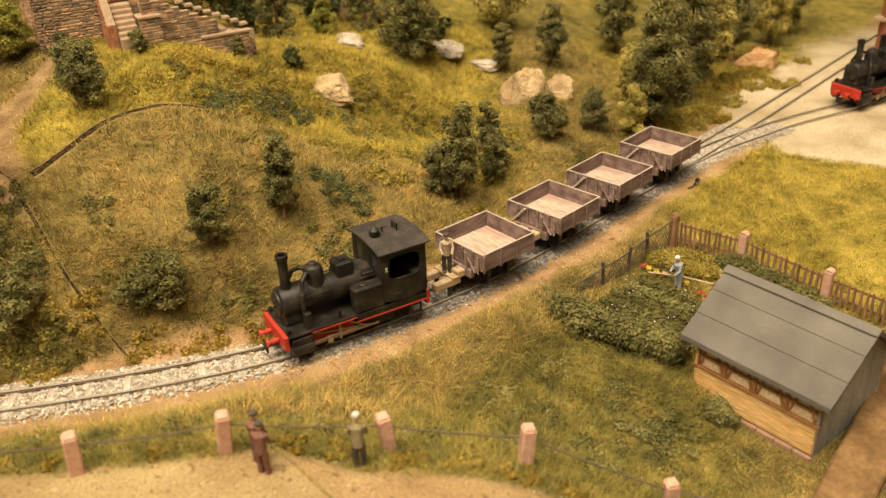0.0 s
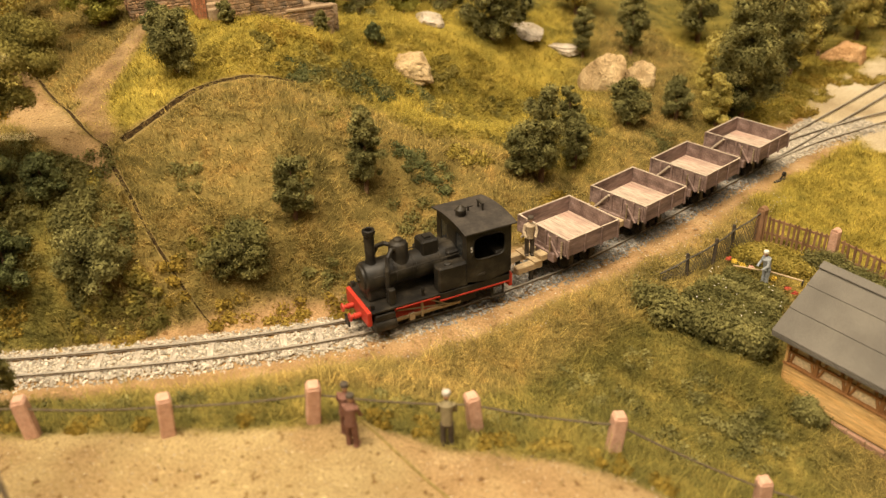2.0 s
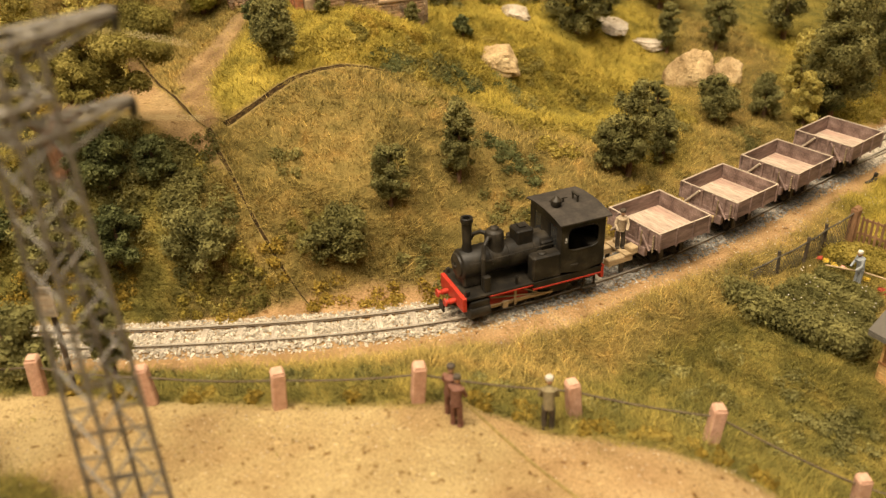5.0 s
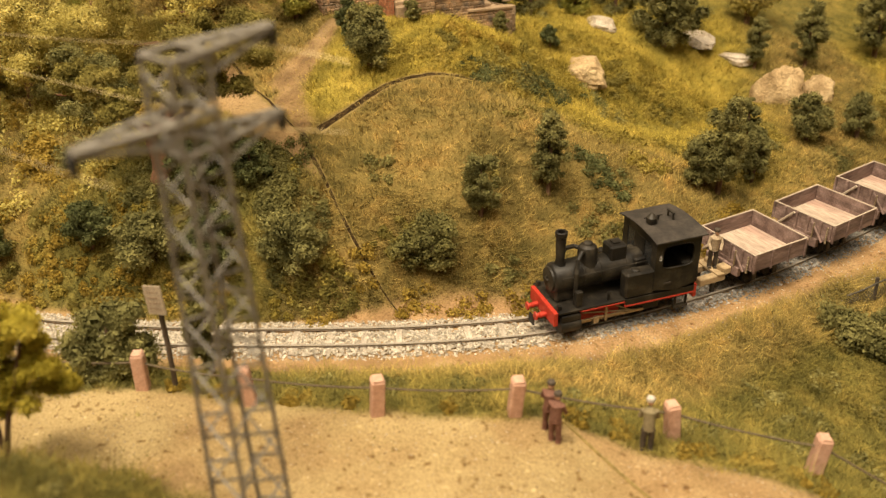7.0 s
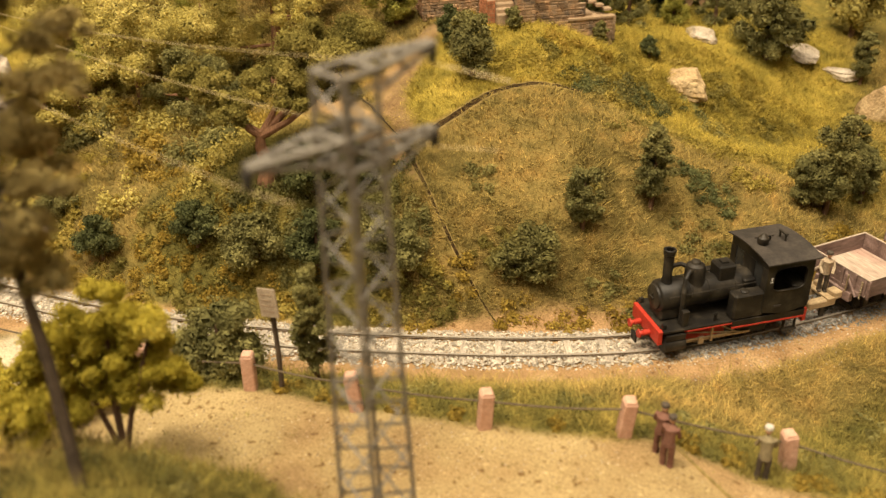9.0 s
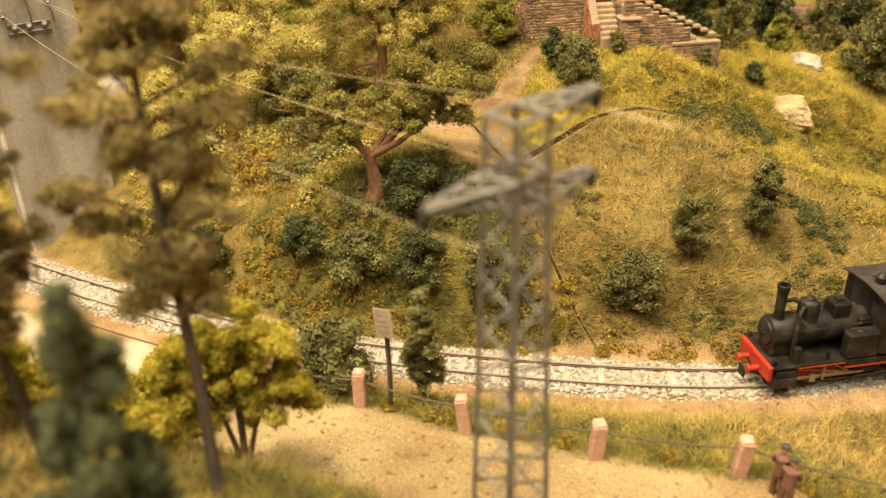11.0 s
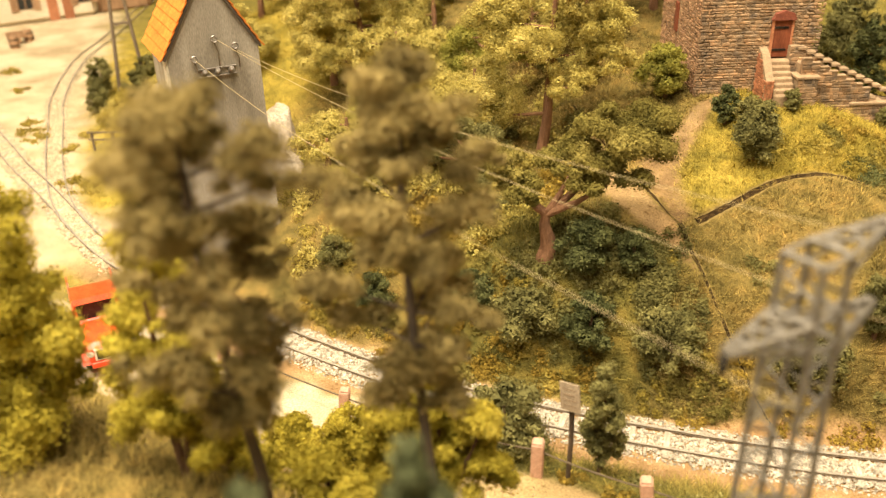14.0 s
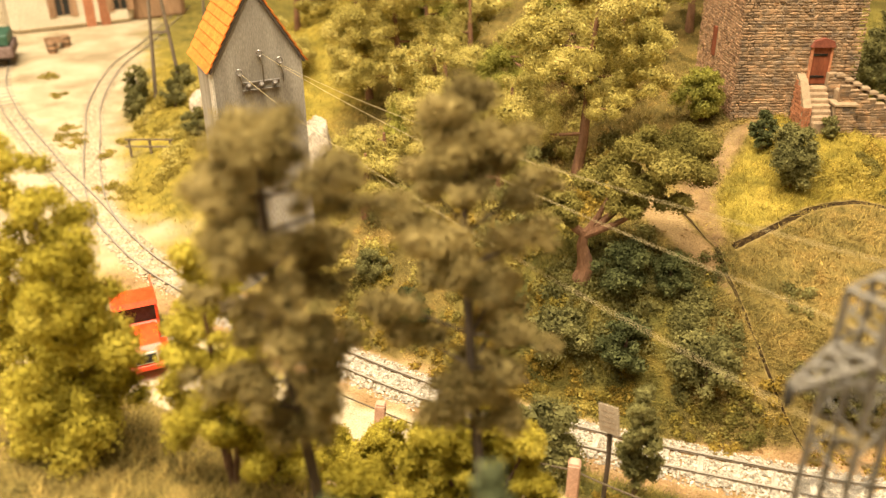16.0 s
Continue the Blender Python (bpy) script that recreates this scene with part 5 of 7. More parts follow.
for k in range(12):
    x0 = 0.0690 + k * 0.0062
    z = 0.0300 - k * 0.0031
    part("coping_stone", Shape().box(x0, x0 + 0.0064, -0.0062, 0.0004, z - 0.0016, z + 0.0002), coping, stair)
    part("stair_step", Shape().box(x0, x0 + 0.0064, -0.0150, -0.0060, z - 0.0180, z - 0.0085), coping, stair)
    if k < 8:
        st = Shape()
        st.box(x0 - 0.0004, x0 + 0.0062, -0.0176, -0.0146, -0.030, z - 0.0050)
        part("cheek_block", st, stone_joined, stair)
        part("coping_stone", Shape().box(x0 - 0.0004, x0 + 0.0062, -0.0178, -0.0144, z - 0.0050, z - 0.0042), coping, stair)
stone_face(lambda u, o, z: (0.0686 + u, -0.0176 - o, z), 0.0496, -0.0080, 0.0250, [(0.0062 * k, 0.0062 * (k + 1), 0.0238 - 0.0031 * k, 1) for k in range(8)], lower, 0, 0.0040, 0.0024)
if rest.v:
    part("rest_of_masonry", rest, stone_joined, stair)["kind"] = "stuff"
foot = Matrix.Translation((0.0570, 0, 0.0220))
stair.matrix_basis = stair.matrix_basis @ Matrix.Translation((-0.0053 + 0.0053 * 0.2, 0, 0.0040)) @ foot @ Matrix.Scale(0.80, 4) @ foot.inverted()


# ---- half-timbered garden hut ----
felt = material("grey_roofing_felt", [(0.105, 0.095, 0.080), (0.135, 0.122, 0.102), (0.16, 0.146, 0.122)], 45, fine=4500, bump=0.12)
timber = material("stained_timber", [(0.28, 0.13, 0.045), (0.38, 0.19, 0.07)], 300, stretch=(1, 1, 0.3), bump=0.3)
boards = material("fresh_yellow_boards", [(0.58, 0.34, 0.12), (0.68, 0.43, 0.17), (0.74, 0.50, 0.23)], 150, fine=1200, stretch=(0.15, 1, 1), vary=0.1, bump=0.3)
infill = material("cream_infill", [(0.66, 0.52, 0.32), (0.76, 0.62, 0.40)], 200)
gable = material("grey_green_gable_boards", [(0.22, 0.20, 0.16), (0.30, 0.28, 0.23)], 300, stretch=(1, 1, 0.2))
HX, HY, HZ = .1146, .2523, -.0225
HT = math.degrees(math.atan2(-.7691, .6392))
hut = thing("garden_hut", HX, HY, HZ, HT, "small half-timbered garden hut with a grey felt roof", "hut")
HL, HD = 0.0525, 0.044
EV, RG = 0.0312, 0.0478   # eaves and ridge above the ground
plinth_mat = material("reddish_plinth_stone", [(0.26, 0.15, 0.10), (0.36, 0.22, 0.15)], 400, vary=0.2)
part("plinth", Shape().box(0, HL, 0, HD, -0.006, 0.0022), mortar, hut)
for k in range(7):
    part("plinth_stone", Shape().box(k * HL / 7 + 0.0002, (k + 1) * HL / 7 - 0.0002, -0.0012, 0.0004, -0.004, 0.0020), plinth_mat, hut)
part("floor", Shape().box(0.0006, HL - 0.0006, 0.0006, HD - 0.0006, 0.0022, 0.0030), boards, hut)
for k in range(7):
    z = 0.0030 + k * 0.0017
    part("front_board", Shape().box(0.0, HL, 0.0, 0.0010, z, z + 0.00155), boards, hut, "" if k else "fresh yellow parapet board")
part("parapet_rail", Shape().box(-0.0004, HL + 0.0004, -0.0004, 0.0014, 0.0149, 0.0160), timber, hut)
for u in (0.0008, 0.0130, 0.0258, 0.0390, HL - 0.0008):
    part("timber_post", Shape().box(u - 0.0008, u + 0.0008, 0.0001, 0.0017, 0.0160, EV), timber, hut)
for a, b in ((0.0022, 0.0052), (0.0118, 0.0072), (0.0142, 0.0190), (0.0246, 0.0205), (0.0270, 0.0315), (0.0378, 0.0335), (0.0402, 0.0450), (HL - 0.0022, HL - 0.0068)):
    part("timber_brace", Shape().tube([(a, 0.0009, 0.0165), (b, 0.0009, EV - 0.0012)], 0.0006, 6), timber, hut)
part("front_plate", Shape().box(-0.001, HL + 0.001, 0.0, 0.0017, EV - 0.0014, EV), timber, hut)
part("infill_panel", Shape().box(0.0008, HL - 0.0008, 0.0012, 0.0016, 0.0160, EV - 0.0012), infill, hut, "cream plaster infill between the timbers")
part("mid_rail", Shape().box(0.0, HL, 0.0002, 0.0014, 0.0205, 0.0214), timber, hut)
part("back_wall", Shape().box(0, HL, HD - 0.0012, HD, 0.0030, EV), infill, hut, "cream back wall")
for u in (0.012, 0.030):
    part("bench", Shape().box(u, u + 0.012, HD - 0.012, HD - 0.004, 0.0100, 0.0112), boards, hut)
for u, d in ((0.0, 1), (HL, -1)):
    x0, x1 = sorted((u, u + d * 0.0010))
    part("gable_wall", Shape().prism([(0, 0.0030), (HD, 0.0030), (HD, EV), (HD / 2, RG - 0.0012), (0, EV)], -x1, -x0, pose(0, 0, 0, 0, 0, 90)), gable if u else boards, hut)
for side in (-1, 1):
    y0 = HD / 2 + side * (HD / 2 + 0.0048)
    z0 = EV - 0.0048 * (RG - EV) / (HD / 2)
    ends = [(-0.0045, HD / 2, RG), (HL + 0.0045, HD / 2, RG), (HL + 0.0045, y0, z0), (-0.0045, y0, z0)]
    roof = part("roof_slope", Shape().add(ends + [(a, b, c + 0.0014) for a, b, c in ends], [(0, 1, 2, 3), (7, 6, 5, 4), (4, 5, 1, 0), (5, 6, 2, 1), (6, 7, 3, 2), (7, 4, 0, 3)]), felt, hut, "grey roofing felt")
    for k in range(3):
        t0, t1 = k / 3 - 0.01, (k + 1) / 3
        p = [(xx, HD / 2 + (y0 - HD / 2) * t, RG + (z0 - RG) * t + 0.0015 + h) for t, h in ((max(t0, 0), 0.0), (t1, 0.0004)) for xx in (-0.0047, HL + 0.0047)]
        q = [(a, b, c + 0.0003) for a, b, c in p]
        part("felt_strip", Shape().add(p + q, [(0, 2, 3, 1), (4, 5, 7, 6), (0, 1, 5, 4), (2, 6, 7, 3), (0, 4, 6, 2), (1, 3, 7, 5)]), felt, roof)
part("ridge_cap", Shape().prism([(-0.0030, RG + 0.0008), (0, RG + 0.0026), (0.0030, RG + 0.0008)], -HL - 0.0048, 0.0048, pose(0, HD / 2, 0, 0, 0, 90)), felt, hut)

# ---- wooden edge beam of the layout, beside the hut ----
beam_wood = material("brown_planed_beam", [(0.10, 0.055, 0.02), (0.15, 0.085, 0.032), (0.20, 0.118, 0.047)], 60, fine=500, stretch=(1, 1, 0.12), bump=0.3)
bm_ = thing("wooden_beam", .1395, .1888, -0.0210, 52.5, "long square brown wooden beam at the layout's edge", "beam")
part("shaft", Shape().box(-0.080, 0.160, -0.017, 0.0, -0.004, 0.0085, bevel=0.06), beam_wood, bm_)
# Dark sheet painted in for the shaded drop past the layout's edge.
part("dark_drop", Shape().box(-0.080, 0.160, -0.060, -0.0172, -0.004, 0.004, bevel=0.06), cloth_dark, bm_, "dark sheet standing in for the shaded drop beyond the beam")

# ---- garden: picket fence, wire net, hedge, beds ----
picket = material("brown_stained_pickets", [(0.16, 0.085, 0.04), (0.24, 0.135, 0.07)], 300, stretch=(1, 1, 0.2), vary=0.2)
GP = [(.127, .3475), (.156, .3320), (.185, .3025), (.2115, .2750), (.238, .247)]
garden_fence = thing("picket_fence", 0, 0, 0, label="brown picket fence with square reddish posts round the garden", category="fence")
for k, (x, y) in enumerate(GP):
    z = ground_z(x, y)
    a = math.degrees(math.atan2(-.0275, .028))
    s = Shape().box(-0.0019, 0.0019, -0.0019, 0.0019, -0.003, 0.0165, pose(x, y, z, 0, 0, a), bevel=0.1)
    s.prism([(-0.0019, 0.0165), (0.0019, 0.0165), (0.0008, 0.0176), (-0.0008, 0.0176)], -0.0017, 0.0017, pose(x, y, z, 0, 0, a))
    part("post", s, post_mat if k else picket, garden_fence)
for (ax, ay), (bx, by) in zip(GP[:-1], GP[1:]):
    za, zb = ground_z(ax, ay), ground_z(bx, by)
    ang = math.degrees(math.atan2(by - ay, bx - ax))
    ln = math.hypot(bx - ax, by - ay)
    for h in (0.0042, 0.0115):
        part("rail", Shape().box(0.002, ln - 0.002, 0.0002, 0.0009, h, h + 0.0011, pose(ax, ay, za, 0, -math.degrees(math.atan2(zb - za, ln)), ang)), picket, garden_fence)
    n = 14
    for i in range(n):
        t = (i + 0.7) / (n + 0.4)
        x, y, z = ax + (bx - ax) * t, ay + (by - ay) * t, za + (zb - za) * t
        m = pose(x, y, z, random.Random(i).uniform(-2, 2), random.Random(i * 7).uniform(-3, 3), ang)
        part("picket", Shape().prism([(-0.00055, 0.0008), (0.00055, 0.0008), (0.00055, 0.0130), (0, 0.0140), (-0.00055, 0.0130)], -0.0005, 0.0001, m), picket, garden_fence)

net_mat = material("rusty_wire_net", [(0.05, 0.045, 0.035), (0.10, 0.085, 0.06)], 500, rough=0.6)
net = thing("wire_net_fence", 0, 0, 0, label="sagging dark wire netting on leaning posts", category="fence")
NP = [(.127, .3475, 0.0150), (.1120, .3350, 0.0125), (.1010, .3235, 0.0115), (.0880, .3140, 0.0090), (.0747, .3065, 0.0045)]
for k in range(len(NP) - 1):
    (ax, ay, ah), (bx, by, bh) = NP[k], NP[k + 1]
    za, zb = ground_z(ax, ay), ground_z(bx, by)
    if k:
        part("stake", Shape().tube([(ax, ay, za - 0.002), (ax + 0.0006 * (-1) ** k, ay + 0.0005, za + ah + 0.0022)], 0.0008, 6), cloth_dark, net)
    s = Shape()
    n, rows = 11, 9
    for i in range(n + 1):
        for d in (-1, 1):
            pts = []
            for j in range(rows + 1):
                t = (i + d * j * 0.5) / n
                if 0 <= t <= 1:
                    q = j / rows
                    pts.append((ax + (bx - ax) * t, ay + (by - ay) * t + 0.0006 * math.sin(9 * t + k), za + (zb - za) * t + (ah + (bh - ah) * t) * q))
            if len(pts) > 1:
                s.tube(pts, 0.00014, 3, caps=False)
    part("mesh_panel", s, net_mat, net)
    part("top_wire", Shape().tube([(ax, ay, za + ah), ((ax + bx) / 2, (ay + by) / 2, (za + zb + ah + bh) / 2 - 0.0006), (bx, by, zb + bh)], 0.0004, 5), net_mat, net)

figure(.1221, .3128, ground_z(.1221, .3128), 200, cloth_blue, cloth_blue, cloth_white, "painted doll of a gardener with a white head scarf", tall=0.0180, bend=0.0012)
soil_mat = material("garden_soil", [(0.10, 0.06, 0.03), (0.17, 0.11, 0.06)], 400, bump=0.8)
rake = thing("garden_hoe", .113, .318, ground_z(.113, .318) + 0.0035, -25, "long yellow wooden hoe handle lying over the bed", "tool")
part("handle", Shape().tube([(-0.004, 0, 0.0008), (0.012, 0, 0.0018), (0.026, 0, 0.0008)], 0.0004, 6), raw_wood, rake)
part("blade", Shape().box(0.0255, 0.0262, -0.0014, 0.0014, -0.0012, 0.0010), black_iron, rake)

# ---- rocks ----
rock_mat = material("pale_sandstone", [(0.30, 0.205, 0.10), (0.42, 0.30, 0.155), (0.50, 0.375, 0.205)], 90, fine=700, bump=0.9, depth=0.0012)
orange_rock = material("orange_sandstone", [(0.36, 0.20, 0.085), (0.46, 0.27, 0.125), (0.54, 0.34, 0.17)], 90, fine=700, bump=0.9, depth=0.0012)
white_rock = material("pale_limestone", [(0.29, 0.235, 0.165), (0.41, 0.345, 0.26), (0.52, 0.45, 0.36)], 90, fine=700, bump=0.9, depth=0.0012)


def boulder(x, y, rx, ry, rz, seed, mat, label):
    """A lump with broken faces, sunk into the ground."""
    rng = np.random.RandomState(seed)
    b = bmesh.new()
    bmesh.ops.create_icosphere(b, subdivisions=4, radius=1)
    cuts = rng.normal(size=(16, 3))
    cuts /= np.linalg.norm(cuts, axis=1)[:, None]
    depth = rng.uniform(0.55, 0.9, 16)
    for v in b.verts:
        p = np.array(v.co)
        for c, d in zip(cuts, depth):
            o = p @ c - d
            if o > 0:
                p = p - c * o * 0.85
        p *= 1 + 0.14 * noise.noise(Vector(p * 2.0) + Vector((seed, 0, 0))) + 0.022 * math.sin(p[2] * 11 + 3 * noise.noise(Vector(p * 2.0))) + 0.06 * noise.noise(Vector(p * 6.0)) + 0.04 * noise.noise(Vector(p * 15.0))
        v.co = (p[0] * rx, p[1] * ry, p[2] * rz)
    me = bpy.data.meshes.new("boulder")
    b.to_mesh(me)
    b.free()
    me.materials.append(mat)
    ob = tagged(new("boulder", me), label, "rock", "rocks in the grass")
    ob.matrix_basis = pose(x, y, ground_z(x, y) + rz * 0.02, 0, 0, -35 + rng.uniform(-25, 25))
    return ob


boulder(-0.053, 0.476, 0.0225, 0.0125, 0.0125, 1, rock_mat, "pale sandstone rock breaking out of the slope")
boulder(0.0655, 0.517, 0.0175, 0.0125, 0.03, 2, rock_mat, "pale sandstone boulder with broken faces")
boulder(0.09, 0.521, 0.013, 0.01, 0.015, 3, rock_mat, "flat pale sandstone boulder beside another")
boulder(0.015, 0.572, 0.023, 0.011, 0.0055, 4, white_rock, "low whitish rock slab in the grass")
boulder(0.042, 0.564, 0.02, 0.01, 0.005, 5, white_rock, "whitish rock slab under the trees")
boulder(-0.047, 0.539, 0.016, 0.009, 0.0055, 6, white_rock, "low whitish stone in the grass")
boulder(.2500, .6150, .0170, .0120, .0150, 7, orange_rock, "orange sandstone rock under the trees")
boulder(-.4371, .3540, .0210, .0150, .0440, 8, white_rock, "rugged white limestone rock behind the transformer house")
boulder(-.4150, .336, .0140, .0120, .0150, 9, white_rock, "white limestone rock at the foot of the slope")

# ---- things in the far yard ----
pale_wall = material("pale_station_plaster", [(0.56, 0.48, 0.35), (0.66, 0.58, 0.44)], 40, fine=500, bump=0.3)
brown_wood = material("brown_shed_boards", [(0.24, 0.14, 0.075), (0.34, 0.21, 0.12)], 60, stretch=(1, 1, 0.2), bump=0.3)
station = thing("station_house", -1.085, .640, 0.0, 62, "pale plastered station house with brown doors", "building")
part("wall", Shape().box(-0.05, 0.10, 0.0, 0.08, -0.006, 0.07), pale_wall, station)
part("shed_wing", Shape().box(0.10, 0.17, 0.006, 0.07, -0.006, 0.05), brown_wood, station, "brown boarded wing")
part("roof", Shape().prism([(-0.008, 0.068), (0.088, 0.068), (0.04, 0.105)], -0.108, 0.056, pose(0, 0, 0, 0, 0, 90)), felt, station)
for x in (0.005, 0.075):
    w = part("window", Shape().box(x, x + 0.016, -0.0008, 0.001, 0.016, 0.042), glass_dark, station, "dark window")
    part("window_frame", Shape().box(x - 0.0015, x, -0.0014, 0.001, 0.014, 0.044).box(x + 0.016, x + 0.0175, -0.0014, 0.001, 0.014, 0.044).box(x + 0.0074, x + 0.0086, -0.0014, 0.001, 0.016, 0.042), brown_wood, w)
    part("shutter", Shape().box(x - 0.0090, x - 0.0018, -0.0016, 0.0004, 0.014, 0.044).box(x + 0.018, x + 0.025, -0.0016, 0.0004, 0.014, 0.044), brown_wood, w)
for x in (0.038, 0.056):
    part("door", Shape().box(x, x + 0.012, -0.0012, 0.001, -0.002, 0.036), brick_red, station, "red brown door")
for k, (x, y) in enumerate(((-1.000, .590), (-.985, .560))):
    b = thing("barrel", x, y, ground_z(x, y) - 0.0005, 0, "dark wooden barrel standing in the yard", "barrel", "barrels")
    part("body", Shape().lathe([(0.0045, 0), (0.0056, 0.005), (0.0056, 0.009), (0.0046, 0.014)], 14), brown_wood, b, smooth=True)
    for z in (0.004, 0.010):
        part("hoop", Shape().lathe([(0.0057, z), (0.0058, z + 0.0008), (0.0057, z + 0.0012)], 14), black_iron, b)
cart = thing("hand_cart", -1.005, .578, ground_z(-1.005, .578), 60, "small brown wooden cart with boards", "cart")
part("bed", Shape().box(-0.010, 0.010, -0.006, 0.006, 0.006, 0.008), brown_wood, cart)
for sx_ in (-1, 1):
    part("wheel", Shape().lathe([(0.0036, -0.0006), (0.0042, -0.0006), (0.0042, 0.0006), (0.0036, 0.0006)], 14, pose(0, sx_ * 0.007, 0.0042, 90, 0, 0)).box(-0.0004, 0.0004, sx_ * 0.007 - 0.0004, sx_ * 0.007 + 0.0004, 0.0004, 0.008), brown_wood, cart)
    part("side_board", Shape().box(-0.010, 0.010, sx_ * 0.006 - 0.0004, sx_ * 0.006 + 0.0004, 0.008, 0.012), brown_wood, cart)
green_paint = material("dark_green_paint", [(0.03, 0.08, 0.05), (0.05, 0.12, 0.08)], 200, rough=0.5)
x, y, a = spot(LINE, 1.690)
gw = thing("green_goods_wagon", x, y, 0, math.degrees(a), "dark green and grey goods wagon in the yard", "wagon")
part("body", Shape().box(-0.030, 0.030, -0.014, 0.014, 0.008, 0.020), wagon_side, gw)
part("load", Shape().box(-0.026, 0.026, -0.011, 0.011, 0.020, 0.032), green_paint, gw, "dark green tarpaulin load")
for wx in (-0.018, 0.018):
    for side in (-1, 1):
        wheel(gw, wx, side * 0.0058, 0.0048, black_iron)
    part("axle_frame", Shape().box(wx - 0.003, wx + 0.003, -0.009, 0.009, 0.004, 0.008), black_iron, gw)
pole_mat = material("grey_wooden_pole", [(0.13, 0.10, 0.07), (0.20, 0.155, 0.11)], 300, stretch=(1, 1, 0.2))
for k, (x, y, t) in enumerate(((-.700, .470, 55), (-.93, .76, 50))):
    z = ground_z(x, y)
    p = thing("double_pole", x, y, z, t, "A-shaped double wooden telegraph pole at the yard's edge", "pole", "telegraph poles")
    part("pole", Shape().tube([(-0.012, 0, -0.004), (-0.0025, 0, 0.12)], [0.0018, 0.0013], 8), pole_mat, p)
    part("pole", Shape().tube([(0.012, 0, -0.004), (0.0025, 0, 0.12)], [0.0018, 0.0013], 8), pole_mat, p)
    part("cross_bar", Shape().box(-0.0085, 0.0085, -0.0008, 0.0008, 0.055, 0.0572), pole_mat, p)
    part("cross_bar", Shape().box(-0.014, 0.014, -0.0008, 0.0008, 0.112, 0.1142), pole_mat, p)
hand = thing("yard_railing", -.6150, .3700, ground_z(-.6150, .3700), 28, "low grey wooden railing beside the track", "railing")
for u in (-0.016, 0.0, 0.016):
    part("post", Shape().box(u - 0.0008, u + 0.0008, -0.0008, 0.0008, -0.003, 0.0120), pole_mat, hand)
for z in (0.0055, 0.0112):
    part("rail", Shape().box(-0.019, 0.019, -0.0013, -0.0006, z, z + 0.0012), pole_mat, hand)

# ---- red lorry ----
lorry_red = material("bright_red_plastic", [(0.66, 0.055, 0.012), (0.74, 0.085, 0.02)], 200, rough=0.35, bump=0.03, spec=0.5)
rubber = material("black_rubber", [(0.015, 0.014, 0.013), (0.03, 0.028, 0.025)], 400, rough=0.8)
tx, ty = -.410, .177
lorry = thing("red_lorry", tx, ty, ground_z(tx, ty) + 0.0003, -35, "bright red toy lorry parked on the sandy road", "lorry")
part("chassis", Shape().box(-0.030, 0.028, -0.0075, 0.0075, 0.0055, 0.0085), lorry_red, lorry)
part("bonnet", Shape().prism([(0.006, 0.0085), (0.027, 0.0085), (0.027, 0.0150), (0.024, 0.0172), (0.006, 0.0185)], -0.0078, 0.0078), lorry_red, lorry)
part("radiator", Shape().box(0.0268, 0.0276, -0.0055, 0.0055, 0.0092, 0.0150), cloth_white, lorry, "pale radiator frame")
part("radiator_grille", Shape().box(0.0272, 0.0280, -0.0045, 0.0045, 0.0100, 0.0142), rubber, lorry)
cabp = part("cab", Shape().box(-0.0085, 0.0062, -0.0098, 0.0098, 0.0085, 0.0190).box(-0.0085, -0.0065, -0.0098, 0.0098, 0.0190, 0.0280).box(0.0035, 0.0050, -0.0098, -0.0086, 0.0190, 0.0280).box(0.0035, 0.0050, 0.0086, 0.0098, 0.0190, 0.0280).prism([(-0.0095, 0.0280), (0.0065, 0.0280), (0.0050, 0.0302), (-0.0080, 0.0305)], -0.0102, 0.0102), lorry_red, lorry)
part("windscreen", Shape().box(0.0038, 0.0044, -0.0086, 0.0086, 0.0190, 0.0280), glass_dark, cabp, "dark windscreen")
part("steering_wheel", Shape().lathe([(0.0016, -0.0002), (0.0021, 0), (0.0016, 0.0002)], 14, pose(0.0010, 0.004, 0.0210, 0, 60, 0)), cloth_white, cabp)
part("badge", Shape().box(0.0060, 0.0065, -0.0022, 0.0022, 0.0150, 0.0178), cloth_white, cabp, "white diamond badge")
part("load_bed", Shape().box(-0.033, -0.0095, -0.0108, 0.0108, 0.0090, 0.0108), lorry_red, lorry)
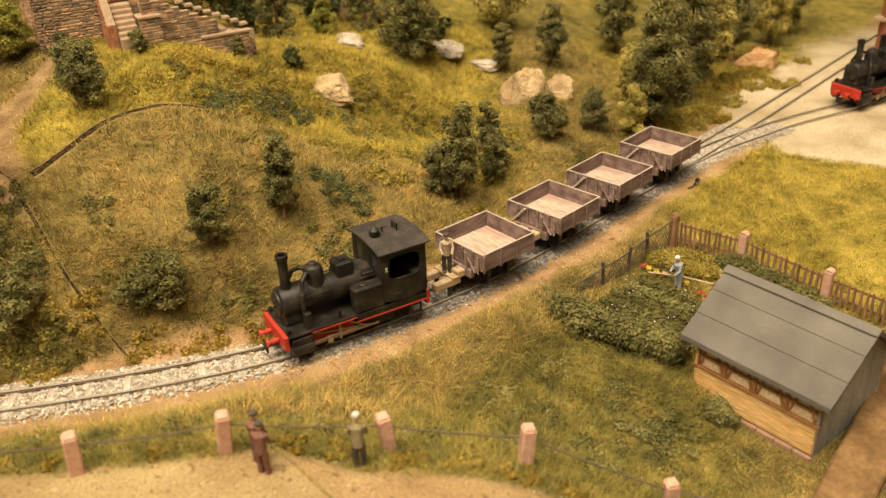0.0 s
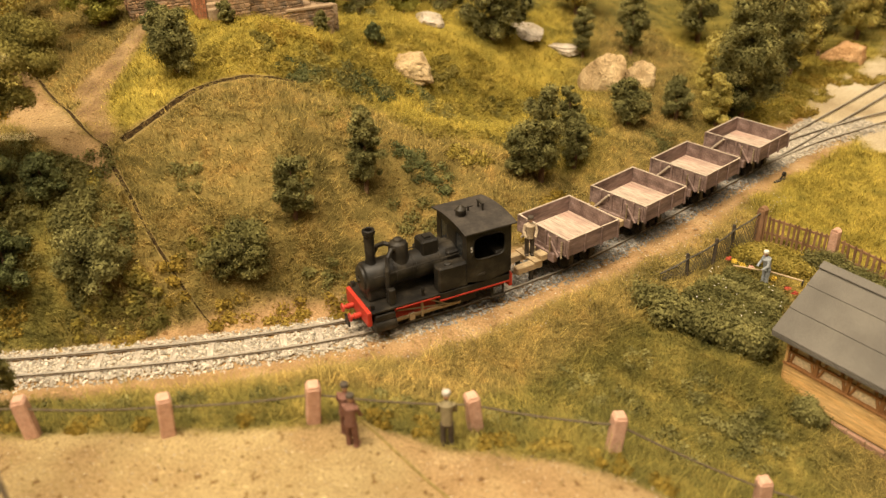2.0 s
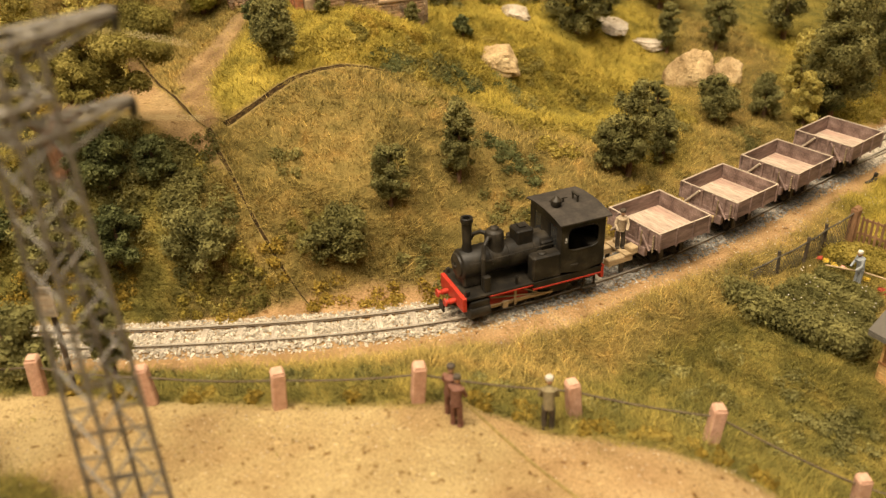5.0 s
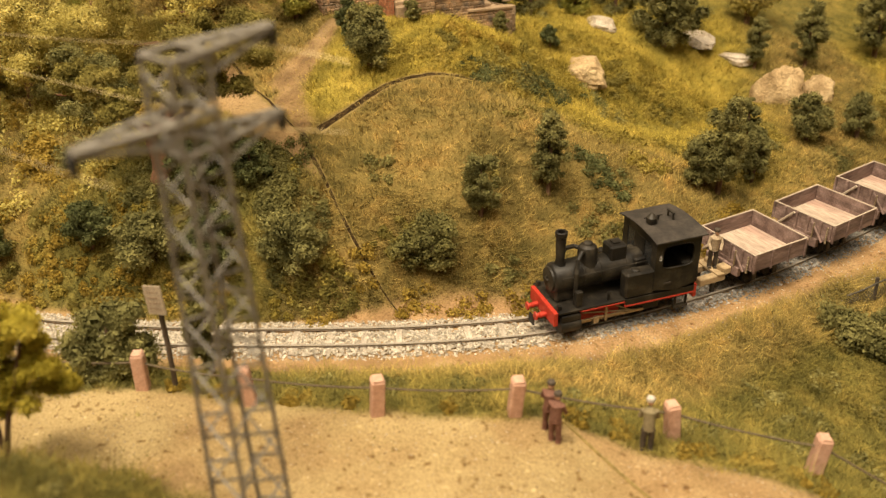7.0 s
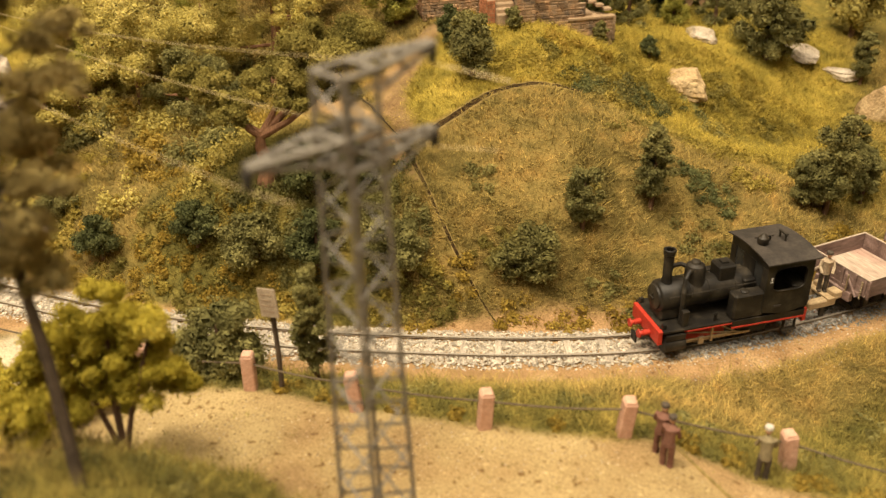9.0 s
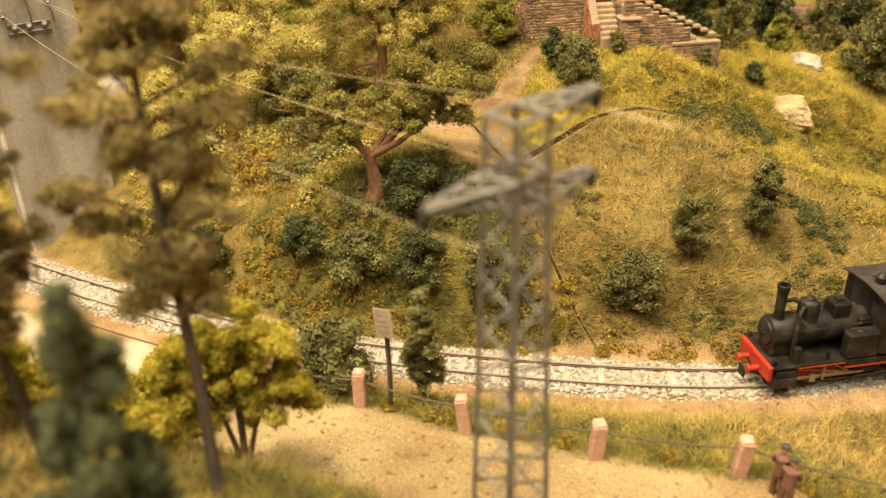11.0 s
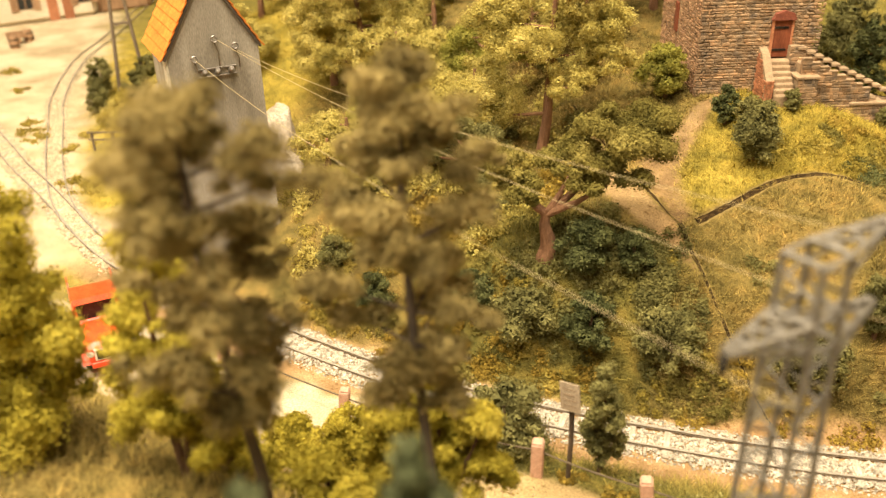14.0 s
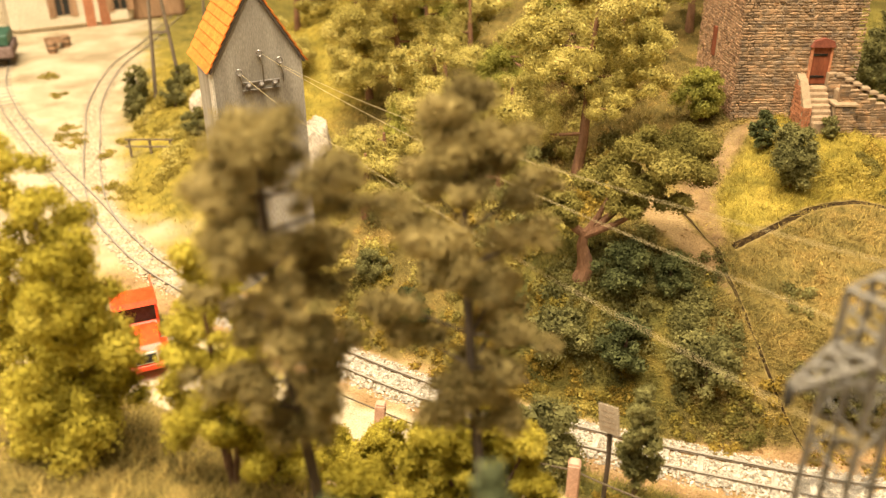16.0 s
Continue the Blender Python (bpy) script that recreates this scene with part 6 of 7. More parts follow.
for sy_ in (-1, 1):
    y0, y1 = sorted((sy_ * 0.0108, sy_ * 0.0100))
    part("side_board", Shape().prism([(-0.033, 0.0108), (-0.0095, 0.0108), (-0.0095, 0.0175), (-0.030, 0.0260), (-0.033, 0.0175)], y0, y1), lorry_red, lorry)
    part("mudguard", Shape().prism([(0.009, 0.0080), (0.012, 0.0125), (0.021, 0.0125), (0.026, 0.0070), (0.024, 0.0068), (0.020, 0.0112), (0.013, 0.0112), (0.0105, 0.0078)], *sorted((sy_ * 0.0070, sy_ * 0.0112))), lorry_red, lorry)
    part("headlight", Shape().lathe([(0.0005, -0.001), (0.0016, 0.0004), (0.0016, 0.0010), (0.0009, 0.0013)], 12, pose(0.0262, sy_ * 0.0072, 0.0128, 0, 90, 0)), cloth_white, lorry)
    for wx in (0.0165, -0.0160, -0.0255):
        wh = part("wheel", Shape().lathe([(0.0022, -0.0016), (0.0040, -0.0017), (0.0050, -0.0012), (0.0052, 0), (0.0050, 0.0012), (0.0040, 0.0017), (0.0022, 0.0016)], 18, pose(wx, sy_ * 0.0085, 0.0052, 90, 0, 0)), rubber, lorry, smooth=True)
        part("rim", Shape().lathe([(0.0005, -0.0018), (0.0024, -0.0018), (0.0024, 0.0018), (0.0005, 0.0018)], 12, pose(wx, sy_ * 0.0085, 0.0052, 90, 0, 0)), lorry_red, wh)

boulder(-.6300, .4400, .0150, .0120, .0150, 10, white_rock, "white limestone rock on the slope above the yard")

# ---- brick engine shed at the eastern yard ----
shed_brick = material("red_shed_brick", [(0.24, 0.085, 0.04), (0.33, 0.125, 0.06)], 250, fine=900, vary=0.2, bump=0.4)
shed = thing("engine_shed", .3830, .5700, 0, 42, "red brick engine shed beside the siding", "building")
sw = part("wall", Shape().box(0.0, 0.10, 0.0, 0.07, -0.005, 0.085), shed_brick, shed)
part("roof", Shape().box(-0.004, 0.104, -0.004, 0.074, 0.085, 0.089), felt, shed)
part("stone_band", Shape().box(-0.0012, 0.1012, -0.0012, 0.0712, 0.0300, 0.0325), coping, shed)
for i in range(16):
    for j in range(5):
        part("brick", Shape().box(-0.0009, 0.0002, 0.001 + j * 0.0069 + (0.0034 if i % 2 else 0), 0.0072 + j * 0.0069 + (0.0034 if i % 2 else 0), 0.001 + i * 0.0030, 0.0036 + i * 0.0030), shed_brick, sw)
crate = thing("blue_crate", .268, .397, ground_z(.268, .397), 30, "small grey blue crate on the pale yard", "crate")
part("box", Shape().box(-0.005, 0.005, -0.005, 0.005, 0, 0.012), cloth_blue, crate)
part("lid", Shape().box(-0.0054, 0.0054, -0.0054, 0.0054, 0.012, 0.0134), cloth_blue, crate)
lev = thing("point_lever", .1520, .4080, ground_z(.148, .402), 40, "black point lever with a round weight beside the track", "lever")
part("base", Shape().box(-0.0045, 0.0045, -0.0008, 0.0008, -0.001, 0.0008), cloth_dark, lev)
part("arm", Shape().tube([(0, 0, 0.001), (0.0030, 0, 0.0030)], 0.0004, 6), black_iron, lev)
part("weight", Shape().lathe([(0.0003, -0.0008), (0.0013, -0.0006), (0.0013, 0.0006), (0.0003, 0.0008)], 14, pose(0.0030, 0, 0.0031, 90, 0, 0)), black_iron, lev, smooth=True)
wag = thing("farm_cart", -.0570, .640, ground_z(-.057, .640), 15, "brown wooden farm cart with spoked wheels", "cart")
part("bed", Shape().box(-0.014, 0.014, -0.008, 0.008, 0.010, 0.0125), brown_wood, wag)
for sx_ in (-1, 1):
    part("side_board", Shape().box(-0.014, 0.014, sx_ * 0.008 - 0.0006, sx_ * 0.008 + 0.0006, 0.0125, 0.018), brown_wood, wag)
    for wx in (-0.009, 0.009):
        s = Shape().lathe([(0.0058, -0.0008), (0.0068, -0.0008), (0.0068, 0.0008), (0.0058, 0.0008)], 18, pose(wx, sx_ * 0.0098, 0.0068, 90, 0, 0))
        for k in range(4):
            s.box(-0.0060, 0.0060, -0.0004, 0.0004, -0.0004, 0.0004, pose(wx, sx_ * 0.0098, 0.0068, 0, 45 * k, 0))
        part("wheel", s, brown_wood, wag)
pipe_mat = material("grey_blue_pipe", [(0.16, 0.19, 0.24), (0.24, 0.27, 0.32)], 60, rough=0.5)
pp = thing("grey_tank", .130, .800, ground_z(.13, .80) + 0.006, -10, "grey blue cylindrical tank lying on the ground", "tank")
part("shell", Shape().lathe([(0.010, -0.05), (0.0125, -0.047), (0.0125, 0.047), (0.010, 0.05)], 24, pose(0, 0, 0.006, 0, 90, 0)), pipe_mat, pp, smooth=True)
for u in (-0.03, 0.03):
    part("band", Shape().lathe([(0.0126, u - 0.001), (0.0129, u), (0.0126, u + 0.001)], 24, pose(0, 0, 0.006, 0, 90, 0)), cable_mat, pp)


# ---- plants ----
GOLD = (1 + 5 ** 0.5) / 2
ICO = [tuple(c / math.hypot(1, GOLD) for c in p) for a in (-1, 1) for b in (-GOLD, GOLD) for p in ((a, b, 0), (0, a, b), (b, 0, a))]
ICO_FACES = [(i, j, k) for i, j, k in itertools.combinations(range(12), 3) if all(math.dist(ICO[p], ICO[q]) < 1.1 for p, q in ((i, j), (j, k), (i, k)))]


def flakes(centres, radii, count, size, rng, mat, name, shell=0.55, core=0.0):
    """Many small folded flakes round clump centres, thicker towards each clump's skin."""
    centres, radii = np.asarray(centres, float), np.asarray(radii, float)
    w = (radii.prod(1)) ** (2 / 3)
    pick = rng.choice(len(centres), count, p=w / w.sum())
    d = rng.normal(size=(count, 3))
    d /= np.linalg.norm(d, axis=1)[:, None]
    r = (shell + (1 - shell) * rng.uniform(0, 1, count)) * (1 + 0.20 * rng.normal(size=count))
    p = centres[pick] + d * radii[pick] * r[:, None]
    n = d * 1.0 + rng.normal(size=(count, 3)) * 0.5
    n /= np.linalg.norm(n, axis=1)[:, None]
    a = np.cross(n, rng.normal(size=(count, 3)))
    a /= np.linalg.norm(a, axis=1)[:, None]
    b = np.cross(n, a)
    s = (size * rng.uniform(0.7, 1.6, count))[:, None]
    q = rng.uniform(0.7, 1.3, (count, 3, 1))
    v = np.stack([p + a * s * q[:, 0], p + (b * 0.8 - a * 0.6) * s * q[:, 1], p - (b * 0.8 + a * 0.6) * s * q[:, 2]], 1)
    v, f = v.reshape(-1, 3), np.arange(count * 3).reshape(-1, 3)
    if core:
        k = len(centres)
        hub = np.array(ICO) * (radii[:, None, :] * core) * rng.uniform(0.75, 1.15, (k, 12, 1)) + centres[:, None, :]
        f = np.vstack([f, (np.array(ICO_FACES)[None] + 12 * np.arange(k)[:, None, None]).reshape(-1, 3) + len(v)])
        v = np.vstack([v, hub.reshape(-1, 3)])
    return fast_mesh(name, v, f, mat)


def clumps(rng, h0, h1, width, n, top=0.35, squash=0.8, spread=0.75, belly=0.4):
    """Clump centres in a rough egg between two heights."""
    out, rad = [], []
    lobe = rng.uniform(0, 6.28)
    for k in range(n):
        t = (k + rng.uniform(0, 1)) / n
        z = h0 + (h1 - h0) * t
        prof = math.sin(math.pi * min(1, (t * (1 - belly) + belly * 0.55) ** (0.8))) if top is None else (1 - (1 - top) * max(0, (t - belly) / (1 - belly))) * min(1, 0.62 + t / belly * 0.38)
        w = rng.uniform(0, 6.28)
        r = width / 2 * prof * spread * math.sqrt(rng.uniform(0.05, 1)) * (1 + 0.22 * math.sin(3 * w + lobe) + 0.15 * math.sin(2 * w + 5 * t + lobe))
        s = width * rng.uniform(0.075, 0.165) * (0.65 + 0.35 * prof)
        out.append((r * math.cos(w), r * math.sin(w), z))
        rad.append((s, s, s * squash))
    return out, rad


def bush(x, y, h, w, mat, seed, label, leaf=0.00050, n=None, name="bush", category="bush", group="bushes on the slopes", trunk=0.18, top=0.4, count=None, sink=0.001):
    rng = np.random.RandomState(seed)
    ob = thing(name, x, y, ground_z(x, y) - sink, 0, label, category, group)
    k = int(2.9 * (n or max(9, int(14 * h / w))))
    c, r = clumps(rng, h * trunk, h * 0.90, w, k, top)
    part("trunk", Shape().tube([(0, 0, -0.002), (0.0006, 0.0003, h * 0.3), (0.0002, 0.0006, h * 0.75)], [w * 0.035 + 0.0005, w * 0.028 + 0.0004, 0.0003], 7), bark, ob)
    count = int((count or 6000) * 1.7)
    part("crown", flakes(c, r, count, leaf, rng, mat, "crown", shell=0.72, core=0.72), None, ob)
    return ob


bush(-0.0577, 0.3295, 0.045, 0.0215, leaf_dark, 21, "slim dark green tree on the grassy hill", name="tree", category="tree", n=26, top=0.45, count=7000)
bush(-0.0848, 0.3018, 0.0312, 0.0218, leaf_dark, 22, "dark green bush on the grassy hill", top=0.5, count=6000)
bush(-0.1028, 0.2797, 0.0224, 0.0335, leaf_mat, 23, "rounded grey green bush at the foot of the hill", n=18, top=0.7, trunk=0.1, count=7000)
bush(0.0235, 0.3808, 0.056, 0.035, leaf_dark, 24, "tall dark green tree beside the track", name="tree", category="tree", n=20, top=0.35, count=9000)
bush(0.0413, 0.3975, 0.0294, 0.0215, leaf_dark, 25, "lower dark green tree joined to a taller one", name="tree", category="tree", n=14, count=5000)
bush(0.012, 0.376, 0.027, 0.02, leaf_dark, 26, "low dark green shrub under a tree", n=12, count=4000)
bush(-0.1537, 0.3695, 0.034, 0.0325, leaf_dark, 27, "dense dark green bush above the path", n=22, top=0.45, count=8000)
bush(-0.1463, 0.4293, 0.0141, 0.0125, leaf_dark, 28, "small dark bush before the tower stair", count=2500)
bush(-0.176, 0.4067, 0.024, 0.0175, leaf_blue, 29, "small blue green bush before the tower", count=2500)
bush(-0.2142, 0.4275, 0.0327, 0.033, leaf_bright, 30, "fresh light green bush at the tower's corner", n=20, top=0.5, count=8000)
bush(-.1290, .4780, .0200, .0180, leaf_blue, 31, "green bush growing against the stair wall", count=4000)
bush(-.1020, .4640, .0150, .0110, leaf_dark, 32, "small dark bush under the stair wall", count=2500)
bush(-.0750, .4830, .0150, .0150, leaf_blue, 33, "green shrub at the end of the stair wall", count=2500)
bush(-0.006, 0.54, 0.052, 0.052, leaf_dark, 34, "broad dark green tree behind the meadow", name="tree", category="tree", n=30, trunk=0.08, count=9000)
bush(0.055, 0.5566, 0.038, 0.02, leaf_dark, 35, "slender dark tree beside the rocks", name="tree", category="tree", n=18, count=5000)
bush(0.0897, 0.5752, 0.05, 0.029, leaf_dark, 36, "olive green tree behind the rocks", name="tree", category="tree", n=22, count=7000)
bush(0.0755, 0.4535, 0.0305, 0.032, leaf_dark, 37, "rounded dark green bush by the wagons", n=18, count=6000)
bush(0.1051, 0.469, 0.03, 0.025, leaf_dark, 38, "dark green bush among taller trees", n=16, count=6000)
bush(0.1301, 0.4745, 0.0367, 0.0235, leaf_olive, 39, "pale olive bush in front of dark trees", n=18, top=0.35, count=5000)
bush(0.147, 0.486, 0.096, 0.05, leaf_dark, 40, "tall dark green tree beside the yard", name="tree", category="tree", n=44, top=0.3, count=24000)
bush(0.1421, 0.4856, 0.03, 0.025, leaf_blue, 41, "fresh green undergrowth below the tall tree", count=4500)
bush(.2000, .5750, .0950, .0440, leaf_olive, 42, "tall olive green tree at the yard's edge", name="tree", category="tree", n=34, top=0.35, count=9000)
bush(0.2342, 0.6255, 0.0851, 0.032, leaf_dark, 43, "very dark slim tree at the yard's edge", name="tree", category="tree", n=30, top=0.4, count=8000)
bush(0.2768, 0.6706, 0.0701, 0.046, leaf_olive, 44, "olive tree above the orange rock", name="tree", category="tree", n=26, count=8000)
bush(0.3003, 0.7057, 0.0751, 0.0561, leaf_dark, 45, "dark green tree at the end of the wood", name="tree", category="tree", n=22, count=7000)
bush(0.2452, 0.7105, 0.0801, 0.05, leaf_olive, 46, "olive green tree in the second row", name="tree", category="tree", n=26, count=7000)
bush(.1459, .6300, .0700, .0460, leaf_dark, 47, "olive green tree among the wood", name="tree", category="tree", n=26, count=7000)
bush(.0550, .6350, .0550, .0500, leaf_olive, 48, "broad olive tree at the meadow's end", name="tree", category="tree", n=24, count=7000)
bush(.1333, .5150, .0480, .0250, leaf_olive, 67, "pale olive tree rising behind lower bushes", name="tree", category="tree", n=18, count=5000)
bush(.1780, .5400, .0900, .0450, leaf_dark, 68, "tall dark tree in the wood by the yard", name="tree", category="tree", n=34, top=0.4, count=9000)
bush(.0398, .4323, .0320, .0190, leaf_dark, 69, "dark bush above the wagons", n=14, count=4500)
bush(0.0436, 0.4107, 0.025, 0.02, leaf_dark, 70, "dark bush at the edge of the grass", n=12, count=4500)
bush(-.0669, .5600, .0270, .0230, leaf_bright, 49, "light green bush near the tower stair", count=4000)
bush(-0.1926, 0.256, 0.029, 0.029, leaf_blue, 50, "dark blue green bush below the oak", n=18, count=7000)
bush(-0.1585, 0.2632, 0.0298, 0.036, leaf_dark, 51, "dark green bush below the oak", n=18, count=7000)
bush(-.2214, .2520, .0240, .0380, leaf_dark, 52, "dark spreading bush at the oak's foot", n=18, count=6000)
bush(-.2495, .2539, .0220, .0280, leaf_blue, 53, "dark blue green bush beside the track", n=14, count=5000)
bush(-.2000, .2720, .0260, .0330, leaf_blue, 54, "deep green undergrowth behind the bushes", n=16, count=6000)
bush(-.1840, .2830, .0220, .0240, leaf_blue, 55, "green undergrowth on the bank", n=14, count=4500)
bush(-0.2, 0.185, 0.029, 0.043, leaf_dark, 56, "dark green bush by the rope fence", n=20, top=0.6, trunk=0.1, count=8000)
bush(-0.163, 0.189, 0.055, 0.019, leaf_dark, 57, "narrow dark conifer beside the notice board", name="tree", category="tree", n=30, top=0.25, count=7000)
bush(-.3000, .2500, .0250, .0260, leaf_blue, 58, "dark green bush on the far side of the track", count=4500)
bush(-.3300, .2620, .0200, .0250, leaf_dark, 59, "dark bush on the slope above the track", count=4000)
bush(-0.1001, 0.6806, 0.045, 0.05, leaf_dark, 60, "dark tree on the hillside behind the tower", name="tree", category="tree", n=22, count=6000)
bush(-.0400, .7200, .0500, .0550, leaf_olive, 61, "olive tree on the hillside", name="tree", category="tree", n=22, count=6000)
bush(-0.1451, 0.6006, 0.04, 0.045, leaf_dark, 62, "dark green tree beside the tower", name="tree", category="tree", n=20, count=6000)
bush(-0.5204, 0.3654, 0.022, 0.03, leaf_dark, 63, "dark bush behind the transformer house", count=4000)
bush(-.6600, .4400, .0280, .0300, leaf_dark, 64, "dark bush at the foot of the double pole", count=4000)
bush(-0.6905, 0.4805, 0.026, 0.028, leaf_dark, 65, "dark bush beside the yard", count=4000)
bush(-0.7604, 0.5904, 0.028, 0.033, leaf_dark, 66, "dark bush on the slope above the yard", count=4000)

WOOD = [(-.120, .560, .050), (-.095, .545, .040), (-.140, .620, .060), (-.070, .600, .055), (-.040, .575, .040), (-.105, .660, .070), (-.020, .640, .055), (-.160, .570, .045)]
for k, (x, y, h) in enumerate(WOOD):
    bush(x, y, h, h * 0.85, leaf_blue if k % 3 == 0 else leaf_dark, 80 + k, "dense dark green tree of the wood behind the tower", name="tree", category="tree", group="wood behind the tower", n=20, trunk=0.06, count=4500)

# the oak with its forked trunk
def limb_tree(name, x, y, limbs, crowns, radii, mat, wood, seed, label, count, leaf=0.0009, group="trees of the grove", core=0.45):
    rng = np.random.RandomState(seed)
    ob = thing(name, x, y, ground_z(x, y) - 0.001, 0, label, "tree", group)
    for k, (pts, r0, r1) in enumerate(limbs):
        n = len(pts)
        part("trunk" if k == 0 else "limb", Shape().tube(pts, [r0 + (r1 - r0) * i / (n - 1) for i in range(n)], 9), wood, ob)
    part("crown", flakes(crowns, radii, count, leaf, rng, mat, "crown", shell=0.40 if core < 0.6 else 0.70, core=core), None, ob)
    return ob


def pad_tree(name, x, y, lean, height_, thick, pads, mat, seed, label, count, leaf, fork=0.0):
    """A bare trunk that carries separate cushions of foliage: (across, along, up, width, height) of each, on the grove's axes."""
    rng = np.random.RandomState(seed)
    across, along = Vector((0.85, 0.53, 0)), Vector((-0.53, 0.85, 0))
    tip = across * lean + Vector((0, 0, height_))
    stem = [tip * q + across * (0.0012 * math.sin(6 * q)) for q in (-0.05, 0.2, 0.45, 0.7, 1.0)]
    limbs = [(stem, thick, thick * 0.35)]
    C, R = [], []
    for u, v, z, w, h in pads:
        w, h = w * (1.08 if fork else 1.22), h * (1.05 if fork else 1.3)
        mid = across * u + along * v + Vector((0, 0, z))
        q = fork or max(0.25, min(0.95, (z - 0.35 * abs(u)) / height_))
        start = tip * q
        limbs.append(([start, start * 0.5 + mid * 0.5 - Vector((0, 0, 0.003)), mid - Vector((0, 0, h * 0.15))], thick * (0.42 if fork else 0.30), thick * 0.12))
        for k in range(24):
            a_, b_ = rng.uniform(0, 6.28), math.sqrt(rng.uniform(0.02, 1))
            dome = math.sqrt(max(0.0, 1 - b_ * b_))
            c = mid + across * (w / 2 * 0.82 * b_ * math.cos(a_)) + along * (w / 2 * 0.7 * b_ * math.sin(a_)) + Vector((0, 0, h * (0.5 * dome * rng.uniform(-0.35, 1) - 0.08)))
            s_ = w * rng.uniform(0.08, 0.14)
            C.append(tuple(c))
            R.append((s_, s_, s_ * 0.78))
    return limb_tree(name, x, y, limbs, C, R, mat, red_bark, seed, label, count, leaf=leaf, core=0.61)


pad_tree("oak_tree", -.2195, .2699, .000, .024, .0048, [(.034, .006, .054, .050, .030), (.024, -.006, .040, .034, .020), (.012, .004, .045, .032, .020), (-.010, .000, .034, .024, .016), (-.022, .008, .044, .028, .018)],
         leaf_oak, 78, "spreading oak with a forked reddish trunk", 80000, .0005, fork=0.9)


# the grove of tall pines with reddish trunks and loose olive crowns
def grove_tree(x, y, h, w, mat, seed, label, bare=0.30):
    rng = np.random.RandomState(seed)
    lean = rng.uniform(-0.05, 0.05, 2) * h
    limbs = [([(0, 0, -0.003), (lean[0] * 0.4, lean[1] * 0.4, h * 0.45), (lean[0], lean[1], h * 0.95)], 0.0034, 0.0008)]
    C, R = [], []
    for k in range(14):
        t = bare + (0.95 - bare) * (k + rng.uniform(0, 1)) / 14
        a, q = rng.uniform(0, 6.28), rng.uniform(0.3, 0.9)
        reach = w / 2 * q * (1 - 0.55 * max(0, t - 0.6) / 0.4)
        p = Vector((lean[0] * t + reach * math.cos(a), lean[1] * t + reach * math.sin(a), h * t))
        if k % 2 == 0:
            limbs.append(([(lean[0] * t, lean[1] * t, h * (t - 0.06)), (p[0] * 0.6, p[1] * 0.6, p[2] - 0.002), tuple(p)], 0.0009, 0.0004))
        for j in range(7):
            d = Vector(rng.normal(size=3)).normalized() * w * 0.10
            s_ = w * rng.uniform(0.055, 0.095)
            C.append((p.x + d.x, p.y + d.y, p.z + 0.6 * d.z))
            R.append((s_, s_, s_ * 0.8))
    return limb_tree("pine_tree", x, y, limbs, C, R, mat, red_bark, seed, label, 26000 if y < 0.5 else 12000, leaf=0.00046 if y < 0.5 else 0.00065, core=0.61)


pad_tree("pine_tree", -.2666, .3740, .007, .094, .0034, [(-.042, -.004, .030, .056, .026), (.026, .004, .073, .050, .028), (-.014, -.006, .064, .042, .026), (.012, -.010, .044, .028, .018), (.008, .004, .096, .046, .028), (.034, -.002, .052, .030, .020), (-.030, .008, .080, .040, .026)],
         leaf_olive, 210, "tall olive pine with a bare reddish trunk above the slab", 110000, .00046)
pad_tree("pine_tree", -.4335, .4491, -.003, .088, .0036, [(-.026, -.004, .034, .052, .026), (.016, -.006, .032, .036, .022), (.016, .004, .056, .042, .026), (-.027, .000, .062, .046, .026), (.000, .002, .084, .052, .028)],
         leaf_olive, 211, "tall olive pine with a forked reddish trunk", 80000, .0005)
GROVE = [(-.3250, .3350, .058, .055, 0), (-.2900, .3250, .040, .045, 2), (-.3700, .3900, .066, .065, 0), (-.3300, .4300, .056, .062, 1),
         (-.4000, .4900, .066, .070, 0), (-.2900, .4450, .060, .055, 0), (-.3400, .5200, .070, .070, 1), (-.4700, .4600, .066, .065, 0), (-.2600, .5500, .070, .065, 1), (-.4500, .5600, .075, .075, 0),
         (-.5300, .5300, .075, .070, 0), (-.3600, .3000, .040, .050, 0), (-.5700, .4600, .055, .065, 0), (-.3800, .6200, .080, .08, 1), (-.5200, .6500, .080, .08, 0), (-.6200, .5600, .07, .07, 0), (-.3100, .3800, .044, .056, 0), (-.3500, .3600, .040, .056, 0),
         (-.3780, .3720, .036, .048, 1), (-.3900, .4400, .052, .066, 0), (-.3200, .4800, .052, .07, 0), (-.4500, .5100, .055, .07, 1), (-.3700, .3350, .032, .048, 0), (-.2900, .5000, .055, .065, 0), (-.3000, .6000, .07, .08, 0), (-.2200, .6300, .06, .08, 2),
         (-.5600, .5900, .06, .08, 0), (-.4600, .7000, .07, .09, 1), (-.6400, .6500, .06, .08, 0)]
for k, (x, y, h, w, c) in enumerate(GROVE):
    grove_tree(x, y, h, w * 1.15, (leaf_olive, leaf_bright, leaf_dark)[c], 220 + k, ("loose olive green pine of the grove", "light green loose crowned tree in the grove", "dark green young tree under the pines")[c], bare=0.18 if c == 2 else 0.34)


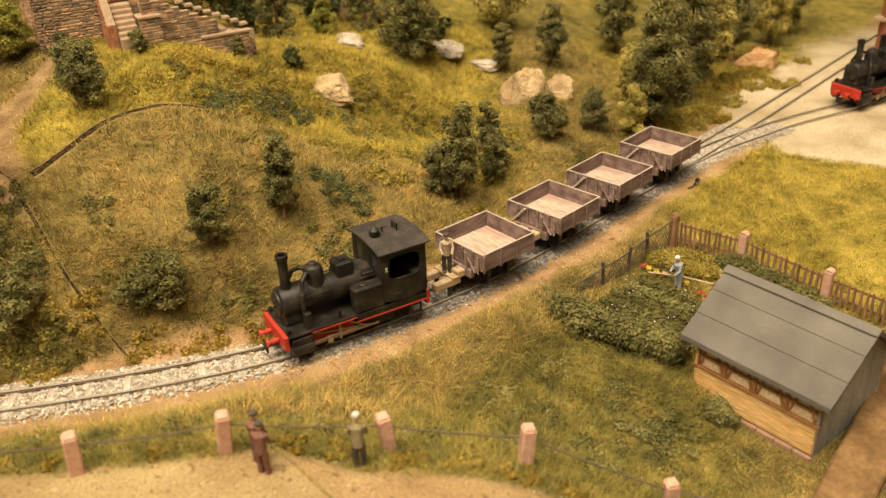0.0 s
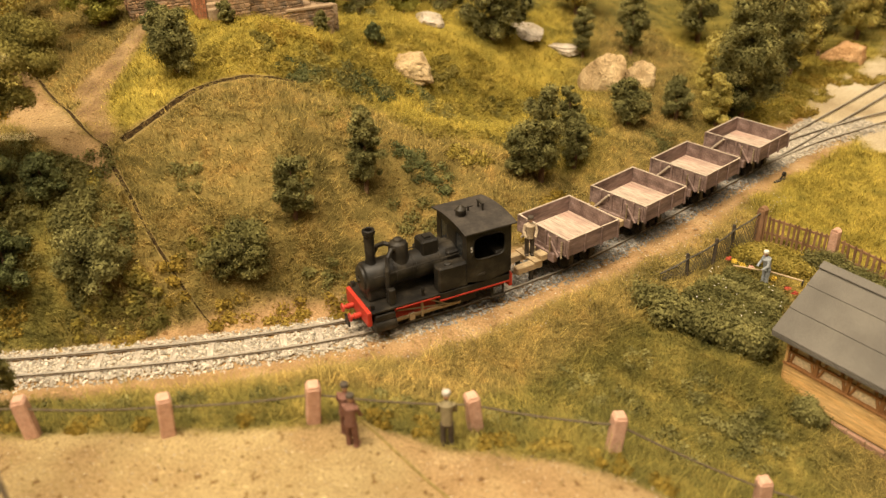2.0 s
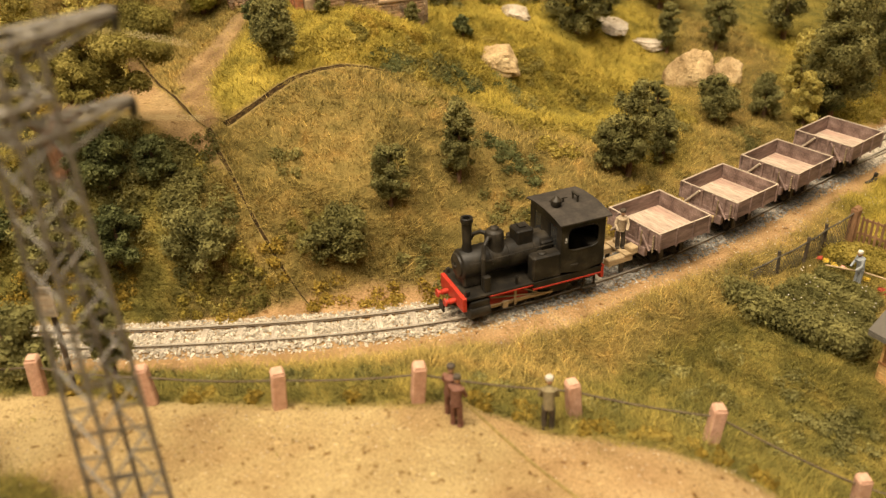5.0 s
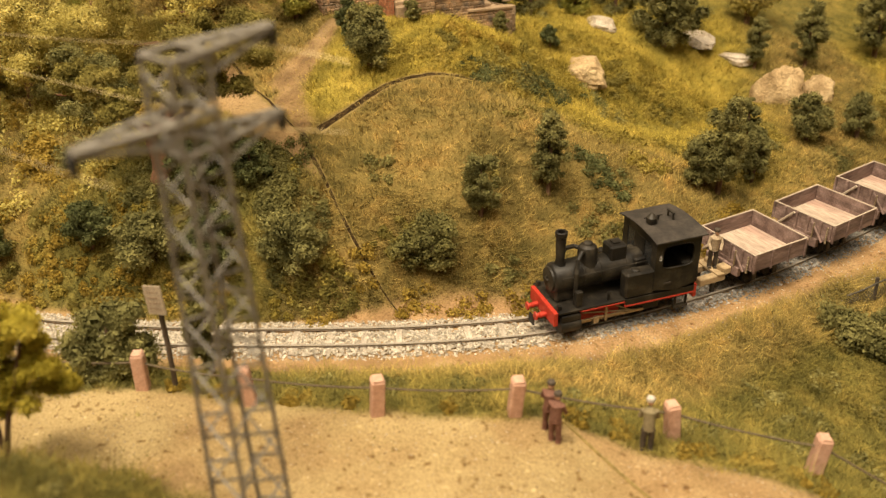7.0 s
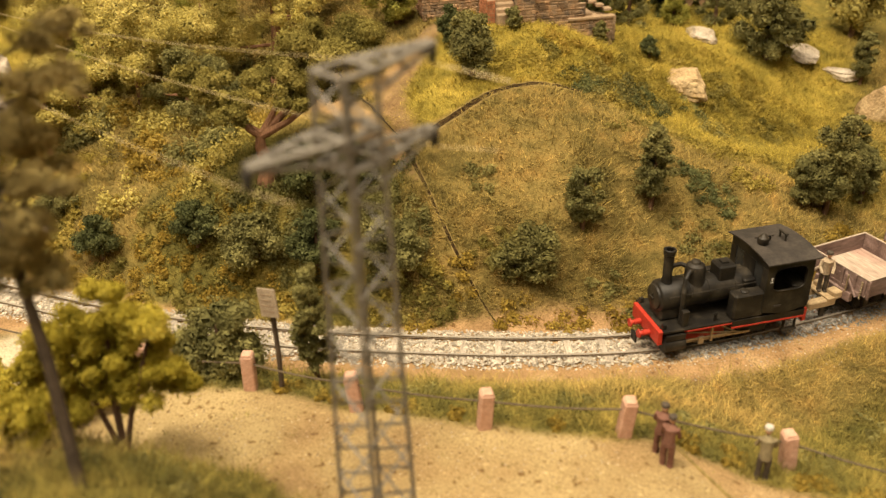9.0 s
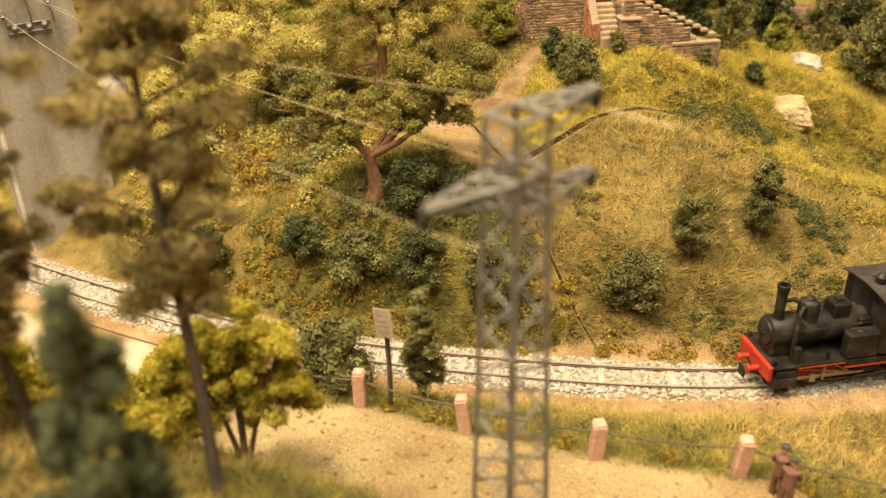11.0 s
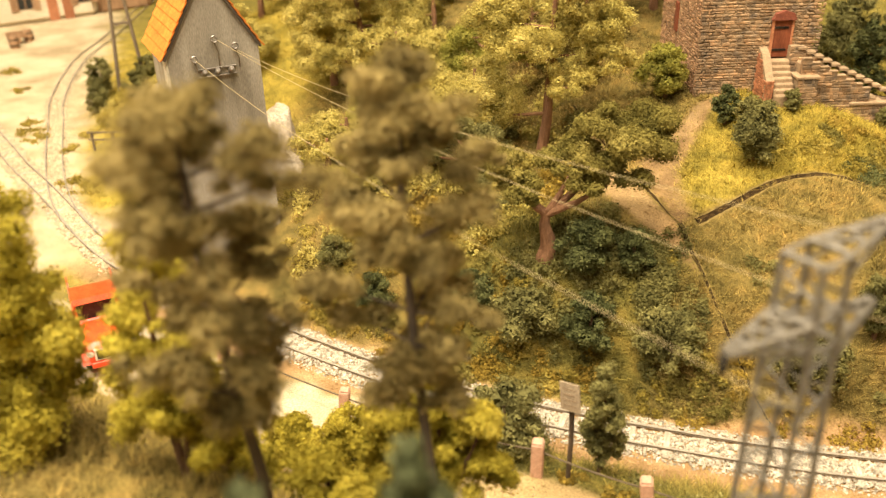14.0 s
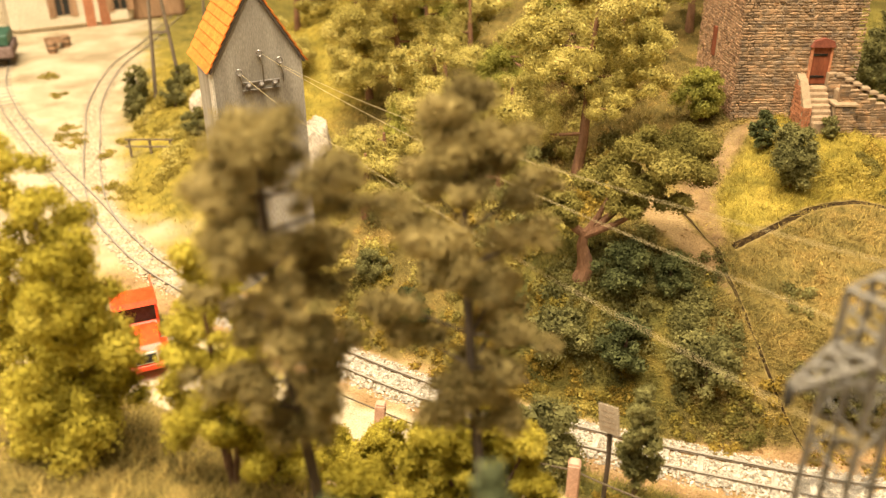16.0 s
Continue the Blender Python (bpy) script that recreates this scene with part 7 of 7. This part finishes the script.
# pines that stand close to the road, grey olive pads on dark leaning trunks
def scots_pine(x, y, top, seed, label, reach):
    """A bare leaning trunk under flat, tufted pads; reach: how far the pads stand out at each level, from below."""
    rng = np.random.RandomState(seed)
    z0 = ground_z(x, y)
    t = Vector(top) - Vector((x, y, z0))
    pts = [t * q + Vector((0.0008 * math.sin(7 * q), 0.0007 * math.cos(5 * q), 0)) for q in (-0.03, 0.25, 0.5, 0.75, 0.97)]
    limbs = [(pts, 0.0016, 0.0006)]
    C, R = [], []
    levels = len(reach)
    for k, w in enumerate(reach):
        q = 0.42 + 0.56 * k / (levels - 1)
        n = 2 if w < 0.007 else 3
        for j in range(n):
            a = 2 * math.pi * j / n + k * 1.9 + rng.uniform(-0.4, 0.4)
            r = w * rng.uniform(0.75, 1.05)
            out = Vector((math.cos(a), math.sin(a), 0))
            p = t * q + out * r + Vector((0, 0, rng.uniform(-0.002, 0.002)))
            limbs.append(([t * (q - 0.04), t * q * 0.4 + p * 0.6 - Vector((0, 0, 0.001)), p], 0.0004, 0.0002))
            for i in range(7):
                s_ = 0.0030 * rng.uniform(0.6, 1.35)
                c = p - out * r * 0.62 * rng.random() + Vector((rng.uniform(-0.0030, 0.0030), rng.uniform(-0.0030, 0.0030), rng.uniform(-0.0020, 0.0030)))
                C.append(tuple(c))
                R.append((s_ * 1.15, s_ * 1.15, s_ * 0.82))
    C.append(tuple(t * 0.99))
    R.append((0.004, 0.004, 0.0048))
    return limb_tree("scots_pine", x, y, limbs, C, R, leaf_pine, grey_bark, seed, label, 46000, leaf=0.00038, group="pines by the road", core=0.62)


scots_pine(-.1650, .0752, (-.1816, .0950, .1860), 301, "tall grey olive pine on a dark thin trunk", (.012, .007, .019, .022, .013, .022, .023, .012, .013, .006))
scots_pine(-.2028, .0640, (-.1997, .0515, .1870), 302, "leaning grey olive pine with drooping pads", (.007, .014, .018, .010, .020, .021, .012, .021, .018, .007))


def fir(x, y, h, w, seed, label):
    rng = np.random.RandomState(seed)
    C, R = [], []
    for k in range(60):
        t = 0.08 + 0.92 * (k + rng.uniform(0, 1)) / 60
        a = rng.uniform(0, 6.28)
        r = w / 2 * (1 - t) ** 0.8 * rng.uniform(0.3, 0.95)
        C.append((r * math.cos(a), r * math.sin(a), h * t))
        s_ = w * 0.11 * (1.15 - t * 0.8)
        R.append((s_, s_, s_ * 0.9))
    return limb_tree("fir_tree", x, y, [([(0, 0, -0.004), (0, 0, h * 0.9)], 0.0022, 0.0005)], C, R, leaf_fir, grey_bark, seed, label, 30000, leaf=0.0007, group="firs by the road")


for k, (x, y, z, w) in enumerate(((-.1365, .0235, .158, .050), (-.1559, .0126, .151, .058))):
    fir(x, y, z - ground_z(x, y), w, 311 + k, "dense blue green fir close to the road")


pale_bark = material("pale_grey_bark", [(0.30, 0.26, 0.20), (0.45, 0.40, 0.32)], 300, stretch=(1, 1, 0.3), bump=0.5)


def yellow_tree(x, y, stems, seed, label, leaf=0.00043, count=45000, mat=leaf_yellow, wood=bark):
    """Several stems, each with its own rounded crown: (dx, dy, height, width)."""
    rng = np.random.RandomState(seed)
    limbs, C, R = [], [], []
    for dx, dy, h, w in stems:
        limbs.append(([(0, 0, -0.002), (dx * 0.35, dy * 0.35, h * 0.3), (dx, dy, h * 0.75)], 0.0010, 0.0005))
        for k in range(26):
            t = 0.33 + 0.63 * (k + rng.uniform(0, 1)) / 26
            a, q = rng.uniform(0, 6.28), math.sqrt(rng.uniform(0.02, 1))
            rr = w / 2 * 0.80 * q * math.sqrt(max(0.04, 1 - ((t - 0.46) / 0.54) ** 2))
            C.append((dx + rr * math.cos(a), dy + rr * math.sin(a), h * t))
            s_ = w * rng.uniform(0.09, 0.17)
            R.append((s_, s_, s_ * 0.8))
    return limb_tree("yellow_tree", x, y, limbs, C, R, mat, wood, seed, label, count, leaf=leaf, group="yellow green trees by the road", core=0.61)


yellow_tree(-.1905, .1180, [(.0110, .0070, .0500, .0270), (-.0010, .0060, .0565, .0250), (-.0130, .0000, .0480, .0270), (-.0060, .0080, .0440, .0230)], 401, "yellow green tree with several thin stems", count=62000)
yellow_tree(-.2397, .1465, [(0, 0, .036, .022), (.008, .003, .026, .018), (-.007, .0, .028, .018)], 402, "low yellow tree with rounded lobes", count=24000)
yellow_tree(-.2598, .1381, [(0, 0, .026, .020), (.009, .0, .021, .018), (-.009, .002, .020, .018)], 403, "low yellow green tree by the road", count=22000)
yellow_tree(-.2450, .0760, [(.002, -.003, .082, .026), (.010, .000, .062, .026), (-.008, .001, .058, .028), (.004, .004, .040, .030)], 404, "tall yellow green tree on the bank before the lorry", count=52000)
yellow_tree(-.2960, .0700, [(-.004, .000, .098, .030), (.010, -.004, .086, .032), (-.016, .002, .090, .034), (.014, -.008, .060, .036), (-.010, .004, .052, .040), (.004, -.006, .034, .046), (-.024, -.004, .060, .036)], 405, "big yellow green tree with a pale trunk at the road's bend", count=100000, wood=pale_bark)
yellow_tree(-.2120, .0960, [(0, 0, .022, .020), (-.010, .001, .017, .017), (.011, -.002, .019, .018)], 406, "bushy yellow green tree on the verge", count=26000)
yellow_tree(-.2480, .0970, [(0, 0, .019, .020), (.010, .000, .014, .016), (-.010, .003, .016, .018)], 408, "low yellow bush on the bank", count=20000)


# ---- hedge, beds and low growth ----
def low_growth(name, pts, width, tall, count, leaf, mat, seed, label, category="hedge"):
    """A strip of flakes along a line on the ground."""
    rng = np.random.RandomState(seed)
    C, R = [], []
    line = curve_through(pts, 8)
    for q in range(len(line)):
        for k in range(3):
            x, y = line[q] + rng.uniform(-0.4, 0.4, 2) * width
            C.append((x, y, ground_z(x, y) + tall * rng.uniform(0.35, 0.62)))
            R.append((width * 0.34, width * 0.34, tall * 0.42))
    me = flakes(C, R, count, leaf, rng, mat, name, shell=0.7, core=0.6)
    return whole(name, me, None, label, category, kind="stuff")


low_growth("hedge", [(.0680, .2870), (.0800, .2790), (.0950, .2690), (.1080, .2615)], .0120, .0135, 26000, .00060, leaf_dark, 501, "thick clipped dark green garden hedge")
potato = thing("vegetable_bed", 0, 0, 0, label="bed of leafy green plants in rows", category="plants")
for k in range(5):
    a, b = (.0800 + k * .0065, .2935 + k * .0055), (.1150 + k * .0030, .2760 + k * .0062)
    rng = np.random.RandomState(520 + k)
    C, R = [], []
    for i in range(16):
        t = i / 15
        x, y = a[0] + (b[0] - a[0]) * t + rng.uniform(-.001, .001), a[1] + (b[1] - a[1]) * t + rng.uniform(-.001, .001)
        C = [(x, y, ground_z(x, y) + 0.002 + rng.uniform(0, 0.0015))]
        part("plant", flakes(C, [(.0028, .0028, .0027)], 320, .0005, rng, leaf_dark if k % 2 else leaf_mat, "plant", core=0.5), None, potato)
petal_white = material("white_petals", [(0.66, 0.62, 0.52), (0.78, 0.74, 0.64)], 400, bump=0)
rng = random.Random(55)
for k in range(26):
    u, w = rng.random(), rng.random()
    x, y = .0840 + .030 * u + .016 * w, .2930 - .017 * u + .026 * w
    part("blossom", Shape().blob(x, y, ground_z(x, y) + 0.0052, .00028, .00028, .00020, rng, 0.2, 6, 4), petal_white, potato)
low_growth("marigold_bed", [(.1180, .3330), (.1290, .3310), (.1400, .3240)], .0110, .0060, 14000, .00045, leaf_straw, 502, "low yellow green garden plants by the fence", "plants")
low_growth("fence_shrubs", [(.1480, .3280), (.1630, .3150), (.1800, .2980)], .0100, .0100, 16000, .00045, leaf_dark, 503, "dark shrubs along the picket fence", "plants")
petal_red = material("red_petals", [(0.42, 0.05, 0.03), (0.55, 0.12, 0.07)], 400, island=0.2, bump=0)
petal_pink = material("pink_petals", [(0.70, 0.30, 0.25), (0.78, 0.50, 0.40)], 400, island=0.2, bump=0)
petal_yellow = material("yellow_petals", [(0.70, 0.45, 0.04), (0.78, 0.58, 0.10)], 400, island=0.2, bump=0)
flowers = thing("flower_border", 0, 0, 0, label="narrow border of red, pink and yellow flowers", category="flowers")
for k, (x, y, m) in enumerate(((.1085, .3260, petal_red), (.1110, .3245, petal_yellow), (.1140, .3225, petal_yellow), (.1175, .3205, petal_pink), (.1260, .3140, petal_yellow), (.1310, .3085, petal_red), (.1335, .3060, petal_red))):
    rng = np.random.RandomState(540 + k)
    part("flower_clump", flakes([(x, y, ground_z(x, y) + 0.003)], [(.0015, .0015, .0009)], 110, .00030, rng, m, "flower_clump"), None, flowers)
low_growth("hut_shrub", [(.1190, .2350), (.1220, .2320)], .0075, .0085, 8000, .0005, leaf_dark, 504, "low dark shrub before the hut's front", "bush")


def patches(name, spots, mat, seed, label, leaf=.00045, tall=.003):
    """Low mats of flock on the slope: (x, y, reach)."""
    rng = np.random.RandomState(seed)
    C, R = [], []
    for x, y, r in spots:
        for k in range(9):
            w, q = rng.uniform(0, 6.28), math.sqrt(rng.uniform(0, 1)) * r
            a, b = x + q * math.cos(w), y + q * math.sin(w)
            C.append((a, b, ground_z(a, b) + tall * 0.15))
            R.append((r * 0.40, r * 0.40, tall))
    me = flakes(C, R, int(150 * len(C)), leaf * 1.25, rng, mat, name, shell=0.5)
    return whole(name, me, None, label, "undergrowth", kind="stuff")


patches("dark_undergrowth", [(-.0360, .3270, .010), (-.0300, .3180, .009), (-.0720, .4260, .014), (-.0350, .4400, .012), (-.0900, .4080, .012), (-.1330, .3080, .008), (-.0700, .2870, .008), (-.0540, .2800, .007), (.0480, .4300, .012), (.0960, .4380, .012), (-.1850, .2900, .014), (-.2000, .3000, .012)], leaf_mat, 601, "patches of dark green low undergrowth on the slope")
patches("ochre_undergrowth", [(-.1050, .2640, .010), (-.0850, .2690, .009), (-.0600, .2750, .010), (-.0300, .2900, .009), (-.0050, .3130, .009), (.0150, .3420, .010), (.0350, .3650, .010), (-.1180, .4280, .009), (-.0960, .4370, .008), (-.2350, .2480, .010), (-.2100, .2430, .008), (-.1450, .2480, .007), (-.2600, .2750, .012), (-.2800, .2900, .014)], leaf_ochre, 602, "patches of ochre and rusty undergrowth on the slope", tall=.0026)
patches("yellow_undergrowth", [(-.1350, .3950, .014), (-.1150, .4000, .012), (-.0700, .4500, .014), (-.0300, .4700, .014), (.0100, .4900, .014), (-.3300, .2850, .012), (-.3600, .2700, .012), (-.4000, .3000, .014), (-.1720, .3000, .006), (.1700, .5000, .010), (.1850, .5250, .012), (-.6600, .3900, .012), (-.6300, .4050, .014), (-.9000, .4900, .012), (-.8300, .4500, .010)], leaf_straw, 603, "patches of yellow green low undergrowth", tall=.0028)
patches("verge_undergrowth", [(-.1500, .1950, .006), (-.1250, .1920, .007), (-.0980, .1900, .007), (-.0700, .1920, .006), (-.0300, .1960, .007), (.0100, .1980, .008), (.0400, .2050, .009), (.0700, .2100, .010), (-.2200, .0950, .014), (-.1700, .0950, .014), (-.1400, .0850, .012), (.0500, .2300, .009), (.0850, .2420, .008), (.0880, .2230, .010), (.0960, .2180, .010), (.1010, .2270, .008), (.0350, .2420, .008), (.0600, .2560, .006)], leaf_dark, 604, "dark low growth along the road's bank", tall=.0022)


patches_edge = [(-.0310, .1860, .005), (-.0180, .1850, .005), (.0060, .1790, .006), (.0220, .1760, .006), (.0400, .1730, .006), (.0560, .1700, .006), (-.1700, .1790, .005), (-.1520, .1780, .005), (-.1260, .1770, .005), (-.1060, .1770, .004), (-.0740, .1780, .004)]
patches("road_edge_tufts", patches_edge, leaf_ochre, 605, "ochre tufts of grass along the sandy road", tall=.0018)


def scattered(seed, count, corners, r0, r1):
    """Spots inside a polygon on the ground: (x, y, reach)."""
    rng = random.Random(seed)
    xs, ys = [c[0] for c in corners], [c[1] for c in corners]
    out = []
    while len(out) < count:
        x, y = rng.uniform(min(xs), max(xs)), rng.uniform(min(ys), max(ys))
        hit = False
        for (ax, ay), (bx, by) in zip(corners, corners[1:] + corners[:1]):
            if (ay > y) != (by > y) and x < (bx - ax) * (y - ay) / (by - ay) + ax:
                hit = not hit
        if hit:
            out.append((x, y, rng.uniform(r0, r1)))
    return out


BANK = [(-.206, .294), (-.172, .312), (-.150, .280), (-.158, .262), (-.200, .254), (-.240, .257), (-.225, .275)]
GLADE = [(-.240, .262), (-.215, .300), (-.235, .345), (-.240, .400), (-.300, .480), (-.400, .470), (-.450, .380), (-.420, .290), (-.330, .262)]
patches("bank_undergrowth", scattered(611, 34, BANK, .006, .010), leaf_mat, 612, "dense dark green undergrowth covering the bank", tall=.0042)
patches("grove_undergrowth", scattered(613, 46, GLADE, .008, .015), leaf_olive, 614, "olive undergrowth between the trunks of the grove", leaf=.0006, tall=.0075)
patches("grove_ochre_growth", scattered(615, 16, GLADE, .007, .012), leaf_ochre, 616, "ochre bushes between the trunks of the grove", leaf=.0006, tall=.0085)
patches("grove_green_growth", scattered(617, 16, GLADE, .007, .012), leaf_dark, 618, "dark green low bushes under the grove", leaf=.0006, tall=.0095)
SLOPE = [(-.150, .385), (-.060, .370), (.000, .360), (.030, .400), (.060, .450), (.020, .510), (-.060, .500), (-.130, .420)]
KNOLL = [(-.150, .320), (-.120, .355), (-.040, .370), (.010, .340), (-.030, .300), (-.100, .270), (-.135, .280)]
patches("slope_dark_growth", scattered(621, 22, SLOPE, .005, .011), leaf_oak, 622, "olive low growth scattered over the upper slope", tall=.0024)
patches("slope_straw_growth", scattered(623, 24, SLOPE, .005, .010), leaf_straw, 624, "straw coloured tufts scattered over the upper slope", tall=.0030)
patches("knoll_growth", scattered(625, 5, KNOLL, .004, .008), leaf_oak, 626, "thin olive growth scattered over the mound", tall=.0016)
bush(-.7000, .4300, .0280, .0280, leaf_dark, 71, "dark bush between the yard tracks and the slope", count=4000)
bush(-.7150, .4500, .0420, .0330, leaf_dark, 72, "dark bush on the slope beside the pole", count=4000)
bush(-0.5838, 0.3926, 0.026, 0.03, leaf_dark, 73, "low dark bush behind the transformer house", count=4000)
patches("yard_tufts", [(-.72, .375, .012), (-.70, .365, .010), (-.74, .39, .010), (-.655, .36, .010), (-.60, .315, .010), (-.58, .31, .012), (-.56, .33, .012)], leaf_straw, 629, "yellow tufts growing in the pale yard", tall=.003)


def grit(name, corners, count, size, mat, seed, label):
    """Loose little stones strewn inside a polygon on the ground."""
    rng = np.random.RandomState(seed)
    v, f = [], []
    for x, y, r in scattered(seed, count, corners, size * 0.5, size * 1.5):
        z, k, w = ground_z(x, y), len(v), rng.uniform(0, 6.28)
        for a in (0, 2.1, 4.2):
            v.append((x + r * math.cos(w + a), y + r * math.sin(w + a) * 0.8, z - r * 0.1))
        v.append((x, y, z + r * rng.uniform(0.6, 1.0)))
        f += [(k, k + 1, k + 3), (k + 1, k + 2, k + 3), (k + 2, k, k + 3)]
    return whole(name, Shape().add(v, f), mat, label, "gravel", kind="stuff")


ROAD = [(-.240, .166), (-.060, .172), (.060, .168), (.060, .120), (-.100, .110), (-.240, .128)]
TRACKSIDE = [(-.200, .205), (-.100, .222), (-.020, .258), (.060, .318), (.140, .400), (.155, .388), (.070, .300), (-.010, .240), (-.100, .205), (-.200, .190)]
grit("road_grit", ROAD, 1100, .00042, yard_stone, 631, "loose sandy grit on the road")
grit("dark_grit", ROAD, 260, .00038, soil_mat, 632, "dark crumbs of soil on the road")
grit("trackside_grit", TRACKSIDE, 900, .00042, ballast_mat, 633, "stray ballast stones beside the track")
WESTSIDE = [(-.440, .300), (-.560, .340), (-.660, .395), (-.740, .470), (-.700, .520), (-.560, .440), (-.460, .370)]
patches("west_olive_growth", scattered(641, 22, WESTSIDE, .006, .013), leaf_olive, 642, "olive undergrowth on the slope above the yard", leaf=.0006, tall=.006)
patches("west_straw_growth", scattered(643, 22, WESTSIDE, .006, .012), leaf_straw, 644, "yellow undergrowth on the slope above the yard", leaf=.0006, tall=.005)
patches("hollow_growth", [(-.1045, .4000, .010), (-.0980, .4050, .008), (-.0736, .4230, .010), (-.0660, .4260, .008), (-.0450, .4520, .009), (-.0350, .3530, .009), (-.0290, .3490, .009), (-.0410, .3570, .007)], leaf_blue, 651, "blue green low growth in the hollow behind the mound", tall=.0026)
WOODSIDE = [(.170, .505), (.190, .500), (.270, .595), (.300, .640), (.270, .650), (.200, .560)]
patches("wood_edge_growth", scattered(661, 12, WOODSIDE, .006, .012), leaf_straw, 662, "straw coloured growth at the wood's edge", tall=.003)
patches("wood_edge_ochre", scattered(663, 9, WOODSIDE, .006, .011), leaf_ochre, 664, "ochre growth at the wood's edge", tall=.003)
BANKFOOT = [(-.340, .236), (-.270, .236), (-.200, .242), (-.140, .252), (-.110, .262), (-.130, .272), (-.200, .262), (-.280, .262), (-.345, .268)]
patches("bank_foot_ochre", scattered(671, 16, BANKFOOT, .004, .009), leaf_ochre, 672, "ochre undergrowth along the foot of the bank", tall=.0026)
patches("bank_foot_straw", scattered(673, 16, BANKFOOT, .004, .009), leaf_straw, 674, "straw green undergrowth along the foot of the bank", tall=.0028)
patches("bank_foot_green", scattered(675, 14, BANKFOOT, .005, .010), leaf_oak, 676, "dark olive undergrowth along the foot of the bank", tall=.0038)


# ---- static grass ----
def grass(name, x0, x1, y0, y1, count, tall, seed, label):
    rng = np.random.RandomState(seed)
    x, y = rng.uniform(x0, x1, count), rng.uniform(y0, y1, count)
    sand, trod, yard, bare = zones(x, y)
    lush, shady = growth(x, y)
    cover = 1 - np.maximum(np.maximum(sand * 0.985, trod * 0.94), np.maximum(yard * 0.985, bare))
    thick = 0.55 + 0.45 * ease(bumpiness(x, y, 120, 9), -0.5, 0.4)
    keep = (rng.uniform(0, 1, count) < cover * thick) & (away(x, y, LINE) > 0.0125) & (away(x, y, DITCH) > 0.0016) & (away(x, y, CRACK) > 0.0009)
    x, y, lush, shady, cover = x[keep], y[keep], lush[keep], shady[keep], cover[keep]
    n = len(x)
    z = height(x, y) - 0.0002
    h = tall * rng.uniform(0.5, 1.35, n) * (1 + 0.7 * ease(bumpiness(x, y, 420, 17), 0.15, 0.5)) * (0.35 + 0.65 * cover) * (0.75 + 0.5 * ease(bumpiness(x, y, 150, 12), -0.5, 0.5))
    a, lean = rng.uniform(0, 6.28, n), np.where(rng.uniform(0, 1, n) < 0.3, rng.uniform(0.2, 0.8, n), rng.uniform(0.7, 2.8, n))
    w = rng.uniform(0.00009, 0.00020, n)
    b = a + 1.57 + rng.uniform(-0.5, 0.5, n)
    base = np.stack([x, y, z], 1)
    side = np.stack([w * np.cos(b), w * np.sin(b), 0 * w], 1)
    tip = base + np.stack([h * lean * 0.8 * np.cos(a), h * lean * 0.8 * np.sin(a), h * 0.85], 1)
    v = np.stack([base - side, base + side, tip], 1).reshape(-1, 3)
    me = fast_mesh(name, v, np.arange(3 * n).reshape(-1, 3), blade_mat)
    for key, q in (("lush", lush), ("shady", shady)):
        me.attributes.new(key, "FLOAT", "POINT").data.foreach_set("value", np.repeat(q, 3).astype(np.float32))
    return whole(name, me, None, label, "grass", kind="stuff")


grass("hill_grass", -.36, .20, .235, .52, 400000, .0027, 701, "dry olive and ochre static grass on the hills")
grass("bank_grass", -.24, .26, .150, .300, 190000, .0030, 702, "green static grass on the bank below the road")
grass("far_grass", -.70, .36, .40, .80, 100000, .0032, 703, "yellow green static grass on the far slopes")
grass("verge_grass", -.42, -.06, .02, .160, 90000, .0036, 704, "short green grass on the near verge")
grass("meadow_grass", -.10, .30, .44, .64, 110000, .0030, 707, "yellow green static grass on the meadow behind the mound")
grass("lawn_grass", .195, .40, .22, .47, 120000, .0016, 705, "short yellow green lawn behind the garden")
grass("west_grass", -.82, -.43, .28, .62, 48000, .0045, 706, "long yellow green grass on the slope above the yard")
